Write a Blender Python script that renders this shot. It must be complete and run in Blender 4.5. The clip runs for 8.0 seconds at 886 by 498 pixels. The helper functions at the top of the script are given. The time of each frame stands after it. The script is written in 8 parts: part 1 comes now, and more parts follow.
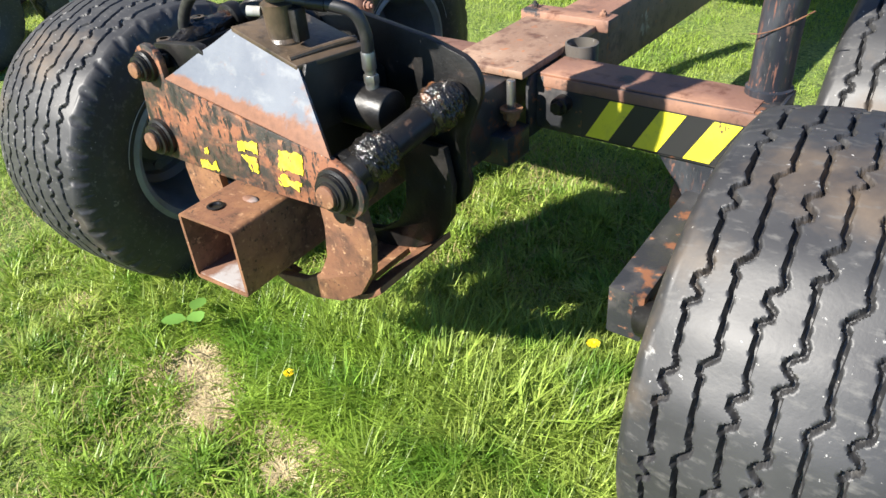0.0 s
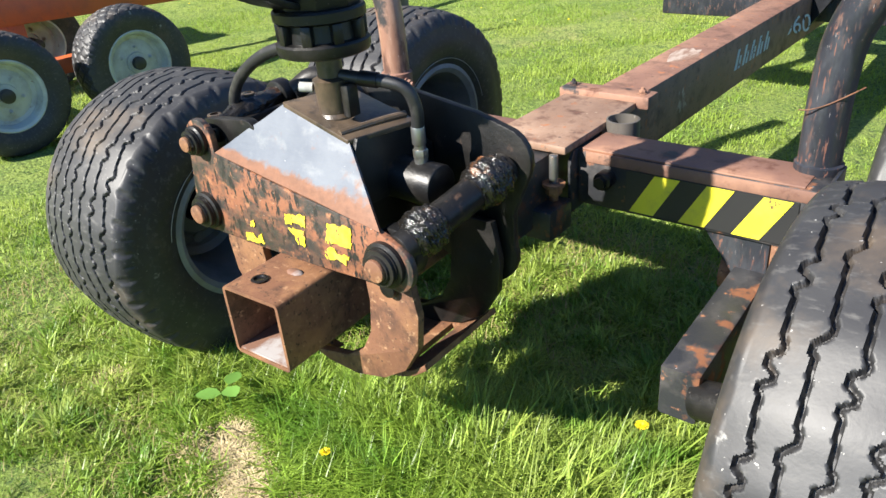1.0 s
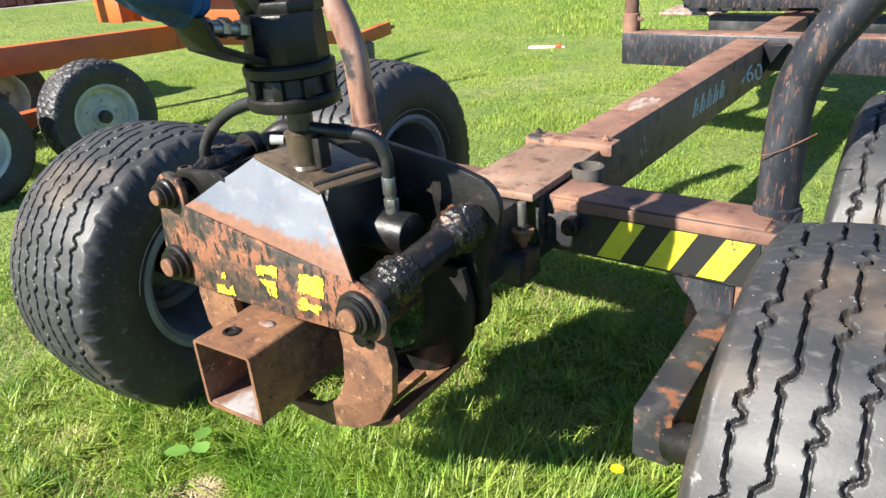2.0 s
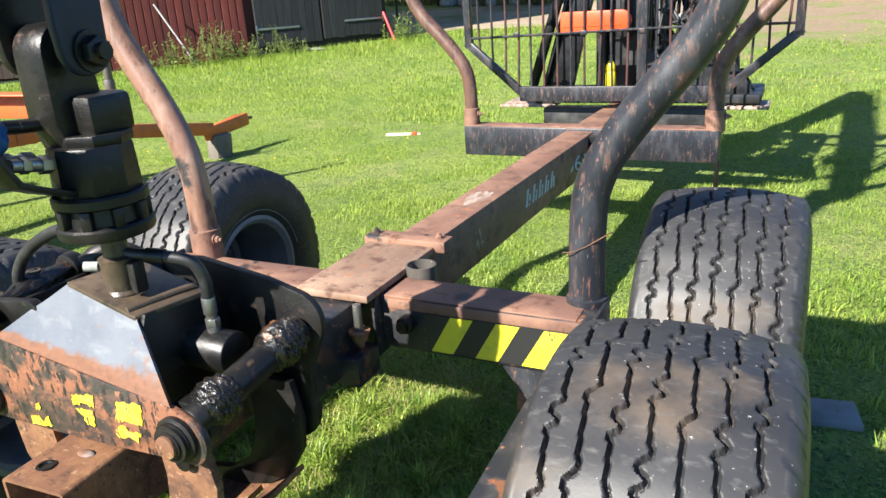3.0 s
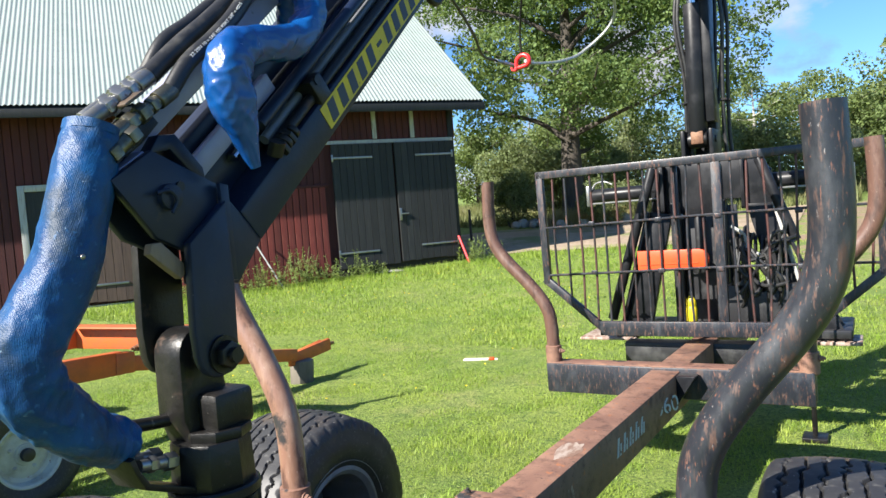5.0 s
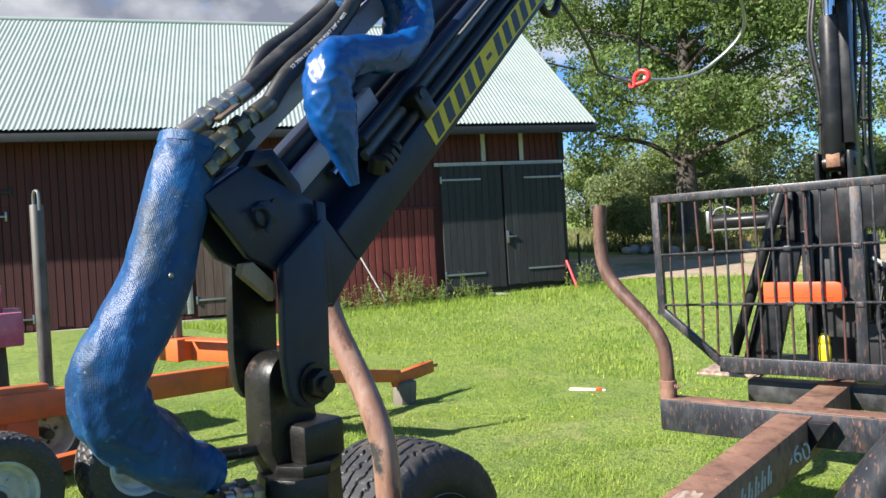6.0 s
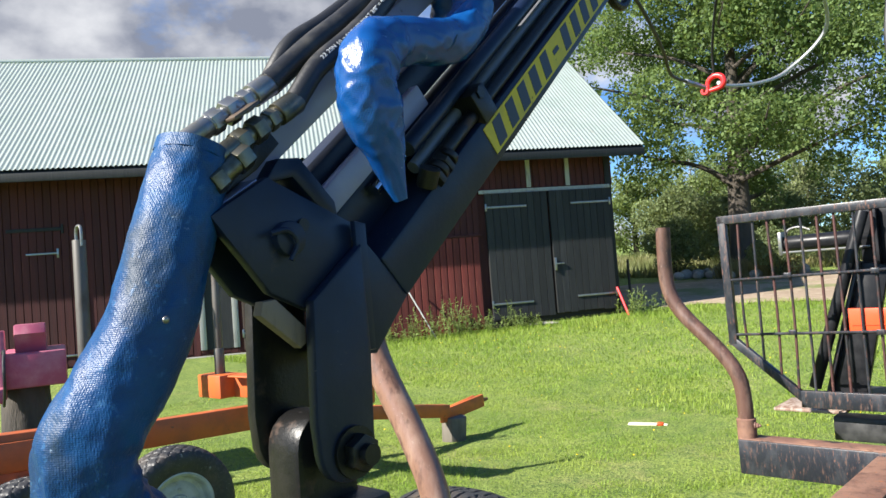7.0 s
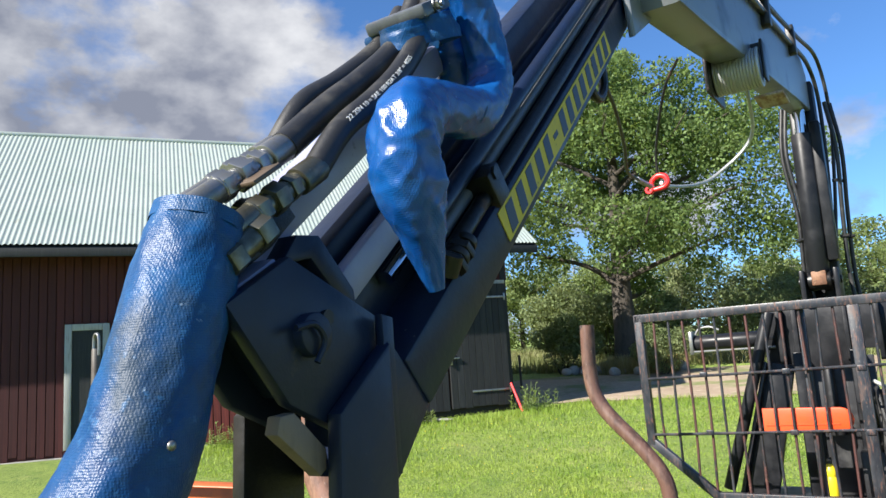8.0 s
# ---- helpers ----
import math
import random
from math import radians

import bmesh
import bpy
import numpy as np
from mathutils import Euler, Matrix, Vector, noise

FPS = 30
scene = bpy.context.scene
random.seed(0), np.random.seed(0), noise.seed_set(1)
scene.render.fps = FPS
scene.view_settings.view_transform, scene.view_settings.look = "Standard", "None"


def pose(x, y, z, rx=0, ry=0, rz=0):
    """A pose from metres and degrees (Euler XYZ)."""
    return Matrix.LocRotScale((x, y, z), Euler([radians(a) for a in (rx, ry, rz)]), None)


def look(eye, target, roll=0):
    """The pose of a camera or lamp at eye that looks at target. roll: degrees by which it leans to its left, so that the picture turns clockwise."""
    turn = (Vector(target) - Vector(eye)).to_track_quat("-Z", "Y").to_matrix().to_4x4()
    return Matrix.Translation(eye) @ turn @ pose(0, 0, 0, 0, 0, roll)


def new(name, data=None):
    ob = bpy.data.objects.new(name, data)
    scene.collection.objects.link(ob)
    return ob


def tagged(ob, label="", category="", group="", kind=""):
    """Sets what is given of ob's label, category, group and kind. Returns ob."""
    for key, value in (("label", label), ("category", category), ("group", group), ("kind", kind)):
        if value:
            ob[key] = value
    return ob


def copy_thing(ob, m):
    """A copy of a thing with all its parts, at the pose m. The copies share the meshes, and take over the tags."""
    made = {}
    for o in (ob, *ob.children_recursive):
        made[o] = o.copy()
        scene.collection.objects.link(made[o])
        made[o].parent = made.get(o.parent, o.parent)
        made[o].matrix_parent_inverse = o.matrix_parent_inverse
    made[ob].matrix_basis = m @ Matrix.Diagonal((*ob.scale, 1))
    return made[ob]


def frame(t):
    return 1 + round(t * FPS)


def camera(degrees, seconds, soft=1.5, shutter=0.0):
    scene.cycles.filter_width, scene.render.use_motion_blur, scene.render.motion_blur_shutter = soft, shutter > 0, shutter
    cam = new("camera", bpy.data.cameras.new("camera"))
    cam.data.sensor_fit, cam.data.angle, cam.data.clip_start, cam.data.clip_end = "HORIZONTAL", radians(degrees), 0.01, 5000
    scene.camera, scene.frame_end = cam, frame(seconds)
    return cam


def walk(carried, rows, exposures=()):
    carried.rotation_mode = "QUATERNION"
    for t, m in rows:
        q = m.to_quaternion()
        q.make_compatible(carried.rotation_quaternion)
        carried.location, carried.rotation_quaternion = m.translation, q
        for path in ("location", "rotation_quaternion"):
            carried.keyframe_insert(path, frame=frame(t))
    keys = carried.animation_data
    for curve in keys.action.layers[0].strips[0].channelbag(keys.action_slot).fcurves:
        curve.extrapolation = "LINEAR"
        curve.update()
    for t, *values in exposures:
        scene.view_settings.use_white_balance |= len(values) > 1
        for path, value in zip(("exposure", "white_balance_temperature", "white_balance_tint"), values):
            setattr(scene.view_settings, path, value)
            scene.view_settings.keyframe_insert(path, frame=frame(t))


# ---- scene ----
cam = camera(62.5, 8.0)
PATH = [
    (0, (1.207, 0.746, 1.399), (0.176, 2.041, 0.278), -4.7),
    (0.5, (1.165, 0.738, 1.398), (0.082, 2.068, 0.369), -4.8),
    (1, (1.149, 0.736, 1.388), (0.016, 2.087, 0.444), -5.0),
    (1.2, (1.146, 0.732, 1.389), (0.003, 2.092, 0.47), -5.1),
    (2.3, (1.162, 0.723, 1.406), (0.123, 2.234, 0.608), -4.6),
    (2.5, (1.187, 0.723, 1.427), (0.198, 2.281, 0.658), -4.4),
    (3, (1.28, 0.752, 1.481), (0.449, 2.445, 0.815), -3.9),
    (3.5, (1.312, 0.764, 1.522), (0.572, 2.551, 1.013), -3.8),
    (4, (1.319, 0.752, 1.587), (0.538, 2.562, 1.252), -4.4),
    (4.5, (1.283, 0.737, 1.632), (0.389, 2.515, 1.441), -4.7),
    (5, (1.231, 0.722, 1.651), (0.217, 2.443, 1.557), -4.6),
    (5.2, (1.213, 0.717, 1.652), (0.153, 2.412, 1.585), -4.4),
    (6.5, (1.101, 0.946, 1.653), (-0.223, 2.445, 1.675), -3.7),
    (7, (0.96, 1.019, 1.655), (-0.378, 2.504, 1.73), -4.4),
    (7.5, (0.74, 1.023, 1.647), (-0.496, 2.586, 1.819), -4.4),
    (8, (0.695, 1.028, 1.684), (-0.371, 2.692, 1.989), -3.8),
]
walk(cam, [(t, look(eye, target, roll)) for t, eye, target, roll in PATH], exposures=[(0.0, 1.53), (2.5, 1.60), (3.5, 1.57), (5.0, 1.43), (6.5, 1.36), (8.0, 1.33)])

# ---- light ----
SUN_AZ, SUN_EL = 204.0, 37.5        # degrees clockwise from +y, and above the horizon
to_sun = Vector((math.sin(radians(SUN_AZ)) * math.cos(radians(SUN_EL)), math.cos(radians(SUN_AZ)) * math.cos(radians(SUN_EL)), math.sin(radians(SUN_EL))))
sun = new("sun", bpy.data.lights.new("sun", "SUN"))
sun.data.energy, sun.data.angle, sun.data.color = 5.0, radians(0.55), (1.0, 0.95, 0.87)
sun.matrix_world = look(to_sun * 50, (0, 0, 0))
world = bpy.data.worlds.new("sky")
scene.world = world
world.use_nodes = True
wn, wl = world.node_tree.nodes, world.node_tree.links
sky = wn.new("ShaderNodeTexSky")
sky.sky_type, sky.sun_disc, sky.sun_elevation, sky.sun_rotation = "NISHITA", False, radians(SUN_EL), radians(SUN_AZ)
sky.air_density, sky.dust_density, sky.ozone_density = 0.9, 0.1, 3.6
coord = wn.new("ShaderNodeTexCoord")
stretch = wn.new("ShaderNodeMapping")
stretch.inputs["Location"].default_value = (0.55, 0.1, 0.32)
stretch.inputs["Scale"].default_value = (1.6, 1.6, 2.6)
wl.new(coord.outputs["Generated"], stretch.inputs["Vector"])
cloud_n = wn.new("ShaderNodeTexNoise")
cloud_n.inputs["Scale"].default_value, cloud_n.inputs["Detail"].default_value, cloud_n.inputs["Roughness"].default_value = 2.7, 11, 0.58
wl.new(stretch.outputs["Vector"], cloud_n.inputs["Vector"])
cover = wn.new("ShaderNodeValToRGB")
cover.color_ramp.elements[0].position, cover.color_ramp.elements[1].position = 0.615, 0.77
split = wn.new("ShaderNodeSeparateXYZ")
wl.new(coord.outputs["Generated"], split.inputs["Vector"])
drift = wn.new("ShaderNodeMath")             # the clouds stand over the barn and thin out to the east
drift.operation = "MULTIPLY_ADD"
drift.inputs[1].default_value = -0.38
wl.new(split.outputs["X"], drift.inputs[0])
wl.new(cloud_n.outputs["Fac"], drift.inputs[2])
wl.new(drift.outputs[0], cover.inputs["Fac"])
shade_n = wn.new("ShaderNodeTexNoise")
shade_n.inputs["Scale"].default_value, shade_n.inputs["Detail"].default_value = 3.4, 9
wl.new(stretch.outputs["Vector"], shade_n.inputs["Vector"])
shade = wn.new("ShaderNodeValToRGB")
shade.color_ramp.elements[0].position, shade.color_ramp.elements[0].color = 0.40, (1.9, 2.1, 2.7, 1)
shade.color_ramp.elements[1].position, shade.color_ramp.elements[1].color = 0.60, (5.8, 5.9, 6.2, 1)
wl.new(shade_n.outputs["Fac"], shade.inputs["Fac"])
mixc = wn.new("ShaderNodeMix")
mixc.data_type = "RGBA"
wl.new(cover.outputs["Color"], mixc.inputs["Factor"])
clear = wn.new("ShaderNodeMix")
clear.data_type, clear.blend_type = "RGBA", "MULTIPLY"
clear.inputs["Factor"].default_value, clear.inputs["B"].default_value = 1.0, (0.76, 1.08, 1.38, 1)
wl.new(sky.outputs["Color"], clear.inputs["A"])
wl.new(clear.outputs["Result"], mixc.inputs["A"])
wl.new(shade.outputs["Color"], mixc.inputs["B"])
wl.new(mixc.outputs["Result"], wn["Background"].inputs["Color"])
wn["Background"].inputs["Strength"].default_value = 0.058


# ---- materials ----
ONE = (1, 1, 1)


def mat(name, base, rough=0.6, metal=0.0, layers=(), bump=(), island=0.0, obj=0.0, spec=0.5, coat=0.0, sub=None, wear=None, weave=0.0):
    """layers: (colour, noise scale, lo, hi, detail, stretch, rough or None) laid over one another; bump: (scale, strength, distance, stretch)."""
    m = bpy.data.materials.new(name)
    m.use_nodes = True
    n, l = m.node_tree.nodes, m.node_tree.links
    b = n["Principled BSDF"]
    b.inputs["Roughness"].default_value, b.inputs["Metallic"].default_value = rough, metal
    b.inputs["Specular IOR Level"].default_value, b.inputs["Coat Weight"].default_value = spec, coat
    tc = n.new("ShaderNodeTexCoord")

    def noise_at(scale, detail, stretched, seed):
        mp = n.new("ShaderNodeMapping")
        mp.inputs["Scale"].default_value = stretched
        mp.inputs["Location"].default_value = (seed * 3.7, seed * 1.9, seed * 5.3)
        l.new(tc.outputs["Object"], mp.inputs["Vector"])
        t = n.new("ShaderNodeTexNoise")
        t.inputs["Scale"].default_value, t.inputs["Detail"].default_value, t.inputs["Roughness"].default_value = scale, detail, 0.62
        l.new(mp.outputs["Vector"], t.inputs["Vector"])
        return t.outputs["Fac"]

    rgb = n.new("ShaderNodeRGB")
    rgb.outputs[0].default_value = (*base, 1)
    colour = rgb.outputs[0]
    rv = None
    for k, (col, scale, lo, hi, detail, stretched, r) in enumerate(layers):
        ramp = n.new("ShaderNodeMapRange")
        ramp.inputs["From Min"].default_value, ramp.inputs["From Max"].default_value = lo, hi
        l.new(noise_at(scale, detail, stretched, k + 1), ramp.inputs["Value"])
        mx = n.new("ShaderNodeMix")
        mx.data_type = "RGBA"
        l.new(ramp.outputs["Result"], mx.inputs["Factor"])
        l.new(colour, mx.inputs["A"])
        mx.inputs["B"].default_value = (*col, 1)
        colour = mx.outputs["Result"]
        if r is not None:
            mr = n.new("ShaderNodeMix")
            l.new(ramp.outputs["Result"], mr.inputs["Factor"])
            if rv is None:
                mr.inputs["A"].default_value = rough
            else:
                l.new(rv, mr.inputs["A"])
            mr.inputs["B"].default_value = r
            rv = mr.outputs["Result"]
    if wear:                                    # rust that eats in from an edge, by the mesh's own "wear" value
        at = n.new("ShaderNodeAttribute")
        at.attribute_name = "wear"
        mix_w = n.new("ShaderNodeMath")
        mix_w.operation = "MULTIPLY_ADD"
        l.new(noise_at(26, 11, ONE, 5), mix_w.inputs[0])
        mix_w.inputs[1].default_value = 1.5
        l.new(at.outputs["Fac"], mix_w.inputs[2])
        grain = n.new("ShaderNodeMix")
        grain.data_type = "RGBA"
        edge = n.new("ShaderNodeMapRange")
        edge.inputs["From Min"].default_value, edge.inputs["From Max"].default_value = 1.02, 1.30
        l.new(mix_w.outputs[0], edge.inputs["Value"])
        l.new(edge.outputs["Result"], grain.inputs["Factor"])
        l.new(colour, grain.inputs["A"])
        tone = n.new("ShaderNodeMix")
        tone.data_type = "RGBA"
        l.new(noise_at(70, 8, ONE, 6), tone.inputs["Factor"])
        tone.inputs["A"].default_value = (*[c * 0.35 for c in wear], 1)
        tone.inputs["B"].default_value = (*[c * 1.25 for c in wear], 1)
        l.new(tone.outputs["Result"], grain.inputs["B"])
        colour = grain.outputs["Result"]
    for amount, node, out in ((island, "ShaderNodeNewGeometry", "Random Per Island"), (obj, "ShaderNodeObjectInfo", "Random")):
        if amount:
            hs = n.new("ShaderNodeHueSaturation")
            mr = n.new("ShaderNodeMapRange")
            mr.inputs["To Min"].default_value, mr.inputs["To Max"].default_value = 1 - amount, 1 + amount
            l.new(n.new(node).outputs[out], mr.inputs["Value"])
            l.new(mr.outputs["Result"], hs.inputs["Value"])
            l.new(colour, hs.inputs["Color"])
            colour = hs.outputs["Color"]
    l.new(colour, b.inputs["Base Color"])
    if rv is not None:
        l.new(rv, b.inputs["Roughness"])
    last = None
    if weave:                                   # the small raised squares of woven cloth
        cell = n.new("ShaderNodeTexVoronoi")
        cell.inputs["Scale"].default_value, cell.inputs["Randomness"].default_value = weave, 0.22
        l.new(tc.outputs["Object"], cell.inputs["Vector"])
        bp = n.new("ShaderNodeBump")
        bp.invert = True
        bp.inputs["Strength"].default_value, bp.inputs["Distance"].default_value = 0.42, 0.0010
        l.new(cell.outputs["Distance"], bp.inputs["Height"])
        last = bp.outputs["Normal"]
    for k, (scale, strength, distance, stretched) in enumerate(bump):
        bp = n.new("ShaderNodeBump")
        bp.inputs["Strength"].default_value, bp.inputs["Distance"].default_value = strength, distance
        l.new(noise_at(scale, 6, stretched, k + 9), bp.inputs["Height"])
        if last is not None:
            l.new(last, bp.inputs["Normal"])
        last = bp.outputs["Normal"]
    if last is not None:
        l.new(last, b.inputs["Normal"])
    if sub:
        b.inputs["Transmission Weight"].default_value = 0.0
        tr = n.new("ShaderNodeBsdfTranslucent")
        tr.inputs["Color"].default_value = (*sub, 1)
        add = n.new("ShaderNodeMixShader")
        add.inputs["Fac"].default_value = 0.38
        l.new(b.outputs["BSDF"], add.inputs[1])
        l.new(tr.outputs["BSDF"], add.inputs[2])
        l.new(add.outputs["Shader"], n["Material Output"].inputs["Surface"])
    return m


RUST, RUST_D, RUST_L = (0.17, 0.068, 0.032), (0.085, 0.032, 0.018), (0.27, 0.12, 0.06)
rubber = mat("tyre rubber", (0.022, 0.022, 0.024), 0.52, layers=[((0.036, 0.036, 0.037), 5, 0.42, 0.68, 8, ONE, 0.5), ((0.135, 0.098, 0.066), 3.1, 0.55, 0.80, 6, ONE, 0.72), ((0.085, 0.082, 0.078), 26, 0.55, 0.75, 9, (1, 2.5, 2.5), 0.6), ((0.38, 0.37, 0.35), 95, 0.685, 0.73, 4, ONE, 0.9), ((0.30, 0.295, 0.28), 13, 0.665, 0.72, 12, ONE, 0.9)], bump=[(130, 0.25, 0.001, ONE), (16, 0.15, 0.004, ONE)])
rust_beam = mat("rusty brown paint", (0.165, 0.088, 0.062), 0.55, layers=[((0.26, 0.145, 0.098), 4, 0.42, 0.66, 10, ONE, 0.66), ((0.085, 0.045, 0.033), 13, 0.52, 0.68, 10, ONE, 0.65), ((0.33, 0.125, 0.05), 21, 0.60, 0.69, 9, ONE, 0.75), ((0.045, 0.032, 0.028), 70, 0.60, 0.68, 6, ONE, 0.6), ((0.52, 0.45, 0.40), 2.2, 0.675, 0.72, 11, ONE, 0.5), ((0.44, 0.35, 0.29), 46, 0.69, 0.73, 7, (1, 0.5, 1), 0.5)], bump=[(60, 0.35, 0.003, ONE), (190, 0.3, 0.001, ONE)])
rust_plate = mat("tan rusty plate", (0.205, 0.125, 0.085), 0.6, layers=[((0.30, 0.20, 0.14), 6, 0.46, 0.64, 11, (1, 0.5, 1), 0.65), ((0.10, 0.050, 0.034), 15, 0.53, 0.66, 11, ONE, 0.65), ((0.30, 0.115, 0.05), 24, 0.60, 0.68, 9, ONE, 0.75), ((0.40, 0.31, 0.24), 50, 0.65, 0.71, 8, (1, 0.5, 1), 0.5), ((0.050, 0.036, 0.030), 60, 0.62, 0.69, 7, ONE, 0.6)], bump=[(50, 0.4, 0.003, ONE), (190, 0.3, 0.001, ONE)])
scuff = mat("pale rubbed steel", (0.36, 0.29, 0.24), 0.55, layers=[((0.20, 0.12, 0.085), 22, 0.44, 0.58, 10, (2, 0.6, 1), 0.6)])
rust_bunk = mat("worn black paint with rust", (0.022, 0.023, 0.026), 0.40, layers=[((0.06, 0.056, 0.055), 9, 0.50, 0.66, 10, ONE, 0.5), (RUST, 11, 0.575, 0.635, 12, ONE, 0.75), (RUST_L, 24, 0.61, 0.67, 9, ONE, 0.8), (RUST_D, 7.0, 0.60, 0.69, 9, ONE, 0.7), ((0.32, 0.30, 0.30), 60, 0.69, 0.73, 7, ONE, 0.5)], bump=[(60, 0.35, 0.003, ONE)])
rust_top = mat("rust-worn top paint", (0.175, 0.092, 0.066), 0.6, layers=[((0.28, 0.15, 0.095), 7, 0.46, 0.66, 11, ONE, 0.75), ((0.028, 0.027, 0.028), 9, 0.57, 0.63, 10, ONE, 0.5), (RUST_D, 17, 0.55, 0.7, 7, ONE, 0.7)], bump=[(70, 0.4, 0.003, ONE)])
stake_black = mat("scratched black stake paint", (0.016, 0.018, 0.024), 0.36, layers=[((0.040, 0.043, 0.050), 7, 0.48, 0.66, 10, (2, 2, 0.8), 0.45), ((0.055, 0.034, 0.029), 9, 0.58, 0.66, 13, (2.0, 2.0, 0.6), 0.55), ((0.085, 0.050, 0.040), 26, 0.56, 0.66, 13, (2.4, 2.4, 0.50), 0.6), ((0.125, 0.055, 0.038), 44, 0.60, 0.65, 13, (2.6, 2.6, 0.40), 0.7), ((0.14, 0.065, 0.045), 38, 0.64, 0.68, 13, (2.2, 0.8, 0.9), 0.7), ((0.19, 0.175, 0.17), 75, 0.65, 0.70, 10, (2.4, 2.4, 0.40), 0.6), ((0.16, 0.085, 0.06), 13, 0.655, 0.69, 14, (1.6, 1.6, 0.55), 0.7)], bump=[(70, 0.3, 0.002, ONE)])
stake_copper = mat("stake rubbed to coppery steel", (0.235, 0.128, 0.088), 0.32, layers=[((0.36, 0.235, 0.175), 8, 0.48, 0.70, 10, (2, 2, 0.5), 0.28), ((0.085, 0.042, 0.030), 13, 0.53, 0.66, 11, (1.5, 1.5, 0.6), 0.6), ((0.030, 0.028, 0.028), 5, 0.60, 0.66, 11, ONE, 0.5), ((0.42, 0.33, 0.27), 60, 0.65, 0.70, 9, (2, 2, 0.6), 0.5)], bump=[(90, 0.3, 0.002, ONE)])
gate_rust = mat("dull red-rust bars", (0.070, 0.026, 0.022), 0.55, layers=[((0.016, 0.015, 0.017), 12, 0.47, 0.58, 9, (1, 1, 0.5), 0.5), ((0.16, 0.07, 0.05), 30, 0.60, 0.70, 8, ONE, 0.7)])
stake_rust = mat("rubbed rusty stake", (0.115, 0.060, 0.044), 0.42, layers=[((0.205, 0.130, 0.100), 8, 0.50, 0.72, 10, (2, 2, 0.5), 0.38), ((0.060, 0.030, 0.022), 13, 0.50, 0.64, 11, (1.5, 1.5, 0.6), 0.6), ((0.028, 0.026, 0.027), 6, 0.56, 0.64, 11, ONE, 0.5), ((0.33, 0.25, 0.20), 60, 0.64, 0.70, 9, (2, 2, 0.6), 0.5)], bump=[(90, 0.3, 0.002, ONE)])
rust_raw = mat("raw rust", (0.148, 0.067, 0.036), 0.64, layers=[((0.26, 0.130, 0.062), 7, 0.43, 0.66, 10, ONE, 0.55), ((0.065, 0.030, 0.017), 11, 0.51, 0.65, 10, ONE, 0.75), ((0.36, 0.21, 0.115), 60, 0.59, 0.70, 8, ONE, 0.6), ((0.042, 0.024, 0.016), 85, 0.59, 0.67, 6, ONE, 0.8), ((0.50, 0.40, 0.31), 26, 0.70, 0.75, 8, ONE, 0.6)], bump=[(75, 0.5, 0.003, ONE), (240, 0.4, 0.001, ONE)])
tube_in = mat("dusty tube floor", (0.16, 0.08, 0.05), 0.8, layers=[((0.30, 0.28, 0.27), 7, 0.5, 0.6, 6, ONE, 0.9)], bump=[(60, 0.3, 0.003, ONE)])
grapple_paint = mat("chipped grapple paint", (0.036, 0.033, 0.029), 0.45, layers=[((0.090, 0.050, 0.034), 15, 0.46, 0.60, 11, (1.2, 1, 1.8), 0.6), ((0.200, 0.078, 0.038), 7.5, 0.485, 0.555, 13, (1, 1, 1.5), 0.7), ((0.30, 0.130, 0.062), 31, 0.58, 0.68, 10, ONE, 0.75), ((0.022, 0.020, 0.019), 30, 0.535, 0.575, 13, (2.8, 1, 0.9), 0.38), ((0.075, 0.030, 0.020), 70, 0.56, 0.65, 8, ONE, 0.7), ((0.40, 0.30, 0.22), 90, 0.68, 0.72, 6, (1, 1, 2), 0.7)], bump=[(45, 0.5, 0.003, ONE), (200, 0.4, 0.001, ONE)])
hood_paint = mat("bare grey hood steel", (0.115, 0.130, 0.155), 0.55, 0.0, layers=[((0.070, 0.084, 0.112), 5.5, 0.40, 0.66, 9, ONE, 0.5), ((0.165, 0.178, 0.19), 15, 0.54, 0.72, 10, (1, 2, 1), 0.5), ((0.30, 0.14, 0.075), 40, 0.69, 0.73, 9, ONE, 0.7), ((0.30, 0.31, 0.32), 110, 0.69, 0.73, 5, ONE, 0.6)], bump=[(90, 0.2, 0.002, ONE)], spec=0.3, wear=(0.19, 0.080, 0.040))
steel_black = mat("greasy black steel", (0.0075, 0.0072, 0.0070), 0.36, layers=[((0.019, 0.0165, 0.0145), 8, 0.48, 0.68, 9, ONE, 0.5), ((0.065, 0.036, 0.023), 14, 0.62, 0.72, 8, ONE, 0.7), ((0.075, 0.066, 0.058), 70, 0.66, 0.72, 7, ONE, 0.5)], bump=[(70, 0.4, 0.002, ONE), (220, 0.3, 0.001, ONE), (18, 0.3, 0.005, ONE)], spec=0.36)
grease = mat("old grease", (0.010, 0.009, 0.008), 0.14, layers=[((0.14, 0.055, 0.020), 15, 0.60, 0.68, 8, ONE, 0.35), ((0.035, 0.030, 0.026), 50, 0.55, 0.7, 6, ONE, 0.3)], bump=[(140, 0.6, 0.003, ONE)])
boom_paint = mat("dark blue-black boom paint", (0.0085, 0.016, 0.040), 0.30, layers=[((0.010, 0.014, 0.028), 5, 0.42, 0.66, 8, ONE, 0.45), ((0.050, 0.042, 0.038), 17, 0.66, 0.75, 9, ONE, 0.6), ((0.16, 0.14, 0.13), 90, 0.71, 0.75, 5, ONE, 0.6)], bump=[(60, 0.15, 0.002, ONE), (9, 0.25, 0.008, ONE)], spec=0.32)
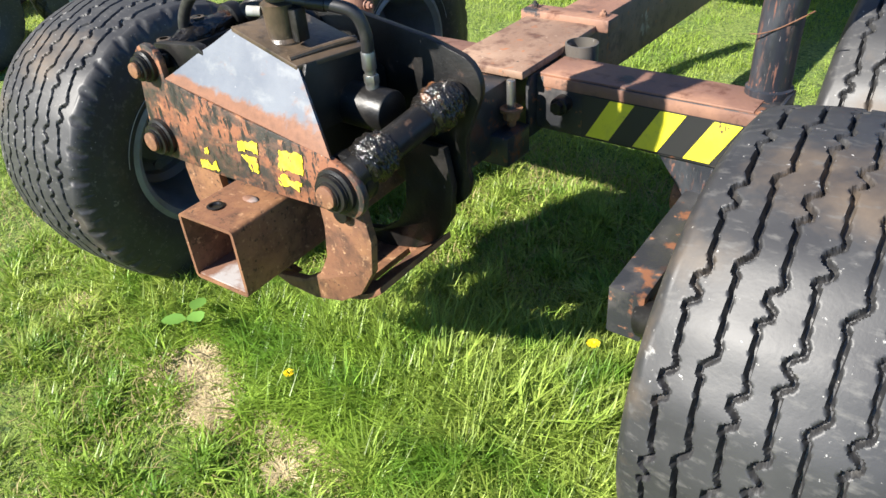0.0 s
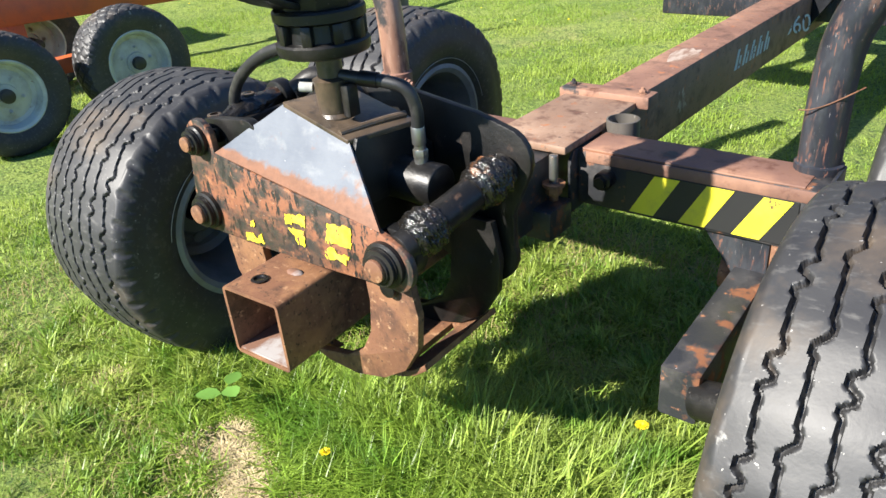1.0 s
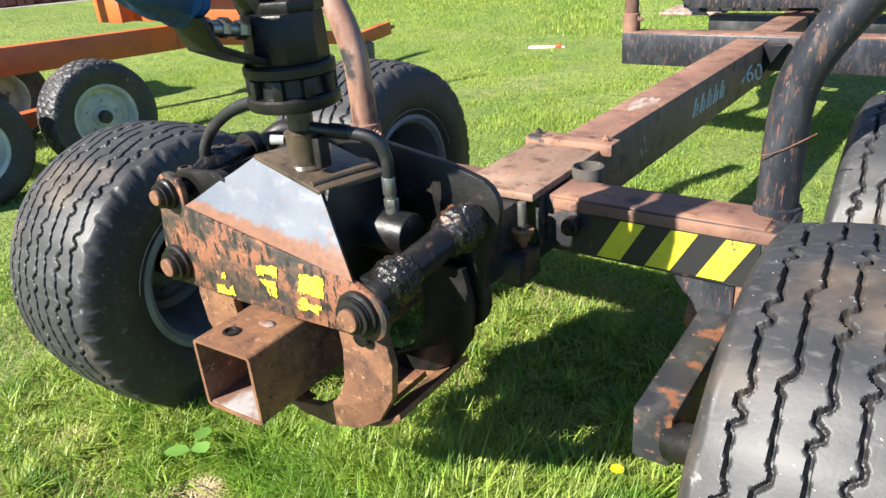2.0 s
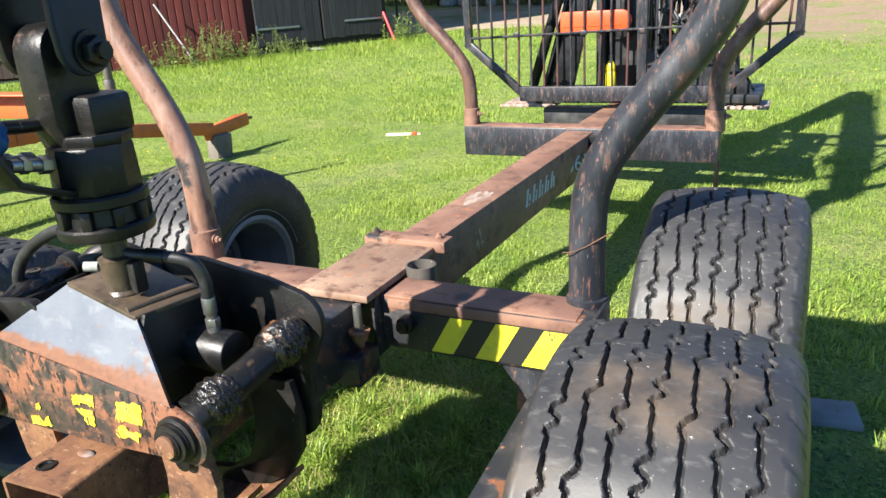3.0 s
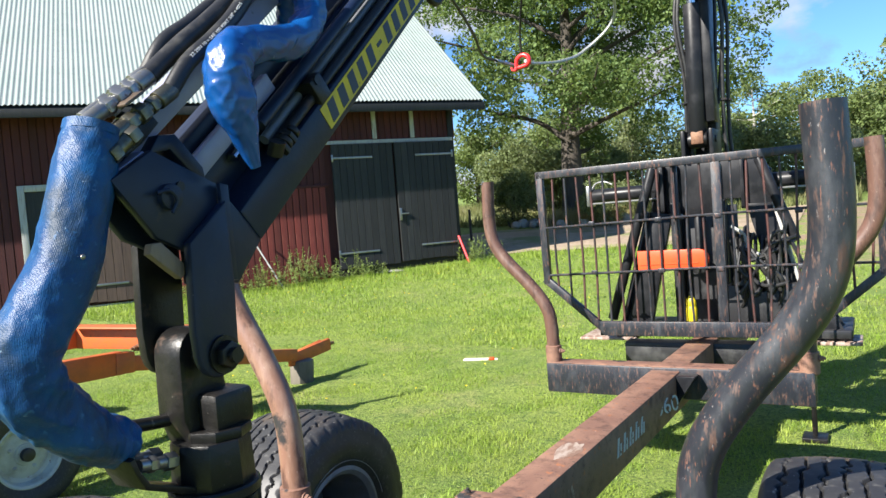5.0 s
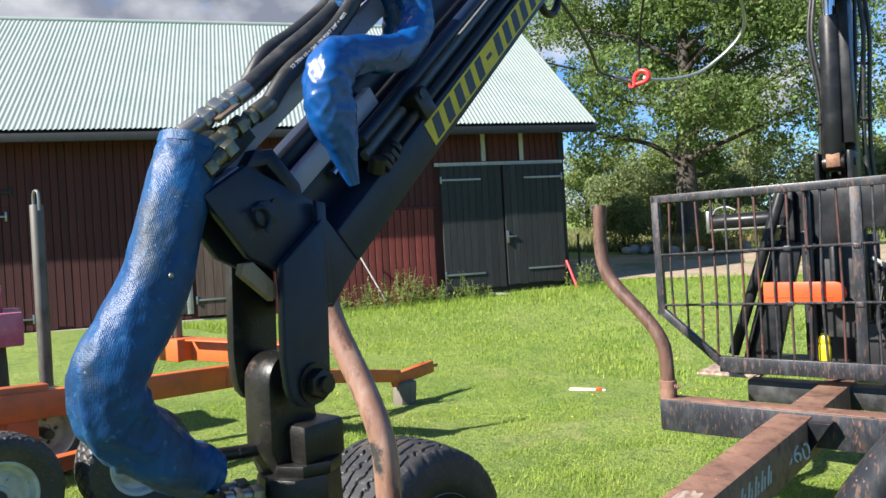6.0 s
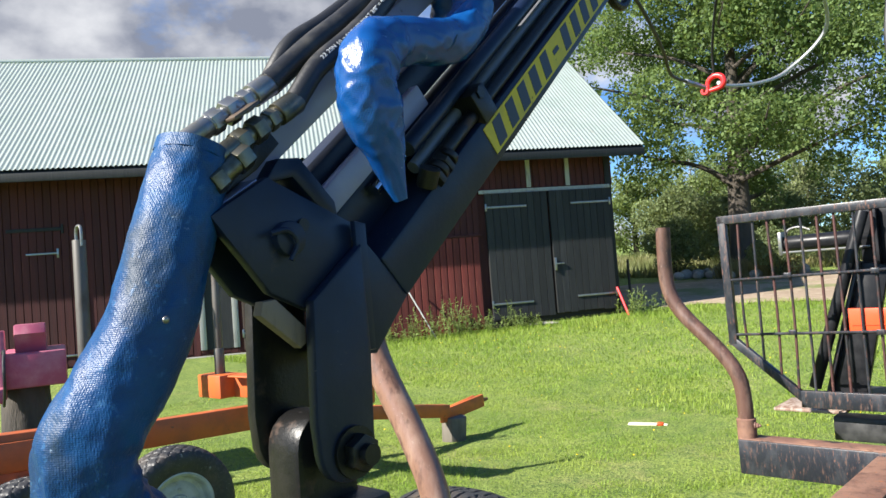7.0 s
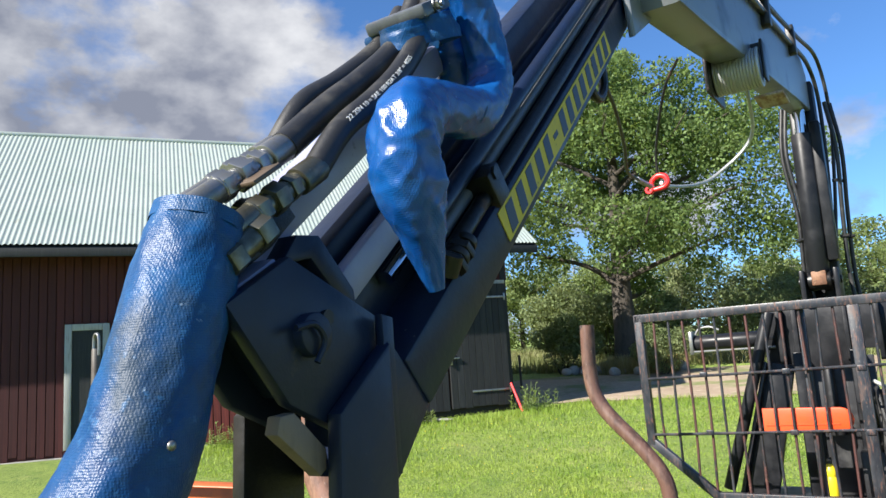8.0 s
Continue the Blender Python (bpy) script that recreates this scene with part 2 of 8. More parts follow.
bar_paint = mat("violet-grey boom paint", (0.23, 0.24, 0.37), 0.34, layers=[((0.32, 0.33, 0.44), 4, 0.45, 0.7, 8, ONE, 0.4), ((0.10, 0.09, 0.10), 30, 0.64, 0.72, 8, ONE, 0.5), ((0.20, 0.09, 0.06), 13, 0.68, 0.73, 9, ONE, 0.7)], bump=[(60, 0.15, 0.002, ONE)])
boom_grey = mat("worn grey-black boom steel", (0.15, 0.16, 0.175), 0.34, 0.2, layers=[((0.055, 0.062, 0.078), 3, 0.52, 0.66, 9, ONE, 0.35), ((0.16, 0.10, 0.075), 19, 0.66, 0.74, 8, ONE, 0.6), ((0.24, 0.23, 0.22), 80, 0.70, 0.74, 5, ONE, 0.6)], bump=[(60, 0.12, 0.002, ONE)])
chrome = mat("chromed rod", (0.62, 0.64, 0.68), 0.12, 1.0)
zinc = mat("zinc-plated steel", (0.29, 0.29, 0.285), 0.34, 0.85, layers=[((0.24, 0.22, 0.16), 20, 0.50, 0.70, 7, ONE, 0.45), ((0.14, 0.075, 0.04), 31, 0.64, 0.72, 7, ONE, 0.7)], bump=[(90, 0.25, 0.001, ONE)])
brass = mat("dull yellowish plated steel", (0.165, 0.155, 0.115), 0.34, 0.85, layers=[((0.07, 0.066, 0.05), 24, 0.45, 0.66, 7, ONE, 0.5), ((0.30, 0.30, 0.26), 40, 0.62, 0.70, 6, ONE, 0.3)], bump=[(90, 0.25, 0.001, ONE)])
greasy_brown = mat("oily brown steel", (0.050, 0.037, 0.026), 0.36, layers=[((0.105, 0.072, 0.045), 9, 0.45, 0.68, 9, ONE, 0.5), ((0.022, 0.018, 0.015), 17, 0.55, 0.66, 9, ONE, 0.3), ((0.19, 0.14, 0.10), 70, 0.66, 0.72, 6, ONE, 0.6)], bump=[(60, 0.4, 0.003, ONE)])
hose_rubber = mat("black hose rubber", (0.016, 0.016, 0.017), 0.42, layers=[((0.05, 0.047, 0.042), 18, 0.5, 0.72, 6, ONE, 0.6)], bump=[(190, 0.3, 0.001, ONE)])
white_ink = mat("white hose print", (0.62, 0.62, 0.60), 0.6)
blue_vinyl = mat("blue coated fabric", (0.0060, 0.064, 0.185), 0.40, layers=[((0.0040, 0.030, 0.105), 6, 0.42, 0.62, 9, ONE, 0.38), ((0.018, 0.040, 0.075), 10, 0.50, 0.64, 12, (1, 1, 0.6), 0.5), ((0.030, 0.110, 0.245), 60, 0.60, 0.70, 9, ONE, 0.4), ((0.18, 0.25, 0.34), 90, 0.68, 0.73, 8, ONE, 0.5), ((0.36, 0.38, 0.38), 24, 0.74, 0.76, 9, ONE, 0.7)], bump=[(16, 0.5, 0.010, ONE), (60, 0.3, 0.003, ONE)], spec=0.26, weave=430)
blue_gloss = mat("glossy blue coated fabric", (0.0040, 0.072, 0.255), 0.27, layers=[((0.0030, 0.040, 0.185), 7, 0.42, 0.66, 9, ONE, 0.24), ((0.05, 0.17, 0.40), 85, 0.66, 0.72, 7, ONE, 0.35)], bump=[(14, 0.3, 0.006, ONE)], spec=0.5, weave=430)
yellow = mat("yellow sticker", (0.70, 0.63, 0.035), 0.5, layers=[((0.48, 0.43, 0.06), 9, 0.5, 0.72, 8, ONE, None), ((0.10, 0.06, 0.03), 22, 0.655, 0.69, 9, ONE, 0.7), ((0.16, 0.17, 0.10), 60, 0.66, 0.72, 7, (1, 1, 3), 0.7)], bump=[(30, 0.15, 0.001, ONE)])
yellow_worn = mat("torn yellow sticker", (0.70, 0.58, 0.03), 0.5, layers=[((0.40, 0.30, 0.06), 40, 0.45, 0.62, 7, ONE, 0.6), ((0.12, 0.055, 0.030), 40, 0.585, 0.61, 11, (1.6, 1, 0.6), 0.7)])
letter_yellow = mat("faded yellow band", (0.60, 0.45, 0.05), 0.6, layers=[((0.42, 0.33, 0.08), 12, 0.45, 0.7, 8, ONE, None), ((0.06, 0.05, 0.04), 40, 0.62, 0.68, 8, ONE, None)], spec=0.2)
black_ink = mat("black sticker print", (0.018, 0.018, 0.019), 0.45)
beam_ink = mat("pale blue-white lettering", (0.36, 0.43, 0.46), 0.55, layers=[((0.05, 0.04, 0.04), 42, 0.60, 0.63, 4, ONE, None)])
wood_block = mat("grey-brown wedge", (0.21, 0.15, 0.105), 0.7, layers=[((0.13, 0.095, 0.07), 9, 0.5, 0.7, 8, (1, 6, 1), None)], bump=[(30, 0.3, 0.003, (1, 7, 1))])
orange_plastic = mat("bright orange plastic", (0.80, 0.072, 0.012), 0.45, layers=[((0.62, 0.055, 0.012), 9, 0.5, 0.7, 7, ONE, 0.5)])
orange_paint = mat("orange trailer paint", (0.56, 0.120, 0.028), 0.42, layers=[((0.38, 0.098, 0.036), 6, 0.45, 0.7, 9, ONE, 0.55), ((0.17, 0.08, 0.04), 22, 0.64, 0.72, 7, ONE, 0.7)], bump=[(50, 0.1, 0.002, ONE)])
pink_paint = mat("faded pink-red paint", (0.42, 0.09, 0.15), 0.45, layers=[((0.52, 0.20, 0.24), 5, 0.45, 0.7, 7, ONE, 0.5), ((0.12, 0.05, 0.05), 26, 0.68, 0.74, 6, ONE, None)])
pole_steel = mat("grey weathered pipe", (0.115, 0.105, 0.092), 0.5, 0.3, layers=[((0.060, 0.048, 0.040), 9, 0.5, 0.7, 8, (1, 1, 0.4), 0.6), ((0.26, 0.24, 0.22), 40, 0.66, 0.72, 6, ONE, 0.6)])
red_hook = mat("red hook paint", (0.72, 0.03, 0.03), 0.32)
wire = mat("wire rope", (0.40, 0.41, 0.42), 0.45, 0.5, bump=[(400, 0.6, 0.002, ONE)])
rim_grey = mat("grey rim paint", (0.19, 0.20, 0.205), 0.45, layers=[((0.12, 0.12, 0.115), 6, 0.45, 0.7, 8, ONE, 0.6), ((0.18, 0.09, 0.05), 24, 0.66, 0.73, 6, ONE, 0.7)])
rim_cream = mat("cream rim paint", (0.48, 0.50, 0.46), 0.5, layers=[((0.30, 0.29, 0.25), 8, 0.45, 0.7, 8, ONE, 0.6), ((0.20, 0.10, 0.06), 26, 0.66, 0.73, 6, ONE, 0.7)])
yellow_plastic = mat("yellow bottle plastic", (0.80, 0.60, 0.02), 0.4)
dark_engine = mat("black machine paint", (0.018, 0.018, 0.020), 0.42, layers=[((0.05, 0.05, 0.05), 7, 0.5, 0.7, 7, ONE, 0.6)])
mast_paint = mat("satin black mast paint", (0.010, 0.0105, 0.0125), 0.34, layers=[((0.026, 0.026, 0.029), 6, 0.45, 0.68, 8, ONE, 0.5), ((0.10, 0.06, 0.045), 30, 0.70, 0.76, 6, ONE, 0.7)], spec=0.24)
concrete = mat("grey concrete", (0.21, 0.21, 0.205), 0.85, layers=[((0.14, 0.145, 0.13), 7, 0.45, 0.7, 8, ONE, None)], bump=[(60, 0.4, 0.004, ONE)])
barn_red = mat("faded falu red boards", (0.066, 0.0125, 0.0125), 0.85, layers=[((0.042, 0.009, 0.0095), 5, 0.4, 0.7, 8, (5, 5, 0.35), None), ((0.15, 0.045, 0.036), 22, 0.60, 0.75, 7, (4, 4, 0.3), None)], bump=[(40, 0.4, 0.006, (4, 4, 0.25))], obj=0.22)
# brighter copy of the wall's red: sunlight below the eave's shade, put into colour
barn_red_sunlit = mat("brighter falu red boards", (0.150, 0.026, 0.020), 0.85, layers=[((0.085, 0.016, 0.014), 5, 0.4, 0.7, 8, (5, 5, 0.35), None), ((0.22, 0.075, 0.055), 22, 0.58, 0.73, 8, (4, 4, 0.3), None)], bump=[(40, 0.4, 0.006, (4, 4, 0.25))], obj=0.25)
barn_red_wall = mat("falu red backing", (0.06, 0.014, 0.012), 0.9, layers=[((0.04, 0.01, 0.01), 5, 0.4, 0.7, 8, (5, 5, 0.35), None)])
barn_black = mat("tarred black boards", (0.0115, 0.013, 0.0145), 0.75, layers=[((0.025, 0.026, 0.026), 7, 0.45, 0.72, 9, (5, 5, 0.3), None), ((0.050, 0.048, 0.045), 26, 0.62, 0.74, 9, (6, 6, 0.2), None)], bump=[(40, 0.4, 0.006, (4, 4, 0.25))], obj=0.3)
barn_grey = mat("weathered brown boards", (0.085, 0.055, 0.042), 0.85, layers=[((0.045, 0.03, 0.025), 6, 0.45, 0.7, 9, (5, 5, 0.3), None)], bump=[(40, 0.4, 0.006, (4, 4, 0.25))], obj=0.25)
trim_grey = mat("weathered pale trim", (0.36, 0.36, 0.34), 0.8, layers=[((0.22, 0.20, 0.18), 8, 0.5, 0.7, 7, (4, 4, 0.4), None)])
roof_metal = mat("pale green sheet metal", (0.345, 0.392, 0.358), 0.42, 0.25, layers=[((0.29, 0.345, 0.31), 1.2, 0.4, 0.7, 6, ONE, 0.48), ((0.25, 0.285, 0.255), 9, 0.58, 0.75, 8, (1, 1, 1), 0.55), ((0.22, 0.20, 0.17), 2.5, 0.64, 0.78, 9, (3, 0.4, 1), 0.6)])
dark_void = mat("dark barn inside", (0.02, 0.018, 0.016), 0.9)
# the finer dark patches also paint shadows that the short blades hardly cast
soil = mat("lawn soil and thatch", (0.180, 0.248, 0.042), 0.95, layers=[((0.255, 0.325, 0.058), 0.5, 0.40, 0.62, 9, ONE, None), ((0.125, 0.205, 0.030), 2.2, 0.48, 0.66, 8, ONE, None), ((0.32, 0.31, 0.11), 0.9, 0.58, 0.74, 9, ONE, None), ((0.105, 0.175, 0.026), 11, 0.52, 0.64, 10, ONE, None), ((0.055, 0.10, 0.016), 42, 0.50, 0.62, 9, ONE, None), ((0.42, 0.49, 0.13), 75, 0.56, 0.68, 7, ONE, None)], bump=[(45, 1.0, 0.04, ONE), (9, 0.6, 0.05, ONE)])


def worn_to(m, attribute, colours):
    """Lets bare earth show through a ground material by a value that its mesh holds, in ragged patches."""
    n, l = m.node_tree.nodes, m.node_tree.links
    base = n["Principled BSDF"].inputs["Base Color"]
    src = base.links[0].from_socket
    at, tc = n.new("ShaderNodeAttribute"), n.new("ShaderNodeTexCoord")
    at.attribute_name = attribute
    facs = []
    for scale, detail in ((1.3, 12), (9.0, 8)):
        t = n.new("ShaderNodeTexNoise")
        t.inputs["Scale"].default_value, t.inputs["Detail"].default_value, t.inputs["Roughness"].default_value = scale, detail, 0.65
        l.new(tc.outputs["Object"], t.inputs["Vector"])
        facs.append(t.outputs["Fac"])
    total = n.new("ShaderNodeMath")
    total.operation = "MULTIPLY_ADD"
    l.new(facs[0], total.inputs[0])
    total.inputs[1].default_value = 3.2
    l.new(at.outputs["Fac"], total.inputs[2])
    edge = n.new("ShaderNodeMapRange")
    edge.inputs["From Min"].default_value, edge.inputs["From Max"].default_value = 2.08, 2.62
    l.new(total.outputs[0], edge.inputs["Value"])
    has = n.new("ShaderNodeMath")
    has.operation = "MULTIPLY"
    step = n.new("ShaderNodeMapRange")
    step.inputs["From Max"].default_value = 0.35
    l.new(at.outputs["Fac"], step.inputs["Value"])
    l.new(edge.outputs["Result"], has.inputs[0])
    l.new(step.outputs["Result"], has.inputs[1])
    tone, mx = n.new("ShaderNodeMix"), n.new("ShaderNodeMix")
    tone.data_type = mx.data_type = "RGBA"
    tone.inputs["A"].default_value, tone.inputs["B"].default_value = (*colours[0], 1), (*colours[1], 1)
    l.new(facs[1], tone.inputs["Factor"])
    l.new(has.outputs[0], mx.inputs["Factor"])
    l.new(src, mx.inputs["A"])
    l.new(tone.outputs["Result"], mx.inputs["B"])
    l.new(mx.outputs["Result"], base)


worn_to(soil, "bare", ((0.20, 0.135, 0.085), (0.36, 0.265, 0.175)))
earth = mat("bare brown earth", (0.17, 0.115, 0.075), 0.95, layers=[((0.26, 0.185, 0.125), 3, 0.45, 0.7, 9, ONE, None), ((0.09, 0.06, 0.04), 14, 0.5, 0.68, 9, ONE, None)], bump=[(12, 0.6, 0.03, ONE)])
sand = mat("dry sandy gravel", (0.31, 0.235, 0.165), 0.95, layers=[((0.24, 0.18, 0.12), 0.7, 0.42, 0.66, 9, ONE, None), ((0.42, 0.34, 0.25), 6, 0.52, 0.7, 8, ONE, None), ((0.15, 0.17, 0.055), 0.6, 0.50, 0.62, 11, ONE, None), ((0.20, 0.155, 0.11), 30, 0.55, 0.7, 8, ONE, None)], bump=[(30, 0.6, 0.02, ONE)])
dry_grass = mat("dried grass clump", (0.46, 0.37, 0.21), 0.9, layers=[((0.30, 0.23, 0.12), 16, 0.45, 0.7, 7, ONE, None)], island=0.35)
blade = mat("grass blades", (0.215, 0.325, 0.045), 0.42, layers=[((0.33, 0.40, 0.085), 0.8, 0.42, 0.62, 8, ONE, None), ((0.12, 0.235, 0.028), 5.0, 0.48, 0.62, 8, ONE, None)], island=0.6, sub=(0.26, 0.38, 0.05), spec=0.45)
blade_far = mat("lawn blades", (0.225, 0.325, 0.048), 0.5, layers=[((0.32, 0.39, 0.075), 0.8, 0.42, 0.62, 8, ONE, None), ((0.15, 0.26, 0.032), 3.0, 0.5, 0.66, 6, ONE, None)], island=0.32, sub=(0.32, 0.45, 0.055), spec=0.25)
blade_wild = mat("rough meadow grass", (0.165, 0.19, 0.065), 0.6, layers=[((0.27, 0.24, 0.11), 0.5, 0.45, 0.62, 7, ONE, None)], island=0.4, sub=(0.20, 0.22, 0.07))
blade_dry = mat("dry grass blades", (0.36, 0.30, 0.13), 0.7, island=0.3, sub=(0.3, 0.25, 0.1))
weed_wall = mat("pale weeds", (0.205, 0.265, 0.085), 0.5, island=0.4, sub=(0.30, 0.38, 0.09))
weed = mat("broad weed leaves", (0.17, 0.34, 0.07), 0.45, island=0.25, sub=(0.16, 0.34, 0.04))
petal = mat("yellow petals", (0.85, 0.62, 0.01), 0.6, island=0.1)
leaf_oak = mat("oak leaves", (0.098, 0.148, 0.050), 0.5, layers=[((0.142, 0.195, 0.068), 0.35, 0.44, 0.64, 6, ONE, None)], island=0.6, sub=(0.25, 0.34, 0.080), spec=0.14)
leaf_birch = mat("birch and aspen leaves", (0.120, 0.165, 0.058), 0.55, layers=[((0.185, 0.225, 0.082), 0.2, 0.44, 0.64, 6, ONE, None)], island=0.55, sub=(0.30, 0.36, 0.10), spec=0.25)
leaf_shrub = mat("shrub leaves", (0.125, 0.160, 0.068), 0.6, layers=[((0.185, 0.205, 0.092), 0.3, 0.44, 0.64, 6, ONE, None)], island=0.55, sub=(0.26, 0.30, 0.10), spec=0.25)
flower_white = mat("cream flower heads", (0.74, 0.70, 0.52), 0.8, layers=[((0.58, 0.58, 0.36), 9, 0.5, 0.7, 6, ONE, None)], island=0.12)
bark = mat("grey-brown bark", (0.070, 0.058, 0.046), 0.9, layers=[((0.036, 0.030, 0.025), 8, 0.45, 0.7, 9, (1, 1, 0.3), None)], bump=[(20, 0.8, 0.03, (1, 1, 0.3))])
bark_birch = mat("pale birch bark", (0.42, 0.40, 0.36), 0.8, layers=[((0.06, 0.055, 0.05), 5, 0.55, 0.66, 7, (1, 1, 2.5), None)])
stone = mat("field stone", (0.36, 0.33, 0.30), 0.85, layers=[((0.24, 0.22, 0.19), 4, 0.45, 0.7, 8, ONE, None)], bump=[(14, 0.5, 0.03, ONE)], obj=0.2)
log_end = mat("grey log wood", (0.155, 0.135, 0.108), 0.8, layers=[((0.085, 0.072, 0.058), 10, 0.45, 0.7, 8, (1, 1, 0.3), None)], bump=[(30, 0.5, 0.008, (1, 1, 0.3))])


# ---- building helpers ----
def thing(name, label, category, at=(0, 0, 0), rz=0.0, group="", kind=""):
    ob = new(name)
    ob.matrix_world = pose(*at, 0, 0, rz)
    return tagged(ob, label, category, group, kind)


def part(name, bm, material, parent=None, label="", smooth=35.0):
    """One mesh object from a bmesh, under a thing or a part; built in the parent's own coordinates."""
    me = bpy.data.meshes.new(name)
    if isinstance(bm, tuple):
        me.from_pydata(*bm)
    else:
        bm.normal_update()
        bm.to_mesh(me)
        bm.free()
    for m in material if isinstance(material, (list, tuple)) else [material]:
        me.materials.append(m)
    if smooth:
        me.shade_smooth()
        me.set_sharp_from_angle(angle=radians(smooth))
    ob = new(name, me)
    ob.parent = parent
    if label:
        tagged(ob, label)
    return ob


def share(name, source, parent, m, label=""):
    """Another object on the same mesh."""
    ob = new(name, source.data)
    ob.parent = parent
    ob.matrix_local = m
    if label:
        tagged(ob, label)
    return ob


def bevelled(bm, geom, width, segments=2):
    if width > 0:
        bmesh.ops.bevel(bm, geom=[e for e in geom if isinstance(e, bmesh.types.BMEdge)], offset=width, segments=segments, profile=0.5, affect="EDGES", clamp_overlap=True)


def box(bm, lo, hi, bevel=0.004, m=None):
    before = set(bm.verts)
    r = bmesh.ops.create_cube(bm, size=1.0)["verts"]
    for v in r:
        v.co = Vector([(a + b) / 2 + c * (b - a) for a, b, c in zip(lo, hi, v.co)])
    edges = list({e for v in r for e in v.link_edges})
    bevelled(bm, edges, bevel)
    if m is not None:
        bmesh.ops.transform(bm, matrix=m, verts=[v for v in bm.verts if v not in before])
    return bm


def prism(bm, poly, axis, a, b, bevel=0.003, m=None):
    """A flat plate: poly holds the two other coordinates in order, extruded along axis from a to b."""
    before = set(bm.verts)
    def put(p, d):
        return {"x": (d, p[0], p[1]), "y": (p[0], d, p[1]), "z": (p[0], p[1], d)}[axis]
    lo = [bm.verts.new(put(p, a)) for p in poly]
    hi = [bm.verts.new(put(p, b)) for p in poly]
    faces = [bm.faces.new(lo), bm.faces.new(list(reversed(hi)))]
    for i in range(len(poly)):
        j = (i + 1) % len(poly)
        faces.append(bm.faces.new((lo[i], hi[i], hi[j], lo[j])))
    bmesh.ops.recalc_face_normals(bm, faces=faces)
    bevelled(bm, list(faces[0].edges) + list(faces[1].edges), bevel)
    if m is not None:
        bmesh.ops.transform(bm, matrix=m, verts=[v for v in bm.verts if v not in before])
    return bm


def rod(bm, p, q, r, r2=None, n=20, bevel=0.0):
    p, q = Vector(p), Vector(q)
    d = q - p
    before = set(bm.verts)
    bmesh.ops.create_cone(bm, cap_ends=True, segments=n, radius1=r, radius2=r if r2 is None else r2, depth=d.length)
    fresh = [v for v in bm.verts if v not in before]
    if bevel:
        caps = {e for v in fresh for e in v.link_edges if any(len(f.verts) > 4 for f in e.link_faces)}
        bevelled(bm, list(caps), bevel)
        fresh = [v for v in bm.verts if v not in before]
    bmesh.ops.transform(bm, matrix=Matrix.Translation((p + q) / 2) @ d.to_track_quat("Z", "Y").to_matrix().to_4x4(), verts=fresh)
    return bm


def ball(bm, c, r, scale=(1, 1, 1), sub=2):
    bmesh.ops.create_icosphere(bm, subdivisions=sub, radius=r, matrix=Matrix.Translation(c) @ Matrix.Diagonal((*scale, 1)))
    return bm


def curve_points(points, steps=8):
    """A smooth line through the points."""
    pts = [Vector(p) for p in points]
    pts = [pts[0] * 2 - pts[1]] + pts + [pts[-1] * 2 - pts[-2]]
    out = []
    for i in range(1, len(pts) - 2):
        p0, p1, p2, p3 = pts[i - 1:i + 3]
        for k in range(steps):
            t = k / steps
            out.append(0.5 * (2 * p1 + (p2 - p0) * t + (2 * p0 - 5 * p1 + 4 * p2 - p3) * t * t + (3 * p1 - p0 - 3 * p2 + p3) * t ** 3))
    return out + [pts[-2]]


def sweep(bm, points, radius, n=16, steps=8, caps=True, wobble=None, bore=0.0):
    """A round bar along a smooth line; radius is a number or a function of 0..1; wobble(s, angle) gives a factor on it."""
    pts = curve_points(points, steps)
    rings, up = [], Vector((0.13, 0.31, 0.94)).normalized()
    for i, p in enumerate(pts):
        d = (pts[min(i + 1, len(pts) - 1)] - pts[max(i - 1, 0)]).normalized()
        side = up.cross(d)
        if side.length < 1e-4:
            side = Vector((1, 0, 0)).cross(d)
        side.normalize()
        up = d.cross(side).normalized()
        s = i / (len(pts) - 1)
        r = radius(s) if callable(radius) else radius
        ring = []
        for k in range(n):
            a = 2 * math.pi * k / n
            f = wobble(s, a) if wobble else 1.0
            ring.append(bm.verts.new(p + (side * math.cos(a) + up * math.sin(a)) * r * f))
        rings.append(ring)
    for a, b in zip(rings, rings[1:]):
        for k in range(n):
            bm.faces.new((a[k], a[(k + 1) % n], b[(k + 1) % n], b[k]))
    if caps:
        bm.faces.new(list(reversed(rings[0])))
        bm.faces.new(rings[-1])
    bmesh.ops.recalc_face_normals(bm, faces=bm.faces[:])
    return bm


def lathe(bm, profile, n=48, axis="z", at=(0, 0, 0)):
    """profile: (radius, height) pairs turned about an axis."""
    rings = []
    for r, h in profile:
        ring = []
        for k in range(n):
            a = 2 * math.pi * k / n
            c, s = r * math.cos(a), r * math.sin(a)
            co = {"z": (c, s, h), "x": (h, c, s), "y": (s, h, c)}[axis]
            ring.append(bm.verts.new(Vector(at) + Vector(co)))
        rings.append(ring)
    faces = []
    for a, b in zip(rings, rings[1:]):
        for k in range(n):
            faces.append(bm.faces.new((a[k], a[(k + 1) % n], b[(k + 1) % n], b[k])))
    bmesh.ops.recalc_face_normals(bm, faces=faces)
    return bm


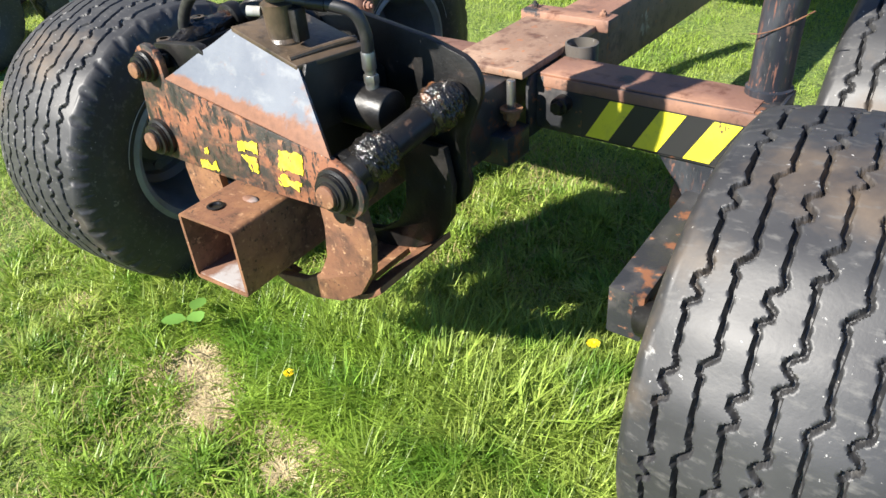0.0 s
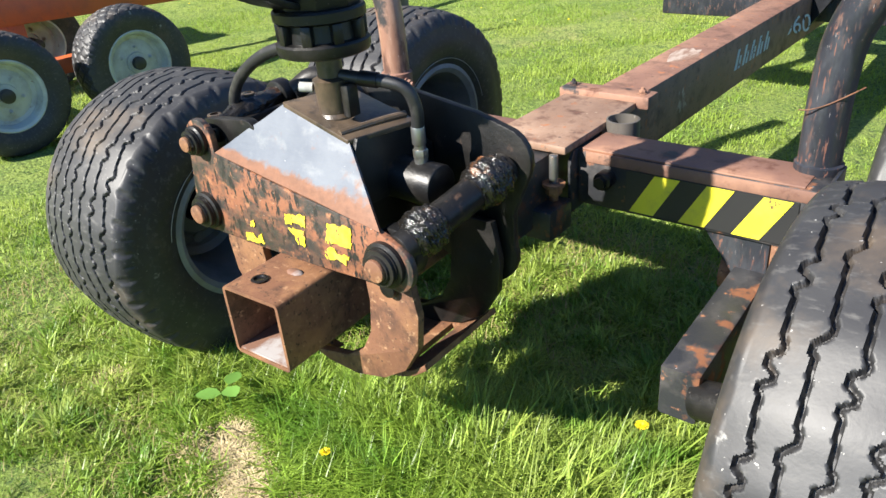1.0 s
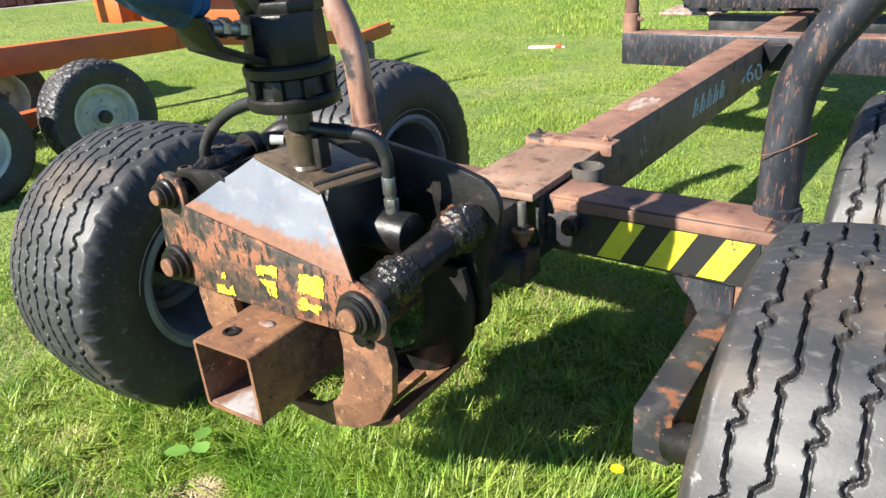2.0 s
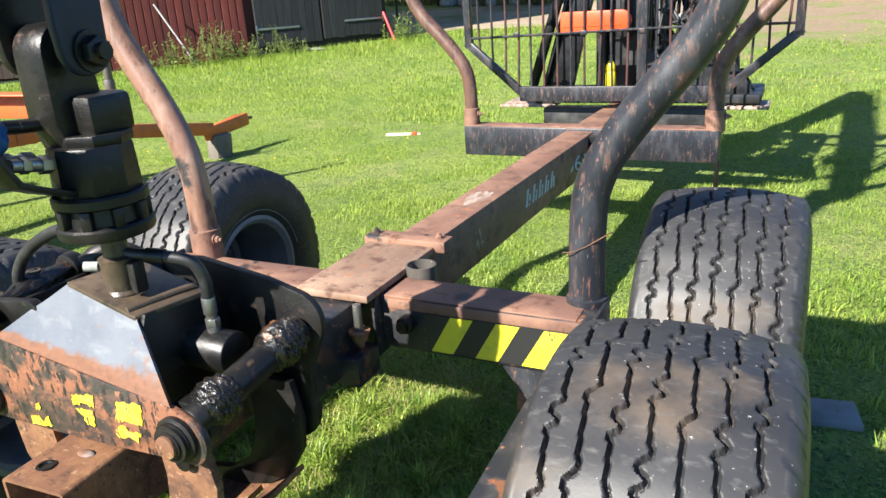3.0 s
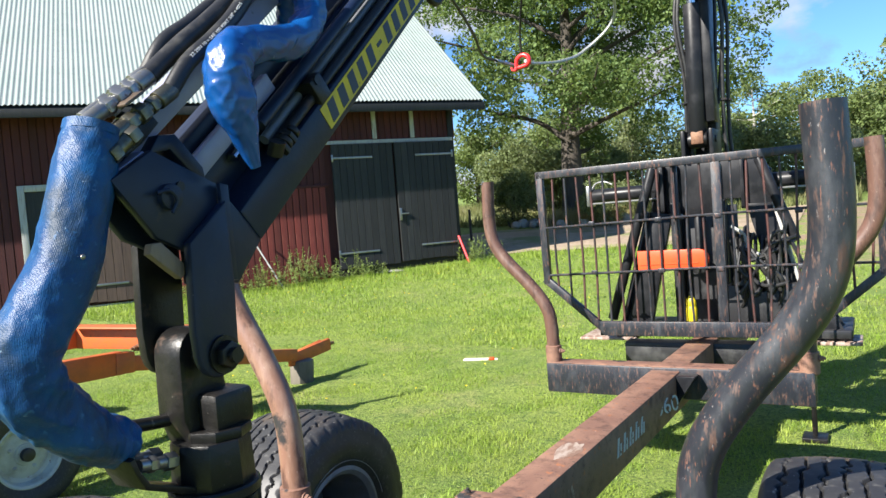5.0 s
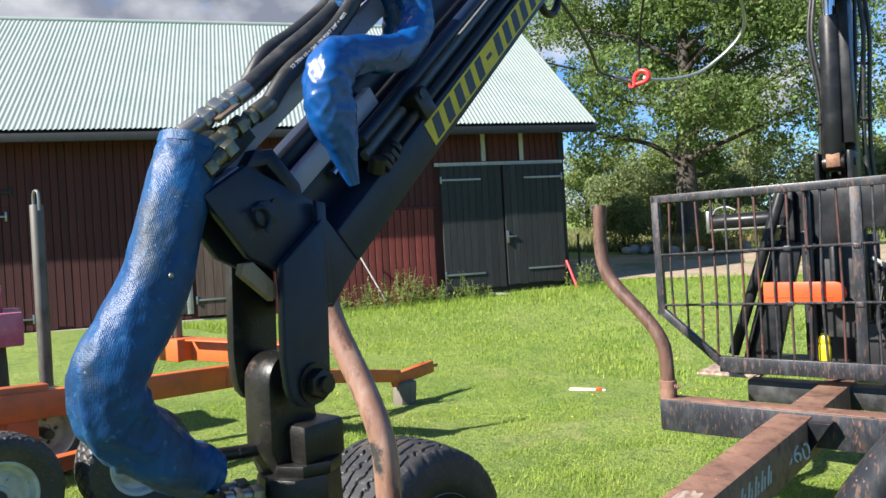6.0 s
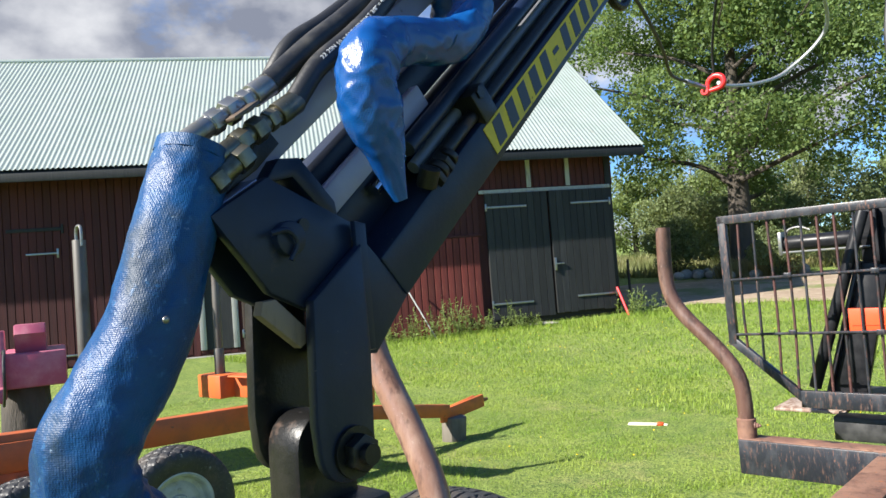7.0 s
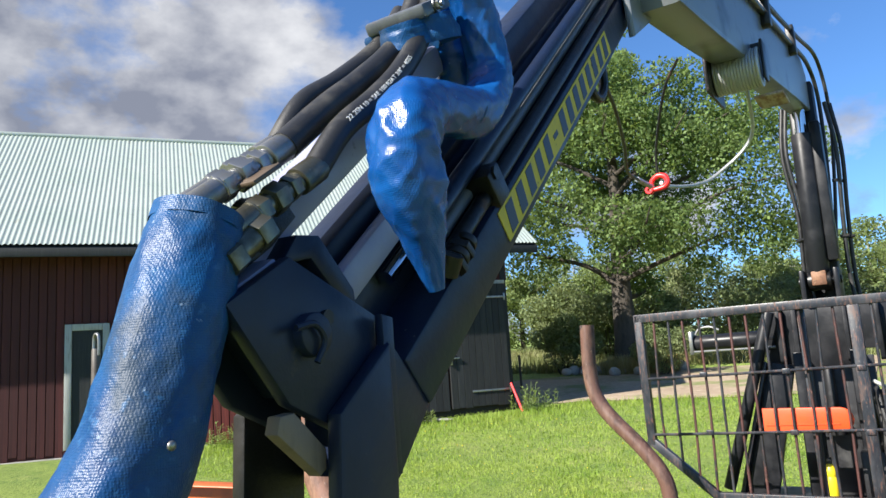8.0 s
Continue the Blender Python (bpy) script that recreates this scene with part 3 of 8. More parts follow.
def tube_shell(bm, lo, hi, wall, axis="y"):
    """An open square tube along y."""
    (x0, y0, z0), (x1, y1, z1) = lo, hi
    r = 0.012
    def ring(inset, y):
        a0, a1, b0, b1 = x0 + inset, x1 - inset, z0 + inset, z1 - inset
        rr = max(r - inset, 0.003)
        pts = []
        for cx, cz, st in ((a1 - rr, b1 - rr, 0), (a0 + rr, b1 - rr, 90), (a0 + rr, b0 + rr, 180), (a1 - rr, b0 + rr, 270)):
            for k in range(4):
                t = radians(st + 30 * k)
                pts.append(bm.verts.new((cx + rr * math.cos(t), y, cz + rr * math.sin(t))))
        return pts
    o0, o1, i0, i1 = ring(0, y0), ring(0, y1), ring(wall, y0), ring(wall, y1)
    n = len(o0)
    for k in range(n):
        j = (k + 1) % n
        for a, b in ((o0, o1), (o1, i1), (i1, i0), (i0, o0)):
            bm.faces.new((a[k], a[j], b[j], b[k]))
    bmesh.ops.recalc_face_normals(bm, faces=bm.faces[:])
    return bm


def arc(cx, cy, r, a0, a1, n=8):
    return [(cx + r * math.cos(radians(a0 + (a1 - a0) * k / n)), cy + r * math.sin(radians(a0 + (a1 - a0) * k / n))) for k in range(n + 1)]


def nut(bm, at, r, h, axis="x", sign=1, bolt=True):
    """A hexagon nut on a washer, with the bolt's end."""
    d = {"x": Vector((1, 0, 0)), "y": Vector((0, 1, 0)), "z": Vector((0, 0, 1))}[axis] * sign
    p = Vector(at)
    rod(bm, p, p + d * h * 0.25, r * 1.35, n=20)
    rod(bm, p + d * h * 0.25, p + d * h, r, n=6, bevel=h * 0.1)
    if bolt:
        rod(bm, p + d * h, p + d * h * 1.5, r * 0.55, n=12)
    return bm


def writing(text, size, depth=0.0006):
    """The mesh of a text in the built-in font, flat in x and y."""
    cu = bpy.data.curves.new("writing", "FONT")
    cu.body, cu.size, cu.extrude, cu.align_x, cu.align_y = text, size, depth, "CENTER", "CENTER"
    ob = bpy.data.objects.new("writing", cu)
    scene.collection.objects.link(ob)
    me = bpy.data.meshes.new_from_object(ob.evaluated_get(bpy.context.evaluated_depsgraph_get()))
    bpy.data.objects.remove(ob)
    return me


def ground_z(x, y):
    d = np.hypot(x, y - 1.0)
    e = np.maximum(d - 7.0, 0.0)
    return np.where(e < 2.0, 0.0155 * e * e, 0.062 + 0.062 * (e - 2.0)) * np.where(d > 45, 1.0, 1.0) - np.maximum(d - 45, 0) * 0.04


rng = np.random.default_rng(5)

# ---- ground, road ----
def sheet_ground():
    k = np.linspace(-1, 1, 221)
    s = np.sign(k) * (np.abs(k) * 6 + np.abs(k) ** 5 * 900)
    X, Y = np.meshgrid(s, s + 2.0)
    Z = ground_z(X, Y)
    near = np.exp(-((X / 9) ** 2 + ((Y - 3) / 9) ** 2))
    Z = Z + near * (0.018 * np.sin(X * 3.1 + 1.2 * np.sin(Y * 2.3)) * np.cos(Y * 2.7 + 0.8) + 0.010 * np.sin(X * 9.3 + Y * 4.1) * np.sin(Y * 8.1 - X * 3)) - 0.006
    n = len(k)
    verts = np.stack([X.ravel(), Y.ravel(), Z.ravel()], 1)
    i = np.arange(n * n).reshape(n, n)
    faces = np.stack([i[:-1, :-1].ravel(), i[:-1, 1:].ravel(), i[1:, 1:].ravel(), i[1:, :-1].ravel()], 1)
    return (verts.tolist(), [], faces.tolist())


def bare_at(x, y):
    """How worn the lawn is: bare earth spreads from the track over its eastern end."""
    a, d = np.degrees(np.arctan2(x, y - 1.0)), np.hypot(x, y - 1.0)
    return np.clip((a + 7.0) / 8.0, 0, 1) * np.clip((d - 9.0 - 6.0 * np.clip(-a / 7.0, 0, 1)) / 7.0, 0, 1) * np.clip((27.0 - d) / 3.0, 0, 1) * (y > 0)


ground_ob = part("ground", sheet_ground(), soil)
ground_co = np.array([v.co for v in ground_ob.data.vertices])
ground_ob.data.attributes.new("bare", "FLOAT", "POINT").data.foreach_set("value", bare_at(ground_co[:, 0], ground_co[:, 1]).astype(np.float32))
ground = tagged(ground_ob, "mown green lawn with dry patches, rising gently to the yard", "lawn", kind="structure")


def sheet_band(a0, a1, d0, d1, lift, na=60, nd=16):
    """A band of ground between two distances, over a range of bearings from +y (left is minus), with ragged edges."""
    verts, faces = [], []
    for i in range(na + 1):
        a = a0 + (a1 - a0) * i / na
        for j in range(nd + 1):
            f = j / nd
            lo = d0(a) + 0.35 * noise.noise((a * 0.6, 1.7, 0))
            hi = d1(a) + 0.6 * noise.noise((a * 0.4, 7.7, 0))
            d = lo + (hi - lo) * f
            x, y = d * math.sin(radians(a)), 1.0 + d * math.cos(radians(a))
            verts.append((x, y, float(ground_z(x, y)) + lift))
    for i in range(na):
        for j in range(nd):
            k = i * (nd + 1) + j
            faces.append((k, k + nd + 1, k + nd + 2, k + 1))
    return (verts, [], faces)


road = tagged(part("road", sheet_band(-30, -1.0, lambda a: 16.9 + 0.02 * abs(a + 10), lambda a: 24.5 + 0.05 * a, 0.012, 110, 24), sand), "pale sandy gravel track across the yard", "track", kind="structure")

# ---- barn ----
BR = Vector((-7.34, 15.82, 0.40))           # foot of the wall's end towards the track
barn = thing("barn", "red-painted timber barn with a pale green sheet metal roof", "barn", BR, math.degrees(math.atan2(0.8093, 0.5875)))
LB, WB, HW, HR = 22.0, 7.4, 4.10, 7.05      # length, depth, wall height and ridge height over the foot
# local: x runs along the front wall towards its free end at 0, y goes back from the front
DOORS = ((-2.86, -1.40), (-1.40, 0.06))


def wall_box(name, lo, hi, material):
    return part(name, box(bmesh.new(), lo, hi, 0.0), material, barn, smooth=0)


front_wall = wall_box("front_wall", (-LB, 0.0, 0.0), (0.10, 0.14, HW), barn_red_wall)
back_wall = wall_box("back_wall", (-LB, WB - 0.14, 0.0), (0.10, WB, HW), barn_red)
for name, x in (("end_wall", -0.04), ("far_end_wall", -LB)):
    part(name, prism(bmesh.new(), [(0.14, 0), (WB - 0.14, 0), (WB - 0.14, HW), (WB / 2, HR - 0.15), (0.14, HW)], "x", x, x + 0.14, 0.0), barn_red, barn, smooth=0)

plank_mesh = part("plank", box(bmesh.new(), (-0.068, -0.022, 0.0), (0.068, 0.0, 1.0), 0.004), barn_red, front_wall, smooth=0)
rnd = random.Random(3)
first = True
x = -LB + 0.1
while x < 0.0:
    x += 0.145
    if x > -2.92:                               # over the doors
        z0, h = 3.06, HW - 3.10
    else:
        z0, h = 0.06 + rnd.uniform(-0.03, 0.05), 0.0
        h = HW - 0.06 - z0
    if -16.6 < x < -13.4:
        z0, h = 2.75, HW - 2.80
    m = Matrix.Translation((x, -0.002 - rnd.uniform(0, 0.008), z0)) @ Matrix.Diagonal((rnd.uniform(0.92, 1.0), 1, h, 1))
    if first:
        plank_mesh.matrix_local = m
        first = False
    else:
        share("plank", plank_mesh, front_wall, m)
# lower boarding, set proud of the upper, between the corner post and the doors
# its brighter red paints in the sun that falls below the eave's shadow
low_plank = part("plank", box(bmesh.new(), (-0.066, -0.022, 0.0), (0.066, 0.0, 1.0), 0.004), barn_red_sunlit, front_wall, smooth=0)
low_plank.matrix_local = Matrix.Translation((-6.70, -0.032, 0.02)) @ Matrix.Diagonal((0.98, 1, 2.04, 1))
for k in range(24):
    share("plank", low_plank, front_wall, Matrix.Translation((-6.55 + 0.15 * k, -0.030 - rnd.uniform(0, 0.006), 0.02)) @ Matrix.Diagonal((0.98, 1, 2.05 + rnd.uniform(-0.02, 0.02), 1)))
part("rail", box(bmesh.new(), (-6.7, -0.07, 2.06), (-2.95, -0.03, 2.12), 0.004), barn_red, barn)
part("door_head", box(bmesh.new(), (-2.95, -0.08, 2.98), (0.12, -0.03, 3.06), 0.004), trim_grey, barn, "weathered pale strip over the doors")
for x in (-1.78, -0.86):
    part("upright", box(bmesh.new(), (x - 0.05, -0.05, 3.08), (x + 0.05, -0.026, HW - 0.05), 0.004), trim_grey, barn)
part("sill", box(bmesh.new(), (-LB, -0.05, -0.35), (0.12, 0.16, 0.03), 0.01), stone, barn)


def barn_door(x0, x1, z0, z1, material, y=-0.10, mirror=False, lean=0.0):
    d = part("door", box(bmesh.new(), (x0 + 0.02, y, z0), (x1 - 0.02, y + 0.05, z1), 0.004), dark_void, barn, "black tarred plank door with steel hinge straps" if material is barn_black else "weathered brown plank door", smooth=0)
    n = max(4, round((x1 - x0) / 0.17))
    w = (x1 - x0 - 0.04) / n
    for k in range(n):
        cx = x0 + 0.02 + w * (k + 0.5)
        bm = box(bmesh.new(), (cx - w / 2 + 0.004, y - 0.03, z0 - rnd.uniform(0, 0.03)), (cx + w / 2 - 0.004, y - 0.001, z1), 0.004)
        part("board", bm, material, d, smooth=0)
    for z in (z0 + 0.32, z1 - 0.30):
        a, b = (x1 - 0.95, x1 - 0.02) if mirror else (x0 + 0.02, x0 + 0.95)
        bm = box(bmesh.new(), (a, y - 0.048, z - 0.022), (b, y - 0.031, z + 0.022), 0.003)
        e = b if mirror else a
        box(bm, (e - 0.02, y - 0.055, z - 0.08), (e + 0.02, y - 0.031, z + 0.08), 0.003)
        part("hinge_strap", bm, zinc, d, "pale steel hinge strap")
    return d


# near-black sheet before wall and sill, painting the shade below the doors
part("door_gap", box(bmesh.new(), (-2.90, -0.060, -0.34), (0.04, -0.052, 0.34), 0.0), dark_void, barn, "dark sheet for the shade under the doors", smooth=0)
dl = barn_door(DOORS[0][0], DOORS[0][1], 0.24, 2.97, barn_black)
dr = barn_door(DOORS[1][0], DOORS[1][1], 0.28, 2.97, barn_black, -0.13, True)
part("latch", box(box(bmesh.new(), (-1.38, -0.20, 1.20), (-1.33, -0.161, 1.48), 0.004), (-1.36, -0.20, 1.33), (-1.16, -0.165, 1.36), 0.004), zinc, dr, "steel door latch")
barn_door(-8.10, -6.85, 0.10, 2.55, barn_grey)
barn_door(-16.5, -15.0, 0.15, 2.70, barn_grey, -0.09)
barn_door(-15.0, -13.5, 0.15, 2.70, barn_grey, -0.09, True)
# straps and bar on the red-boarded door further along
for x0, x1, z, w in ((-12.35, -11.34, 2.75, 0.035), (-12.02, -11.44, 2.28, 0.018), (-11.58, -11.07, 0.28, 0.018)):
    part("hinge_strap", box(box(bmesh.new(), (x0, -0.052, z - w), (x1, -0.034, z + w), 0.003), (x1 - 0.03, -0.058, z - 0.09), (x1 + 0.01, -0.034, z + 0.09), 0.003), barn_black if w > 0.03 else zinc, barn, "long dark bar" if w > 0.03 else "pale steel hinge strap")
part("door_edge", box(bmesh.new(), (-11.02, -0.045, 0.05), (-10.94, -0.012, 3.05), 0.004), barn_red, barn)
# white-framed opening
frame_bm = bmesh.new()
for lo, hi in (((-8.92, -0.07, 0.15), (-8.80, -0.005, 2.42)), ((-8.28, -0.07, 0.15), (-8.16, -0.005, 2.42)), ((-8.798, -0.07, 2.30), (-8.282, -0.005, 2.42))):
    box(frame_bm, lo, hi, 0.006)
window_part = part("window", box(bmesh.new(), (-8.80, -0.04, 0.15), (-8.28, -0.028, 2.30), 0.0), barn_black, barn, "dark hatch in a pale frame", smooth=0)
part("frame", frame_bm, trim_grey, window_part, "weathered pale frame")
part("corner_board", box(bmesh.new(), (0.03, -0.07, 0.0), (0.16, 0.05, HW), 0.006), barn_black, barn)


def roof_sheet(side):
    """One slope of corrugated sheets, from the eave to the ridge."""
    n, pitch = 1260, 0.092
    eave, over = -0.62, 0.80
    y0, y1 = (eave, WB / 2) if side > 0 else (WB - eave, WB / 2)
    slope = (HR - HW) / (WB / 2)
    z0, z1 = HW - slope * 0.62 + 0.22, HR + 0.16
    length = LB + 1.6
    verts, faces = [], []
    for i in range(n + 1):
        x = -LB - 0.8 + length * i / n
        wv = 0.014 * math.sin(2 * math.pi * x / pitch)
        for f in (0.0, 0.33, 0.333, 0.66, 0.663, 1.0):
            step = -0.004 if f in (0.333, 0.663) else 0.0
            verts.append((x, y0 + (y1 - y0) * f, z0 + (z1 - z0) * f + wv + 0.012 * (f < 0.33) + step))
    for i in range(n):
        for j in range(5):
            k = i * 6 + j
            faces.append((k, k + 6, k + 7, k + 1))
    return (verts, [], faces)


roof = part("roof", roof_sheet(1), roof_metal, barn, "pale green corrugated metal roof", smooth=60)
part("back_roof", roof_sheet(-1), roof_metal, barn, smooth=60)
part("ridge_cap", rod(bmesh.new(), (-LB - 0.8, WB / 2, HR + 0.15), (0.8, WB / 2, HR + 0.15), 0.07, n=12), roof_metal, barn)
slope_b = (HR - HW) / (WB / 2)
for name, x in (("verge_board", 0.72), ("far_verge_board", -LB - 0.76)):
    part(name, prism(bmesh.new(), [(-0.62, HW - slope_b * 0.62 + 0.02), (-0.62, HW - slope_b * 0.62 + 0.17), (WB / 2, HR + 0.12), (WB + 0.62, HW - slope_b * 0.62 + 0.17), (WB + 0.62, HW - slope_b * 0.62 + 0.02), (WB / 2, HR - 0.03)], "x", x, x + 0.04, 0.0), barn_black, barn, smooth=0)
part("soffit", prism(bmesh.new(), [(-0.60, HW - slope_b * 0.60 + 0.10), (-0.60, HW - slope_b * 0.60 + 0.16), (0.6, HW + slope_b * 0.6 + 0.16), (0.6, HW + slope_b * 0.6 + 0.10)], "x", -LB - 0.75, 0.72, 0.0), barn_black, barn, smooth=0)
part("eave_board", box(bmesh.new(), (-LB - 0.78, -0.64, HW - slope_b * 0.62 + 0.0), (0.76, -0.605, HW - slope_b * 0.62 + 0.16), 0.004), barn_black, barn)

# ---- forestry trailer ----
trailer = thing("forestry_trailer", "rusty black forestry trailer with bogie wheels, stakes and a front gate", "trailer", (0.125, 2.47, 0), -0.6)
# local: y ahead along the beam, x to the right, bunk face near y 0
RUBBER_R, RUBBER_W = 0.447, 0.445


def tyre_mesh(R, W, grooves=7, na=560, nt=40, depth=0.017):
    """A worn implement tyre about x: a nearly flat tread with wavy grooves, pitted shoulders, round sidewalls."""
    half = W / 2
    rim = R * 0.50
    # outline over the width: parameter 0..1 across one half
    tread = [(half * 0.86 * k / nt, R - 0.021 * (k / nt) ** 2.2) for k in range(nt + 1)]
    sx, sr = tread[-1]
    shoulder = [(half * (0.86 + 0.115 * math.sin(t)), sr - 0.048 * (1 - math.cos(t)) - 0.012 * math.sin(t)) for t in [math.pi / 2 * k / 8 for k in range(1, 9)]]
    x0, r0 = shoulder[-1]
    wall = [(x0 + 0.012 * math.sin(math.pi * k / 9), r0 + (rim - r0) * k / 9) for k in range(1, 10)]
    wall = [(x - 0.035 * (k / 9) ** 2, r) for k, (x, r) in enumerate(wall, 1)]
    right = tread + shoulder + wall
    line = [(-x, r) for x, r in reversed(right[1:])] + right
    prof = np.array(line)
    th = np.linspace(0, 2 * np.pi, na, endpoint=False)
    X = np.repeat(prof[:, 0][None], na, 0)
    Rr = np.repeat(prof[:, 1][None], na, 0)
    arc_len = th[:, None] * R
    pitch = 2 * np.pi * R / 18
    cut = np.zeros_like(X)
    s = 0.0090
    single = ((0, 0.62, 0.69, 0.73, 0.77, 0.89, 0.93, 0.97, 1.0), (-0.40, 0.42, 0.95, 1.05, 0.92, -0.85, -1.05, -0.92, -0.40))
    double = ((0, 0.44, 0.50, 0.54, 0.58, 0.65, 0.69, 0.73, 0.79, 0.83, 0.87, 0.93, 0.965, 1.0), (-0.32, 0.34, 0.92, 1.02, 0.85, -0.72, -0.95, -0.75, 0.72, 0.95, 0.75, -0.80, -0.95, -0.32))
    phase = (0.0, 0.45, 0.02, 0.52, 0.24, 0.04, 0.47)
    for g in range(grooves):
        c = (g - (grooves - 1) / 2) * W * 0.80 / grooves
        kx, ky = double if g % 3 != 1 else single
        near = np.full_like(X, 1.0)
        for d in np.linspace(-0.014, 0.014, 29):
            off = s * np.interp(np.mod((arc_len[:, 0] + d) / pitch + phase[g], 1.0), kx, ky)
            near = np.minimum(near, (X - c - off[:, None]) ** 2 + d * d)
        cut = np.maximum(cut, np.clip((0.0045 - np.sqrt(near)) / 0.0018, 0, 1))
    flat = np.abs(X) < half * 0.86
    Rr = Rr - np.where(flat, cut, 0) * depth
    # pits and lug gaps on the shoulders
    lug = np.mod(arc_len / (2 * np.pi * R / 32) + 0.25 * (X > 0), 1.0)
    band = (X > half * 0.80) & (Rr > R - 0.06)
    pit = np.clip(1.2 - np.hypot((lug - 0.5) * 0.088 / 0.013, (np.abs(X) - half * 0.885) / 0.013), 0, 1) + np.clip(1.2 - np.hypot((lug - 0.61) * 0.088 / 0.009, (np.abs(X) - half * 0.93) / 0.013), 0, 1)
    gap = np.clip(1.2 - np.abs(lug - 0.06) * 0.088 / 0.0045, 0, 1) * (np.abs(X) > half * 0.93)
    Rr = Rr - np.where(band, np.clip(np.maximum(pit, gap), 0, 1) * 0.008, 0)
    Rr = Rr + 0.0016 * np.sin(7 * th)[:, None] + 0.0012 * np.sin(23 * th + 1)[:, None] * flat
    verts = np.stack([X, Rr * np.cos(th)[:, None], Rr * np.sin(th)[:, None]], -1).reshape(-1, 3)
    m = prof.shape[0]
    i = np.arange(na * m).reshape(na, m)
    j = np.roll(i, -1, 0)
    faces = np.stack([i[:, :-1].ravel(), j[:, :-1].ravel(), j[:, 1:].ravel(), i[:, 1:].ravel()], 1)
    return (verts.tolist(), [], faces.tolist())


def rim_mesh(R, W, dish=0.05):
    h = W / 2 * 0.88
    r = R * 0.51
    prof = [(r + 0.012, -h), (r - 0.004, -h - 0.004), (r - 0.022, -h + 0.012), (r - 0.03, -h + 0.06), (r - 0.055, -h * 0.35), (r - 0.055, h * 0.35), (r - 0.03, h - 0.06), (r - 0.022, h - 0.012), (r - 0.004, h + 0.004), (r + 0.012, h)]
    bm = lathe(bmesh.new(), prof, 56, "x")
    disc = [(r - 0.055, dish), (r - 0.08, dish + 0.012), (r * 0.62, dish + 0.035), (r * 0.5, dish + 0.03), (r * 0.42, dish + 0.01), (0.055, dish + 0.01), (0.05, dish + 0.06), (0.0, dish + 0.06)]
    lathe(bm, disc, 56, "x")
    for k in range(6):
        a = 2 * math.pi * k / 6
        nut(bm, (dish + 0.012, r * 0.52 * math.cos(a), r * 0.52 * math.sin(a)), 0.013, 0.02, "x", 1)
    return bm


tyre_data = None


def add_wheel(owner, x, y, z, flip, spin, first=None, fine=False):
    if first is None:
        w = part("wheel", rod(bmesh.new(), (-0.16, 0, 0), (0.16, 0, 0), 0.045, n=20, bevel=0.006), steel_black, owner)
        part("tyre", tyre_mesh(RUBBER_R, RUBBER_W, na=940 if fine else 600, nt=66 if fine else 50), rubber, w, "worn black ribbed implement tyre", smooth=62)
        part("rim", rim_mesh(RUBBER_R, RUBBER_W), rim_grey, w, "grey steel rim")
    else:
        w = share("wheel", first, owner, Matrix())
        for c in first.children:
            tagged(share(c.name.split(".")[0], c, w, Matrix()), c["label"])
    w.matrix_local = pose(x, y, z, spin, 0, 180 if flip else 0)
    return w


WX, WY, WL = 1.012, (-0.54, 0.47), 0.972
front = add_wheel(trailer, WX, WY[0], RUBBER_R - 0.012, False, 0, fine=True)
rear = add_wheel(trailer, WX, WY[1], RUBBER_R - 0.012, False, 47)
for first, y, spin in ((front, WY[0], 20), (rear, WY[1], 71)):
    w = add_wheel(trailer, -WL, y, RUBBER_R - 0.012, False, spin, first)
    for c in w.children:
        if c.name.startswith("rim"):                # its dish faces outwards
            c.matrix_local = pose(0, 0, 0, 0, 0, 180)

def sidewall_line(wheel, x, r, a0, a1):
    """A pale scuffed line moulded round the sidewall."""
    pts = [(x, r * math.cos(radians(a)), r * math.sin(radians(a))) for a in np.linspace(a0, a1, 40)]
    for t in wheel.children:
        if t.name.startswith("tyre"):
            part("sidewall_line", sweep(bmesh.new(), pts, 0.0011, n=6, steps=2), trim_grey, t, "pale scuffed line")


for t_w in trailer.children:
    if t_w.name.startswith("wheel") and t_w.location.x < 0:
        sidewall_line(t_w, 0.2165, 0.333, 20, 300)
        sidewall_line(t_w, 0.2090, 0.262, -60, 150)
ZB = 0.655                                  # top of the bunks and the beam
BEAM = Matrix.Translation((-0.012, 0.4, 0)) @ Matrix.Rotation(-0.0215, 4, "Z") @ Matrix.Translation((0, -0.4, 0))   # the beam runs slightly askew to the bunks
part("main_beam", box(bmesh.new(), (-0.084, 0.20, ZB - 0.20), (0.084, 4.55, ZB + 0.012), 0.010, BEAM), rust_beam, trailer, "long rusty brown square main beam")
bm = bmesh.new()
rim_pts = [bm.verts.new((0.005 + 0.052 * math.cos(a) * (1 + 0.35 * noise.noise((math.cos(a) * 1.7, math.sin(a) * 1.7, 4.4))), 0.965 + 0.105 * math.sin(a) * (1 + 0.35 * noise.noise((math.cos(a) * 2.3, math.sin(a) * 2.3, 8.1))), ZB + 0.0128)) for a in np.linspace(0, 2 * math.pi, 48, endpoint=False)]
bm.faces.new(rim_pts)
bmesh.ops.transform(bm, matrix=BEAM, verts=bm.verts[:])
part("paint_scuff", bm, scuff, trailer, "pale rubbed patch on the beam's top", smooth=0)
# the bunk's black paint stands for the shadow under the clamp plate
part("rear_beam", box(bmesh.new(), (-0.095, -0.42, ZB - 0.20), (0.062, 0.06, ZB - 0.004), 0.010), rust_bunk, trailer, "rusty stub of the beam's sleeve")
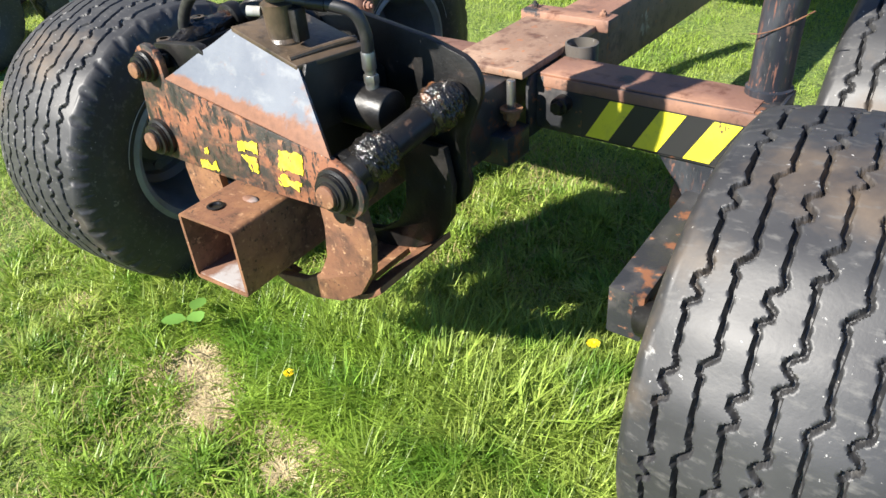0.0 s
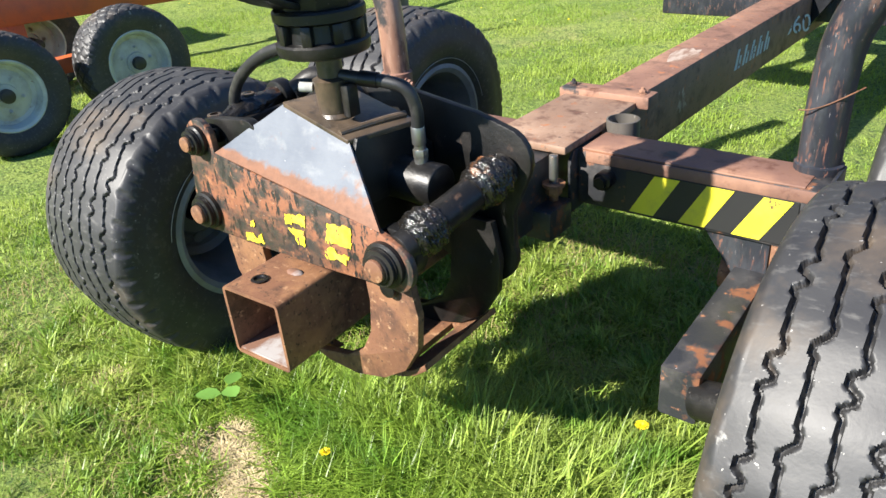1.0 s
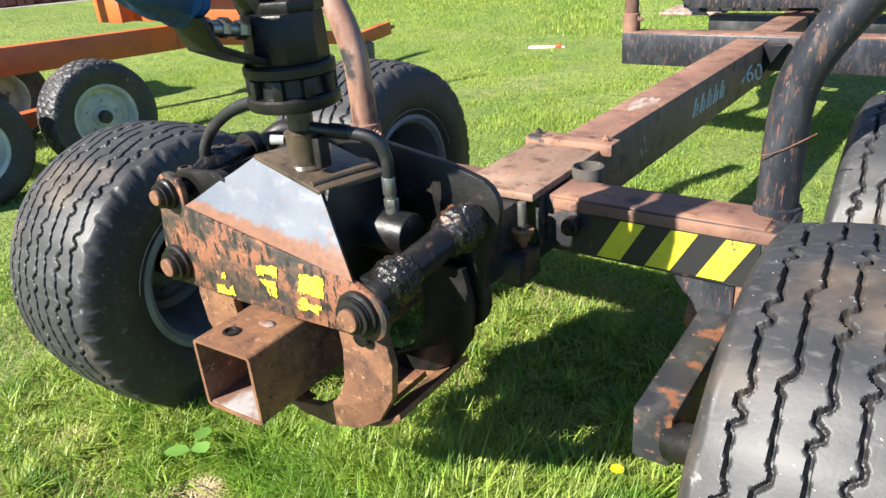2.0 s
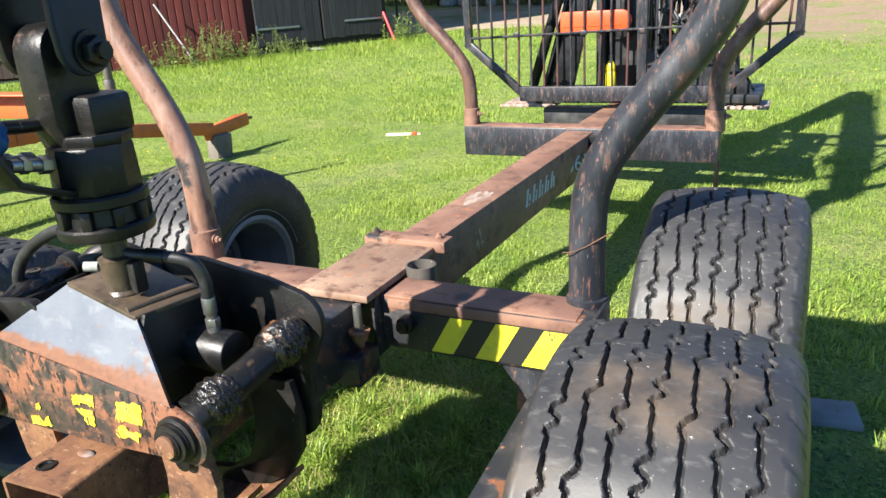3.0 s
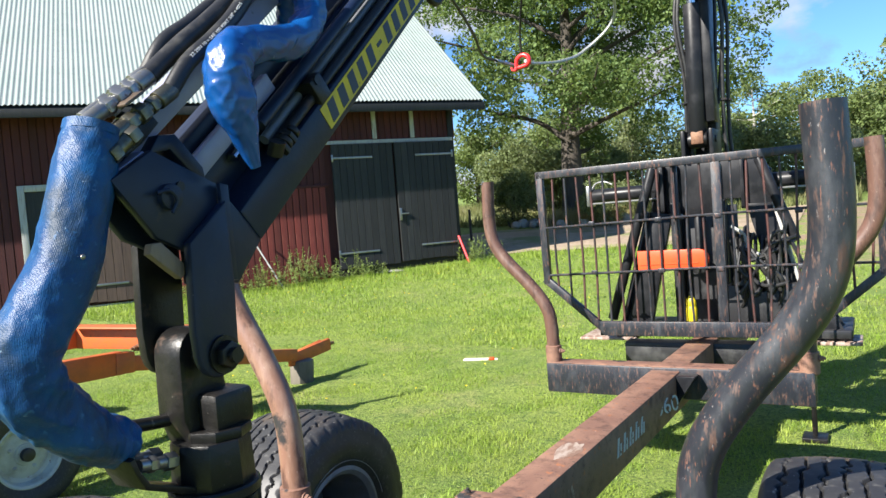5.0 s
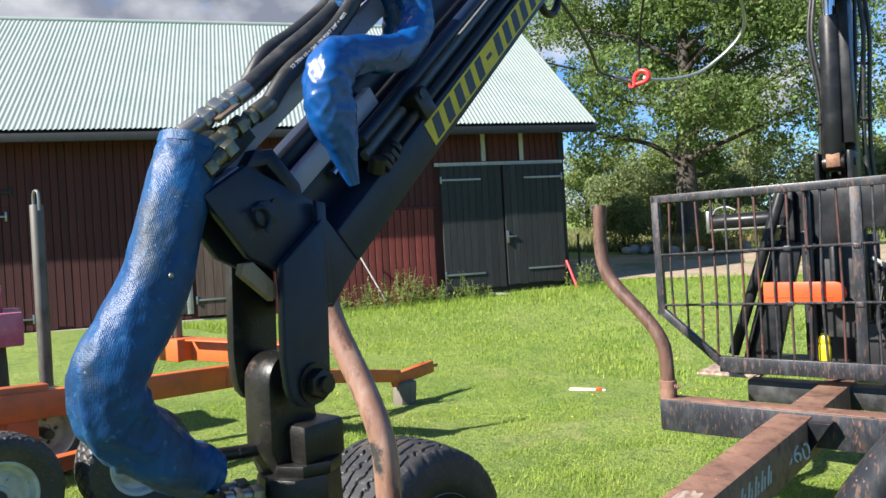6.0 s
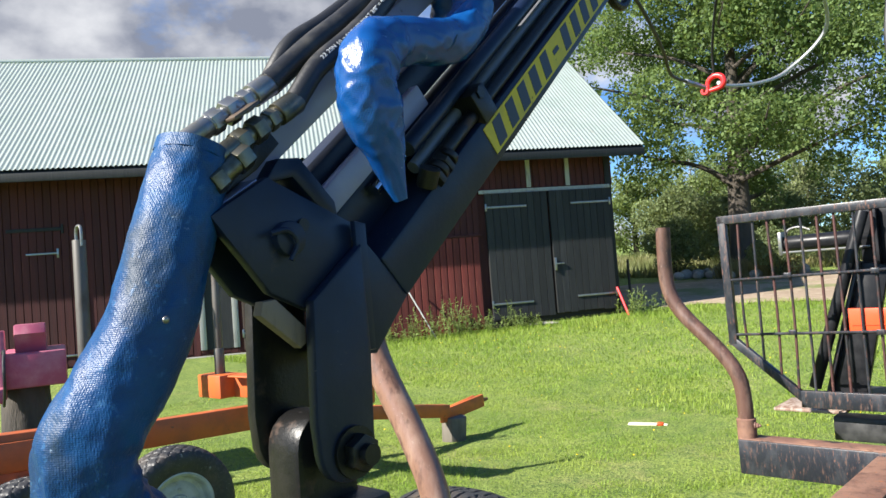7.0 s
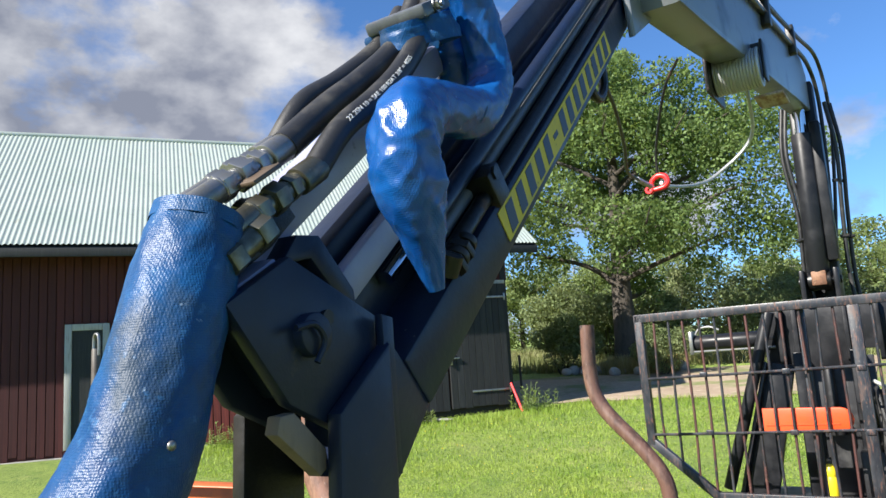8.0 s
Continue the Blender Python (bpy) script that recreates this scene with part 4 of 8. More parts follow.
bm = box(bmesh.new(), (-0.135, -0.105, ZB + 0.002), (0.115, 0.33, ZB + 0.026), 0.006)
part("clamp_plate", bm, rust_plate, trailer, "rusty top clamp plate")
bm = box(bmesh.new(), (-0.155, 0.325, ZB + 0.005), (0.155, 0.40, ZB + 0.045), 0.006)
nut(bm, (-0.12, 0.36, ZB + 0.044), 0.011, 0.014, "z")
nut(bm, (0.12, 0.36, ZB + 0.044), 0.011, 0.014, "z")
part("clamp_bar", bm, rust_top, trailer)
bm = rod(bmesh.new(), (0.094, -0.13, 0.560), (0.094, -0.13, ZB + 0.010), 0.0125, n=16, bevel=0.002)
stud = part("clamp_stud", bm, zinc, trailer, "bright plated clamp stud")
part("nut", nut(bmesh.new(), (0.094, -0.13, 0.585), 0.0235, 0.034, "z", -1), rust_raw, stud, "rusty hexagon nut")
part("lower_clamp", box(bmesh.new(), (-0.12, -0.19, ZB - 0.225), (0.118, -0.07, ZB - 0.135), 0.008), rust_bunk, trailer)
part("bunk_flange", prism(bmesh.new(), [(-0.060, ZB - 0.185), (0.10, ZB - 0.185), (0.10, ZB - 0.002), (-0.052, ZB - 0.002), (-0.066, ZB - 0.03), (-0.066, ZB - 0.15)], "x", 0.100, 0.112, 0.003), rust_bunk, trailer, "chipped black end flange of the bunk")
bm = lathe(bmesh.new(), [(0.040, ZB - 0.10), (0.048, ZB - 0.10), (0.048, ZB + 0.032), (0.0425, ZB + 0.033), (0.042, ZB - 0.09)], 32, "z", (0.155, 0.155, 0))
part("pipe_socket", bm, pole_steel, trailer, "short open steel pipe socket")

# bunks
part("rear_bunk_left", box(bmesh.new(), (-0.78, -0.035, ZB - 0.165), (-0.11, 0.115, ZB), 0.012), rust_top, trailer, "rusty box-section bunk arm")
rb = part("rear_bunk_right", box(bmesh.new(), (0.112, -0.035, ZB - 0.165), (0.74, 0.115, ZB), 0.012), rust_bunk, trailer, "black box-section bunk arm with warning stripes")
part("bunk_top", box(bmesh.new(), (0.125, -0.030, ZB - 0.004), (0.70, 0.110, ZB + 0.003), 0.003), rust_top, rb, "rust-worn top face")
part("rusty_edge", box(bmesh.new(), (0.140, -0.0372, ZB - 0.034), (0.735, -0.0330, ZB - 0.004), 0.0008), rust_top, rb, "rust-worn upper edge")
part("end_cap", box(bmesh.new(), (0.742, -0.04, ZB - 0.17), (0.752, 0.12, ZB + 0.012), 0.003), rust_bunk, rb)
part("left_end_cap", box(bmesh.new(), (-0.792, -0.04, ZB - 0.17), (-0.782, 0.12, ZB + 0.012), 0.003), rust_bunk, trailer)
bm = rod(bmesh.new(), (0.205, -0.07, ZB - 0.07), (0.205, -0.033, ZB - 0.07), 0.026, n=20, bevel=0.004)
rod(bm, (0.205, -0.085, ZB - 0.07), (0.205, -0.07, ZB - 0.07), 0.018, n=6)
part("side_bolt", bm, steel_black, rb)
band = part("warning_band", box(bmesh.new(), (0.262, -0.0385, ZB - 0.152), (0.695, -0.0365, ZB - 0.036), 0.0), black_ink, rb, "black and yellow warning band", smooth=0)
for k in range(3):
    x = 0.275 + 0.137 * k
    part("stripe", prism(bmesh.new(), [(x, ZB - 0.151), (x + 0.068, ZB - 0.151), (x + 0.134, ZB - 0.037), (x + 0.066, ZB - 0.037)], "y", -0.0402, -0.0388, 0.0), yellow, band, "yellow diagonal stripe", smooth=0)
bandl = part("left_warning_band", box(bmesh.new(), (-0.50, -0.0385, ZB - 0.152), (-0.17, -0.0365, ZB - 0.036), 0.0), black_ink, trailer, "black and yellow warning band", smooth=0)
for k in range(3):
    x = -0.49 + 0.115 * k
    part("stripe", prism(bmesh.new(), [(x, ZB - 0.151), (x + 0.056, ZB - 0.151), (x + 0.10, ZB - 0.037), (x + 0.044, ZB - 0.037)], "y", -0.0402, -0.0388, 0.0), yellow, bandl, smooth=0)
part("front_bunk", box(bmesh.new(), (-0.695, 2.40, ZB - 0.150), (0.795, 2.53, ZB + 0.030), 0.010), stake_black, trailer, "scratched black box-section front bunk")
part("front_bunk_top", box(bmesh.new(), (-0.685, 2.405, ZB + 0.027), (0.785, 2.525, ZB + 0.034), 0.003), rust_top, trailer)
part("front_gusset", prism(bmesh.new(), [(0.115, 0.50), (0.22, 0.66), (0.115, 0.66)], "y", 2.30, 2.39, 0.004), mast_paint, trailer)


BEND = ((-0.02, 0.0), (0.16, 0.0), (0.29, 0.008), (0.37, 0.032), (0.44, 0.072), (0.53, 0.137), (0.65, 0.236), (0.73, 0.290), (0.81, 0.322), (0.90, 0.335), (1.02, 0.336))


def stake(x, y, z, side, height, material, label, r=0.046, out=1.0, rise=1.0):
    """A bent tube stake: upright foot, kink outwards, upright top; on its socket."""
    pts = [(x + side * o * out, y, z + h * rise) for h, o in BEND] + [(x + side * 0.330 * out, y, z + height)]
    bm = sweep(bmesh.new(), pts, r, n=28, steps=7)
    s = part("stake", bm, material, trailer, label)
    bm = bmesh.new()
    h, g = (0.10, 0.009) if material is not stake_black else (0.018, 0.007)
    lathe(bm, [(r, z - 0.01), (r + g, z - 0.01), (r + g, z + h), (r, z + h + 0.004)], 28, "z", (x, y, 0))
    if material is not stake_black:
        nut(bm, (x + (r + 0.008), y - 0.012, z + 0.07), 0.013, 0.02, "x", 1)
    part("socket", bm, rust_top if material is not stake_black else stake_black, s)
    return s


stake(0.693, 0.10, ZB, 1, 1.178, stake_black, "thick bent tube stake with scratched black paint", 0.049)
stake(-0.658, 0.10, ZB, -1, 1.18, stake_copper, "bent tube stake rubbed to bare rust", 0.044, 0.80, 1.05)
stake(-0.660, 2.455, ZB + 0.03, -1, 1.150, stake_rust, "bent tube stake rubbed to bare rust", 0.040, 1.13, 0.96)
stake(0.765, 2.455, ZB + 0.03, 1, 1.180, stake_rust, "bent tube stake rubbed to bare rust", 0.044, 1.04, 0.98)
bm = sweep(bmesh.new(), [(0.64, 0.05, ZB + 0.155), (0.665, 0.045, ZB + 0.16), (0.70, 0.05, ZB + 0.175), (0.74, 0.06, ZB + 0.20), (0.77, 0.04, ZB + 0.225)], 0.0016, n=6)
part("wire_tie", bm, rust_raw, trailer)

# bogies
for side in (-1, 1):
    bx = 0.615 * side
    bm = prism(bmesh.new(), [(-0.47, 0.250), (-0.47, 0.378), (-0.05, 0.405), (0.12, 0.395), (0.56, 0.36), (0.56, 0.25), (0.12, 0.26), (-0.05, 0.26)], "x", bx - (0.055 if side > 0 else 0.035), bx + (0.035 if side > 0 else 0.055), 0.008)
    bog = part("bogie_beam", bm, rust_bunk, trailer, "chipped black and rusty bogie beam")
    bm = prism(bmesh.new(), [(0.475, ZB - 0.163), (0.640, ZB - 0.163), (0.640, 0.375), (0.575, 0.350), (0.560, 0.375)], "y", -0.02, 0.0, 0.003) if side > 0 else prism(bmesh.new(), [(-0.50, ZB - 0.16), (-0.73, ZB - 0.16), (-0.73, 0.36), (-0.65, 0.34)], "y", -0.02, 0.0, 0.003)
    part("gusset", bm, stake_black, trailer)
    bm = box(bmesh.new(), (bx + 0.03, -0.03, 0.30), (bx + 0.05, 0.115, ZB - 0.16), 0.003)
    rod(bm, (bx - 0.10, 0.045, 0.35), (bx + 0.14, 0.045, 0.35), 0.05, n=24, bevel=0.006)
    part("bogie_pivot", bm, rust_raw, trailer)
    for y in WY:
        part("stub_axle", rod(bmesh.new(), (bx + 0.03 * side, y * 0.84, 0.31), (WX * side, y, RUBBER_R - 0.012), 0.045, n=20), steel_black, bog)

# front gate
gate = part("gate", bmesh.new(), mast_paint, trailer)
GY = 3.15
corners = [(-0.970, 1.872), (1.128, 1.872), (1.128, 1.128), (0.715, 0.770), (-0.565, 0.770), (-0.958, 1.112)]
for (ax, az), (bx, bz) in zip(corners, corners[1:] + corners[:1]):
    d = Vector((bx - ax, 0, bz - az))
    low = az < 0.8 and bz < 0.8
    w = 0.052 if low else 0.026
    L = d.length
    bm = box(bmesh.new(), (-0.024, -0.022, -w), (L + 0.024, 0.022, w if not low else 0.046), 0.005, Matrix.Translation((ax, GY, az)) @ Matrix.Rotation(-math.atan2(d.z, d.x), 4, "Y"))
    part("gate_rail", bm, stake_black, gate)
for k in range(1, 23):
    x = -0.970 + 0.0925 * k
    if abs(x - 0.235) < 0.03:
        continue
    zlow = 0.80
    if x < -0.565:
        zlow = 0.80 + (-0.565 - x) / 0.393 * 0.34
    if x > 0.715:
        zlow = 0.80 + (x - 0.715) / 0.413 * 0.36
    bend = rnd.uniform(-0.011, 0.011)
    bm = sweep(bmesh.new(), [(x, GY, zlow - 0.02), (x + bend * 1.4, GY + bend, (zlow + 1.87) / 2 - 0.1), (x + rnd.uniform(-0.006, 0.006), GY, 1.865)], 0.0078, n=8, steps=4)
    part("gate_bar", bm, (gate_rust, gate_rust, stake_black)[k % 3], gate)
for z in (1.165, 1.505):
    part("cross_bar", sweep(bmesh.new(), [(-0.95, GY - 0.014, z - 0.012), (-0.3, GY - 0.016, z), (0.3, GY - 0.014, z + 0.012), (1.11, GY - 0.014, z + 0.012)], 0.0085, n=8, steps=4), stake_black, gate)
    for xk in (-0.60, -0.14, 0.235, 0.70):
        part("bar_lug", box(bmesh.new(), (xk - 0.022, GY - 0.028, z - 0.014), (xk + 0.022, GY - 0.008, z + 0.016), 0.004), stake_black, gate)
part("gate_post", box(bmesh.new(), (0.205, GY - 0.02, 0.80), (0.265, GY + 0.02, 1.85), 0.005), stake_black, gate)
part("gate_post", box(bmesh.new(), (-0.055, GY + 0.03, 0.80), (-0.015, GY + 0.06, 1.85), 0.005), stake_black, gate)

# model marking on the beam's flank
TEXT_Y = 2.03
me = writing("7060", 0.112)
me.materials.append(beam_ink)
ob = new("marking", me)
ob.parent = trailer
ob.matrix_local = BEAM @ Matrix.Translation((0.0850, TEXT_Y, ZB - 0.095)) @ Matrix.Rotation(radians(90), 4, "Z") @ Matrix.Rotation(radians(90), 4, "X") @ Matrix.Shear("XZ", 4, (0.25, 0.0)) @ Matrix.Diagonal((1.95, 1, 1, 1))
tagged(ob, "worn pale model number on the beam")
bm = bmesh.new()
for k in range(5):
    y = 1.30 + 0.085 * k
    prism(bm, [(y, ZB - 0.125), (y + 0.025, ZB - 0.125), (y + 0.05, ZB - 0.045), (y + 0.025, ZB - 0.045)], "x", 0.0840, 0.0850, 0.0, BEAM)
    prism(bm, [(y + 0.04, ZB - 0.125), (y + 0.06, ZB - 0.125), (y + 0.072, ZB - 0.075), (y + 0.052, ZB - 0.075)], "x", 0.0840, 0.0850, 0.0, BEAM)
part("maker_mark", bm, beam_ink, trailer, "worn pale maker's mark as plain strokes", smooth=0)

# ---- grapple, with the square tube in its jaws ----
grapple = thing("log_grapple", "black and rusty hydraulic log grapple with peeling yellow stripes", "grapple", (0, 0, 0))
held = thing("square_tube", "rusty open square steel tube held in the grapple", "steel tube", (0.003, 1.467, 0.456), 2.0)
bm = tube_shell(bmesh.new(), (-0.085, 0.0, 0.0), (0.085, 0.60, 0.17), 0.008)
part("tube", bm, rust_raw, held)
part("tube_floor", box(bmesh.new(), (-0.074, 0.004, 0.0085), (0.074, 0.40, 0.0125), 0.0), tube_in, held, "dusty inner floor")
bm = lathe(bmesh.new(), [(0.0, 0.1705), (0.012, 0.1705), (0.015, 0.1708), (0.019, 0.174), (0.013, 0.1755), (0.011, 0.171)], 20, "z", (-0.025, 0.055, 0))
part("burr", bm, steel_black, held)
bm = ball(bmesh.new(), (0.02, 0.115, 0.171), 0.014, (1.6, 0.9, 0.35))
part("weld_scar", bm, tube_in, held)

PF = 1.583                                   # front face of the near side plate
side_poly = arc(-0.247, 0.715, 0.052, 150, 285, 7) + [(-0.08, 0.662), (0.089, 0.664), (0.275, 0.672)] + arc(0.308, 0.722, 0.055, -70, 62, 7) + [(0.275, 0.792), (0.049, 0.824), (-0.081, 0.845), (-0.178, 0.866)] + arc(-0.222, 0.890, 0.045, 20, 190, 8)
near_plate = part("side_plate", prism(bmesh.new(), side_poly, "y", PF, PF + 0.016, 0.003), grapple_paint, grapple, "rust-chipped side plate with peeling yellow patches")
far_poly = arc(-0.23, 0.73, 0.06, 150, 285, 7) + [(0.06, 0.64), (0.24, 0.56)] + arc(0.31, 0.62, 0.08, -60, 20, 5) + [(0.385, 0.72)] + arc(0.36, 0.84, 0.07, -20, 80, 6) + [(0.30, 0.93), (0.12, 0.96), (-0.08, 0.95)] + arc(-0.20, 0.90, 0.06, 60, 190, 6)
far_plate = part("side_plate", prism(bmesh.new(), far_poly, "y", 1.885, 1.903, 0.003), steel_black, grapple)
def torn(poly, seed, jag=0.0035):
    """A sticker's outline with ragged torn edges."""
    g, out = random.Random(seed), []
    for (ax, az), (bx, bz) in zip(poly, poly[1:] + poly[:1]):
        n = max(3, int(math.hypot(bx - ax, bz - az) / 0.006))
        for k in range(n):
            f = k / n
            out.append((ax + (bx - ax) * f + g.uniform(-jag, jag) * (k > 0), az + (bz - az) * f + g.uniform(-jag, jag) * (k > 0)))
    return out


PATCHES = (
    [(-0.102, 0.722), (-0.086, 0.728), (-0.089, 0.711), (-0.101, 0.708)],
    [(-0.128, 0.668), (-0.124, 0.690), (-0.100, 0.694), (-0.090, 0.681), (-0.068, 0.700), (-0.063, 0.676), (-0.092, 0.671)],
    [(0.024, 0.768), (0.088, 0.778), (0.083, 0.748), (0.058, 0.754), (0.022, 0.744)],
    [(0.026, 0.737), (0.078, 0.742), (0.070, 0.702), (0.050, 0.703), (0.046, 0.722)],
    [(0.151, 0.777), (0.215, 0.782), (0.208, 0.733), (0.172, 0.737), (0.137, 0.731), (0.146, 0.752)],
    [(0.132, 0.711), (0.152, 0.724), (0.168, 0.712), (0.200, 0.716), (0.188, 0.691), (0.160, 0.699), (0.134, 0.693)],
)
for k, poly in enumerate(PATCHES):
    part("yellow_patch", prism(bmesh.new(), torn(poly, k), "y", PF - 0.0022, PF - 0.0006, 0.0), yellow_worn, near_plate, "torn yellow sticker patch", smooth=0)


def pin(x, z, r, y=PF, parent=None, length=0.030):
    """A stepped pin end with a washer, facing the camera's side."""
    bm = lathe(bmesh.new(), [(r, y + 0.004), (r, y - 0.010), (r * 0.86, y - 0.013), (r * 0.86, y - 0.017), (r * 0.80, y - 0.017), (r * 0.80, y - length * 0.8), (r * 0.62, y - length * 0.85), (r * 0.60, y - length), (0.0, y - length)], 32, "y", (x, 0, z))
    p = part("pin", bm, steel_black, grapple, "greasy stepped hinge pin")
    part("pin_head", rod(bmesh.new(), (x, y - length - 0.008, z), (x, y - length + 0.002, z), r * 0.5, n=20, bevel=0.003), rust_raw, p)
    return p


pin(0.298, 0.727, 0.047)
pin(-0.247, 0.717, 0.044)
pin(-0.226, 0.888, 0.034)
# hood: sloping plate between the side plate's bend and the neck's foot
bm = bmesh.new()
a, b, c, d = (-0.178, PF + 0.001, 0.866), (0.290, PF + 0.001, 0.790), (0.172, 1.650, 0.928), (0.000, 1.655, 0.978)
NU, NV = 90, 40
worn = bm.verts.layers.float.new("wear")
grid = [[bm.verts.new(Vector(a).lerp(Vector(b), u / NU).lerp(Vector(d).lerp(Vector(c), u / NU), v / NV)) for u in range(NU + 1)] for v in range(NV + 1)]
for v in range(NV + 1):
    for u in range(NU + 1):
        f, e = v / NV, u / NU
        grid[v][u][worn] = max(0.0, 1.0 - f / (0.20 + 0.22 * e)) * 0.95 + 0.25 * max(0.0, (e - 0.86) / 0.14) + 0.10
        grid[v][u].co.z += 0.0022 * noise.noise((e * 3, f * 3, 2.2))
for v in range(NV):
    for u in range(NU):
        bm.faces.new((grid[v][u], grid[v][u + 1], grid[v + 1][u + 1], grid[v + 1][u]))
geo = bmesh.ops.extrude_face_region(bm, geom=bm.faces[:])
bmesh.ops.translate(bm, verts=[v for v in geo["geom"] if isinstance(v, bmesh.types.BMVert)], vec=(0.0, 0.008, -0.012))
bmesh.ops.recalc_face_normals(bm, faces=bm.faces[:])
part("hood", bm, hood_paint, grapple, "bare grey sloping hood plate rusting from its edge")
bm = bmesh.new()
quad = [(-0.004, 1.651, 0.981), (0.174, 1.646, 0.930), (0.222, 1.795, 0.932), (0.030, 1.805, 0.978)]
top = [bm.verts.new(p) for p in quad]
low = [bm.verts.new((p[0], p[1], p[2] - 0.011)) for p in quad]
bm.faces.new(top)
bm.faces.new(list(reversed(low)))
for k in range(4):
    bm.faces.new((top[k], low[k], low[(k + 1) % 4], top[(k + 1) % 4]))
bmesh.ops.recalc_face_normals(bm, faces=bm.faces[:])
bevelled(bm, bm.edges[:], 0.002)
sweep(bm, [(0.150, 1.652, 0.938), (0.165, 1.70, 0.940), (0.182, 1.75, 0.942), (0.198, 1.79, 0.942)], 0.007, n=10, steps=4)
part("neck_plate", bm, greasy_brown, grapple, "greasy top plate under the rotator")
part("hood_side", prism(bmesh.new(), [(1.595, 0.79), (1.66, 0.93), (1.80, 0.93), (1.88, 0.85), (1.88, 0.78)], "x", 0.175, 0.187, 0.002), steel_black, grapple)
part("inner_box", box(bmesh.new(), (-0.12, 1.61, 0.68), (0.16, 1.87, 0.86), 0.01), steel_black, grapple)
# cylinder across the middle, with its hose elbow
bm = rod(bmesh.new(), (-0.10, 1.772, 0.818), (0.292, 1.772, 0.808), 0.046, n=36, bevel=0.006)
cyl = part("cylinder", bm, steel_black, grapple, "greasy black hydraulic cylinder")
bm = rod(bmesh.new(), (0.244, 1.772, 0.835), (0.244, 1.772, 0.864), 0.014, n=20)
rod(bm, (0.244, 1.772, 0.862), (0.244, 1.772, 0.882), 0.0155, n=6, bevel=0.002)
rod(bm, (0.244, 1.772, 0.882), (0.244, 1.771, 0.894), 0.0115, n=16)
rod(bm, (0.244, 1.771, 0.892), (0.2445, 1.770, 0.930), 0.0142, n=16, bevel=0.002)
part("fitting", bm, zinc, cyl, "plated hose fitting")
# greased cross shafts
bm = rod(bmesh.new(), (0.318, 1.600, 0.752), (0.372, 1.885, 0.825), 0.034, n=28, bevel=0.004)
shaft = part("cross_shaft", bm, steel_black, grapple, "black cross shaft caked in grease")
ax0, ax1 = Vector((0.318, 1.600, 0.752)), Vector((0.372, 1.885, 0.825))


def lump(s, a):
    """Ropy wrinkles of grease squeezed out of a joint."""
    p = (s * 7, math.cos(a) * 2.0, math.sin(a) * 2.0)
    q = (s * 19, math.cos(a) * 5.5 + 3, math.sin(a) * 5.5)
    return 1 + 0.14 * noise.noise(p) + 0.13 * (0.5 - abs(noise.noise(q))) + 0.05 * noise.noise((s * 45, math.cos(a) * 12, math.sin(a) * 12))


for f0, f1, r in ((0.08, 0.34, 0.041), (0.66, 0.96, 0.042)):
    pts = [ax0.lerp(ax1, f0 + (f1 - f0) * k / 5) for k in range(6)]
    bm = sweep(bmesh.new(), pts, lambda s, r=r: r * (0.85 + 0.25 * math.sin(math.pi * s)), n=72, steps=12, wobble=lump)
    part("grease", bm, grease, shaft, "lumps of old black grease")
ctr = Vector((0.343, 1.776, 0.792))
part("grease_nipple", ball(bmesh.new(), ctr + Vector((0.008, -0.012, 0.022)), 0.013, (1, 1, 0.7)), rust_raw, shaft)
bm = rod(bmesh.new(), (0.30, 1.606, 0.735), (0.30, 1.64, 0.735), 0.055, n=32, bevel=0.004)
part("hub", bm, steel_black, grapple)
# left link arms and their shaft
for y0 in (1.62, 1.86):
    bm = prism(bmesh.new(), arc(-0.226, 0.888, 0.038, 90, 270, 8) + arc(-0.10, 0.905, 0.034, -90, 90, 8), "y", y0, y0 + 0.022, 0.003)
    part("link_arm", bm, steel_black, grapple)
bm = sweep(bmesh.new(), [(-0.231, 1.605, 0.889), (-0.238, 1.68, 0.897), (-0.245, 1.76, 0.906), (-0.250, 1.84, 0.913)], lambda s: 0.023 + 0.015 * math.exp(-((s - 0.58) / 0.17) ** 2), n=64, steps=16, wobble=lump)
part("greased_shaft", bm, grease, grapple, "shaft end caked in grease")
part("far_eye", rod(bmesh.new(), (-0.251, 1.832, 0.913), (-0.253, 1.868, 0.915), 0.037, n=28, bevel=0.008), steel_black, grapple, "greasy rounded eye")
for x in (-0.272, -0.206):
    bm = box(bmesh.new(), (x - 0.007, 1.612, 0.872), (x + 0.007, 1.845, 0.902), 0.003, Matrix.Translation((0, 0, 0.004)))
    part("side_bar", bm, steel_black, grapple)
for x, y, z in ((-0.274, 1.668, 0.906), (-0.246, 1.748, 0.936)):
    bm = lathe(bmesh.new(), [(0.010, z - 0.010), (0.016, z - 0.010), (0.016, z + 0.008), (0.010, z + 0.009)], 20, "z", (x, y, 0))
    part("lug", bm, greasy_brown, grapple)
bm = sweep(bmesh.new(), [(-0.135, 1.80, 0.95), (-0.10, 1.83, 0.975), (-0.05, 1.86, 0.96), (0.0, 1.88, 0.91)], 0.024, n=16)
part("rear_link", bm, steel_black, grapple)
part("rod_end", rod(bmesh.new(), (-0.15, 1.74, 0.88), (-0.06, 1.76, 0.88), 0.024, n=24), chrome, grapple, "bright piston rod")


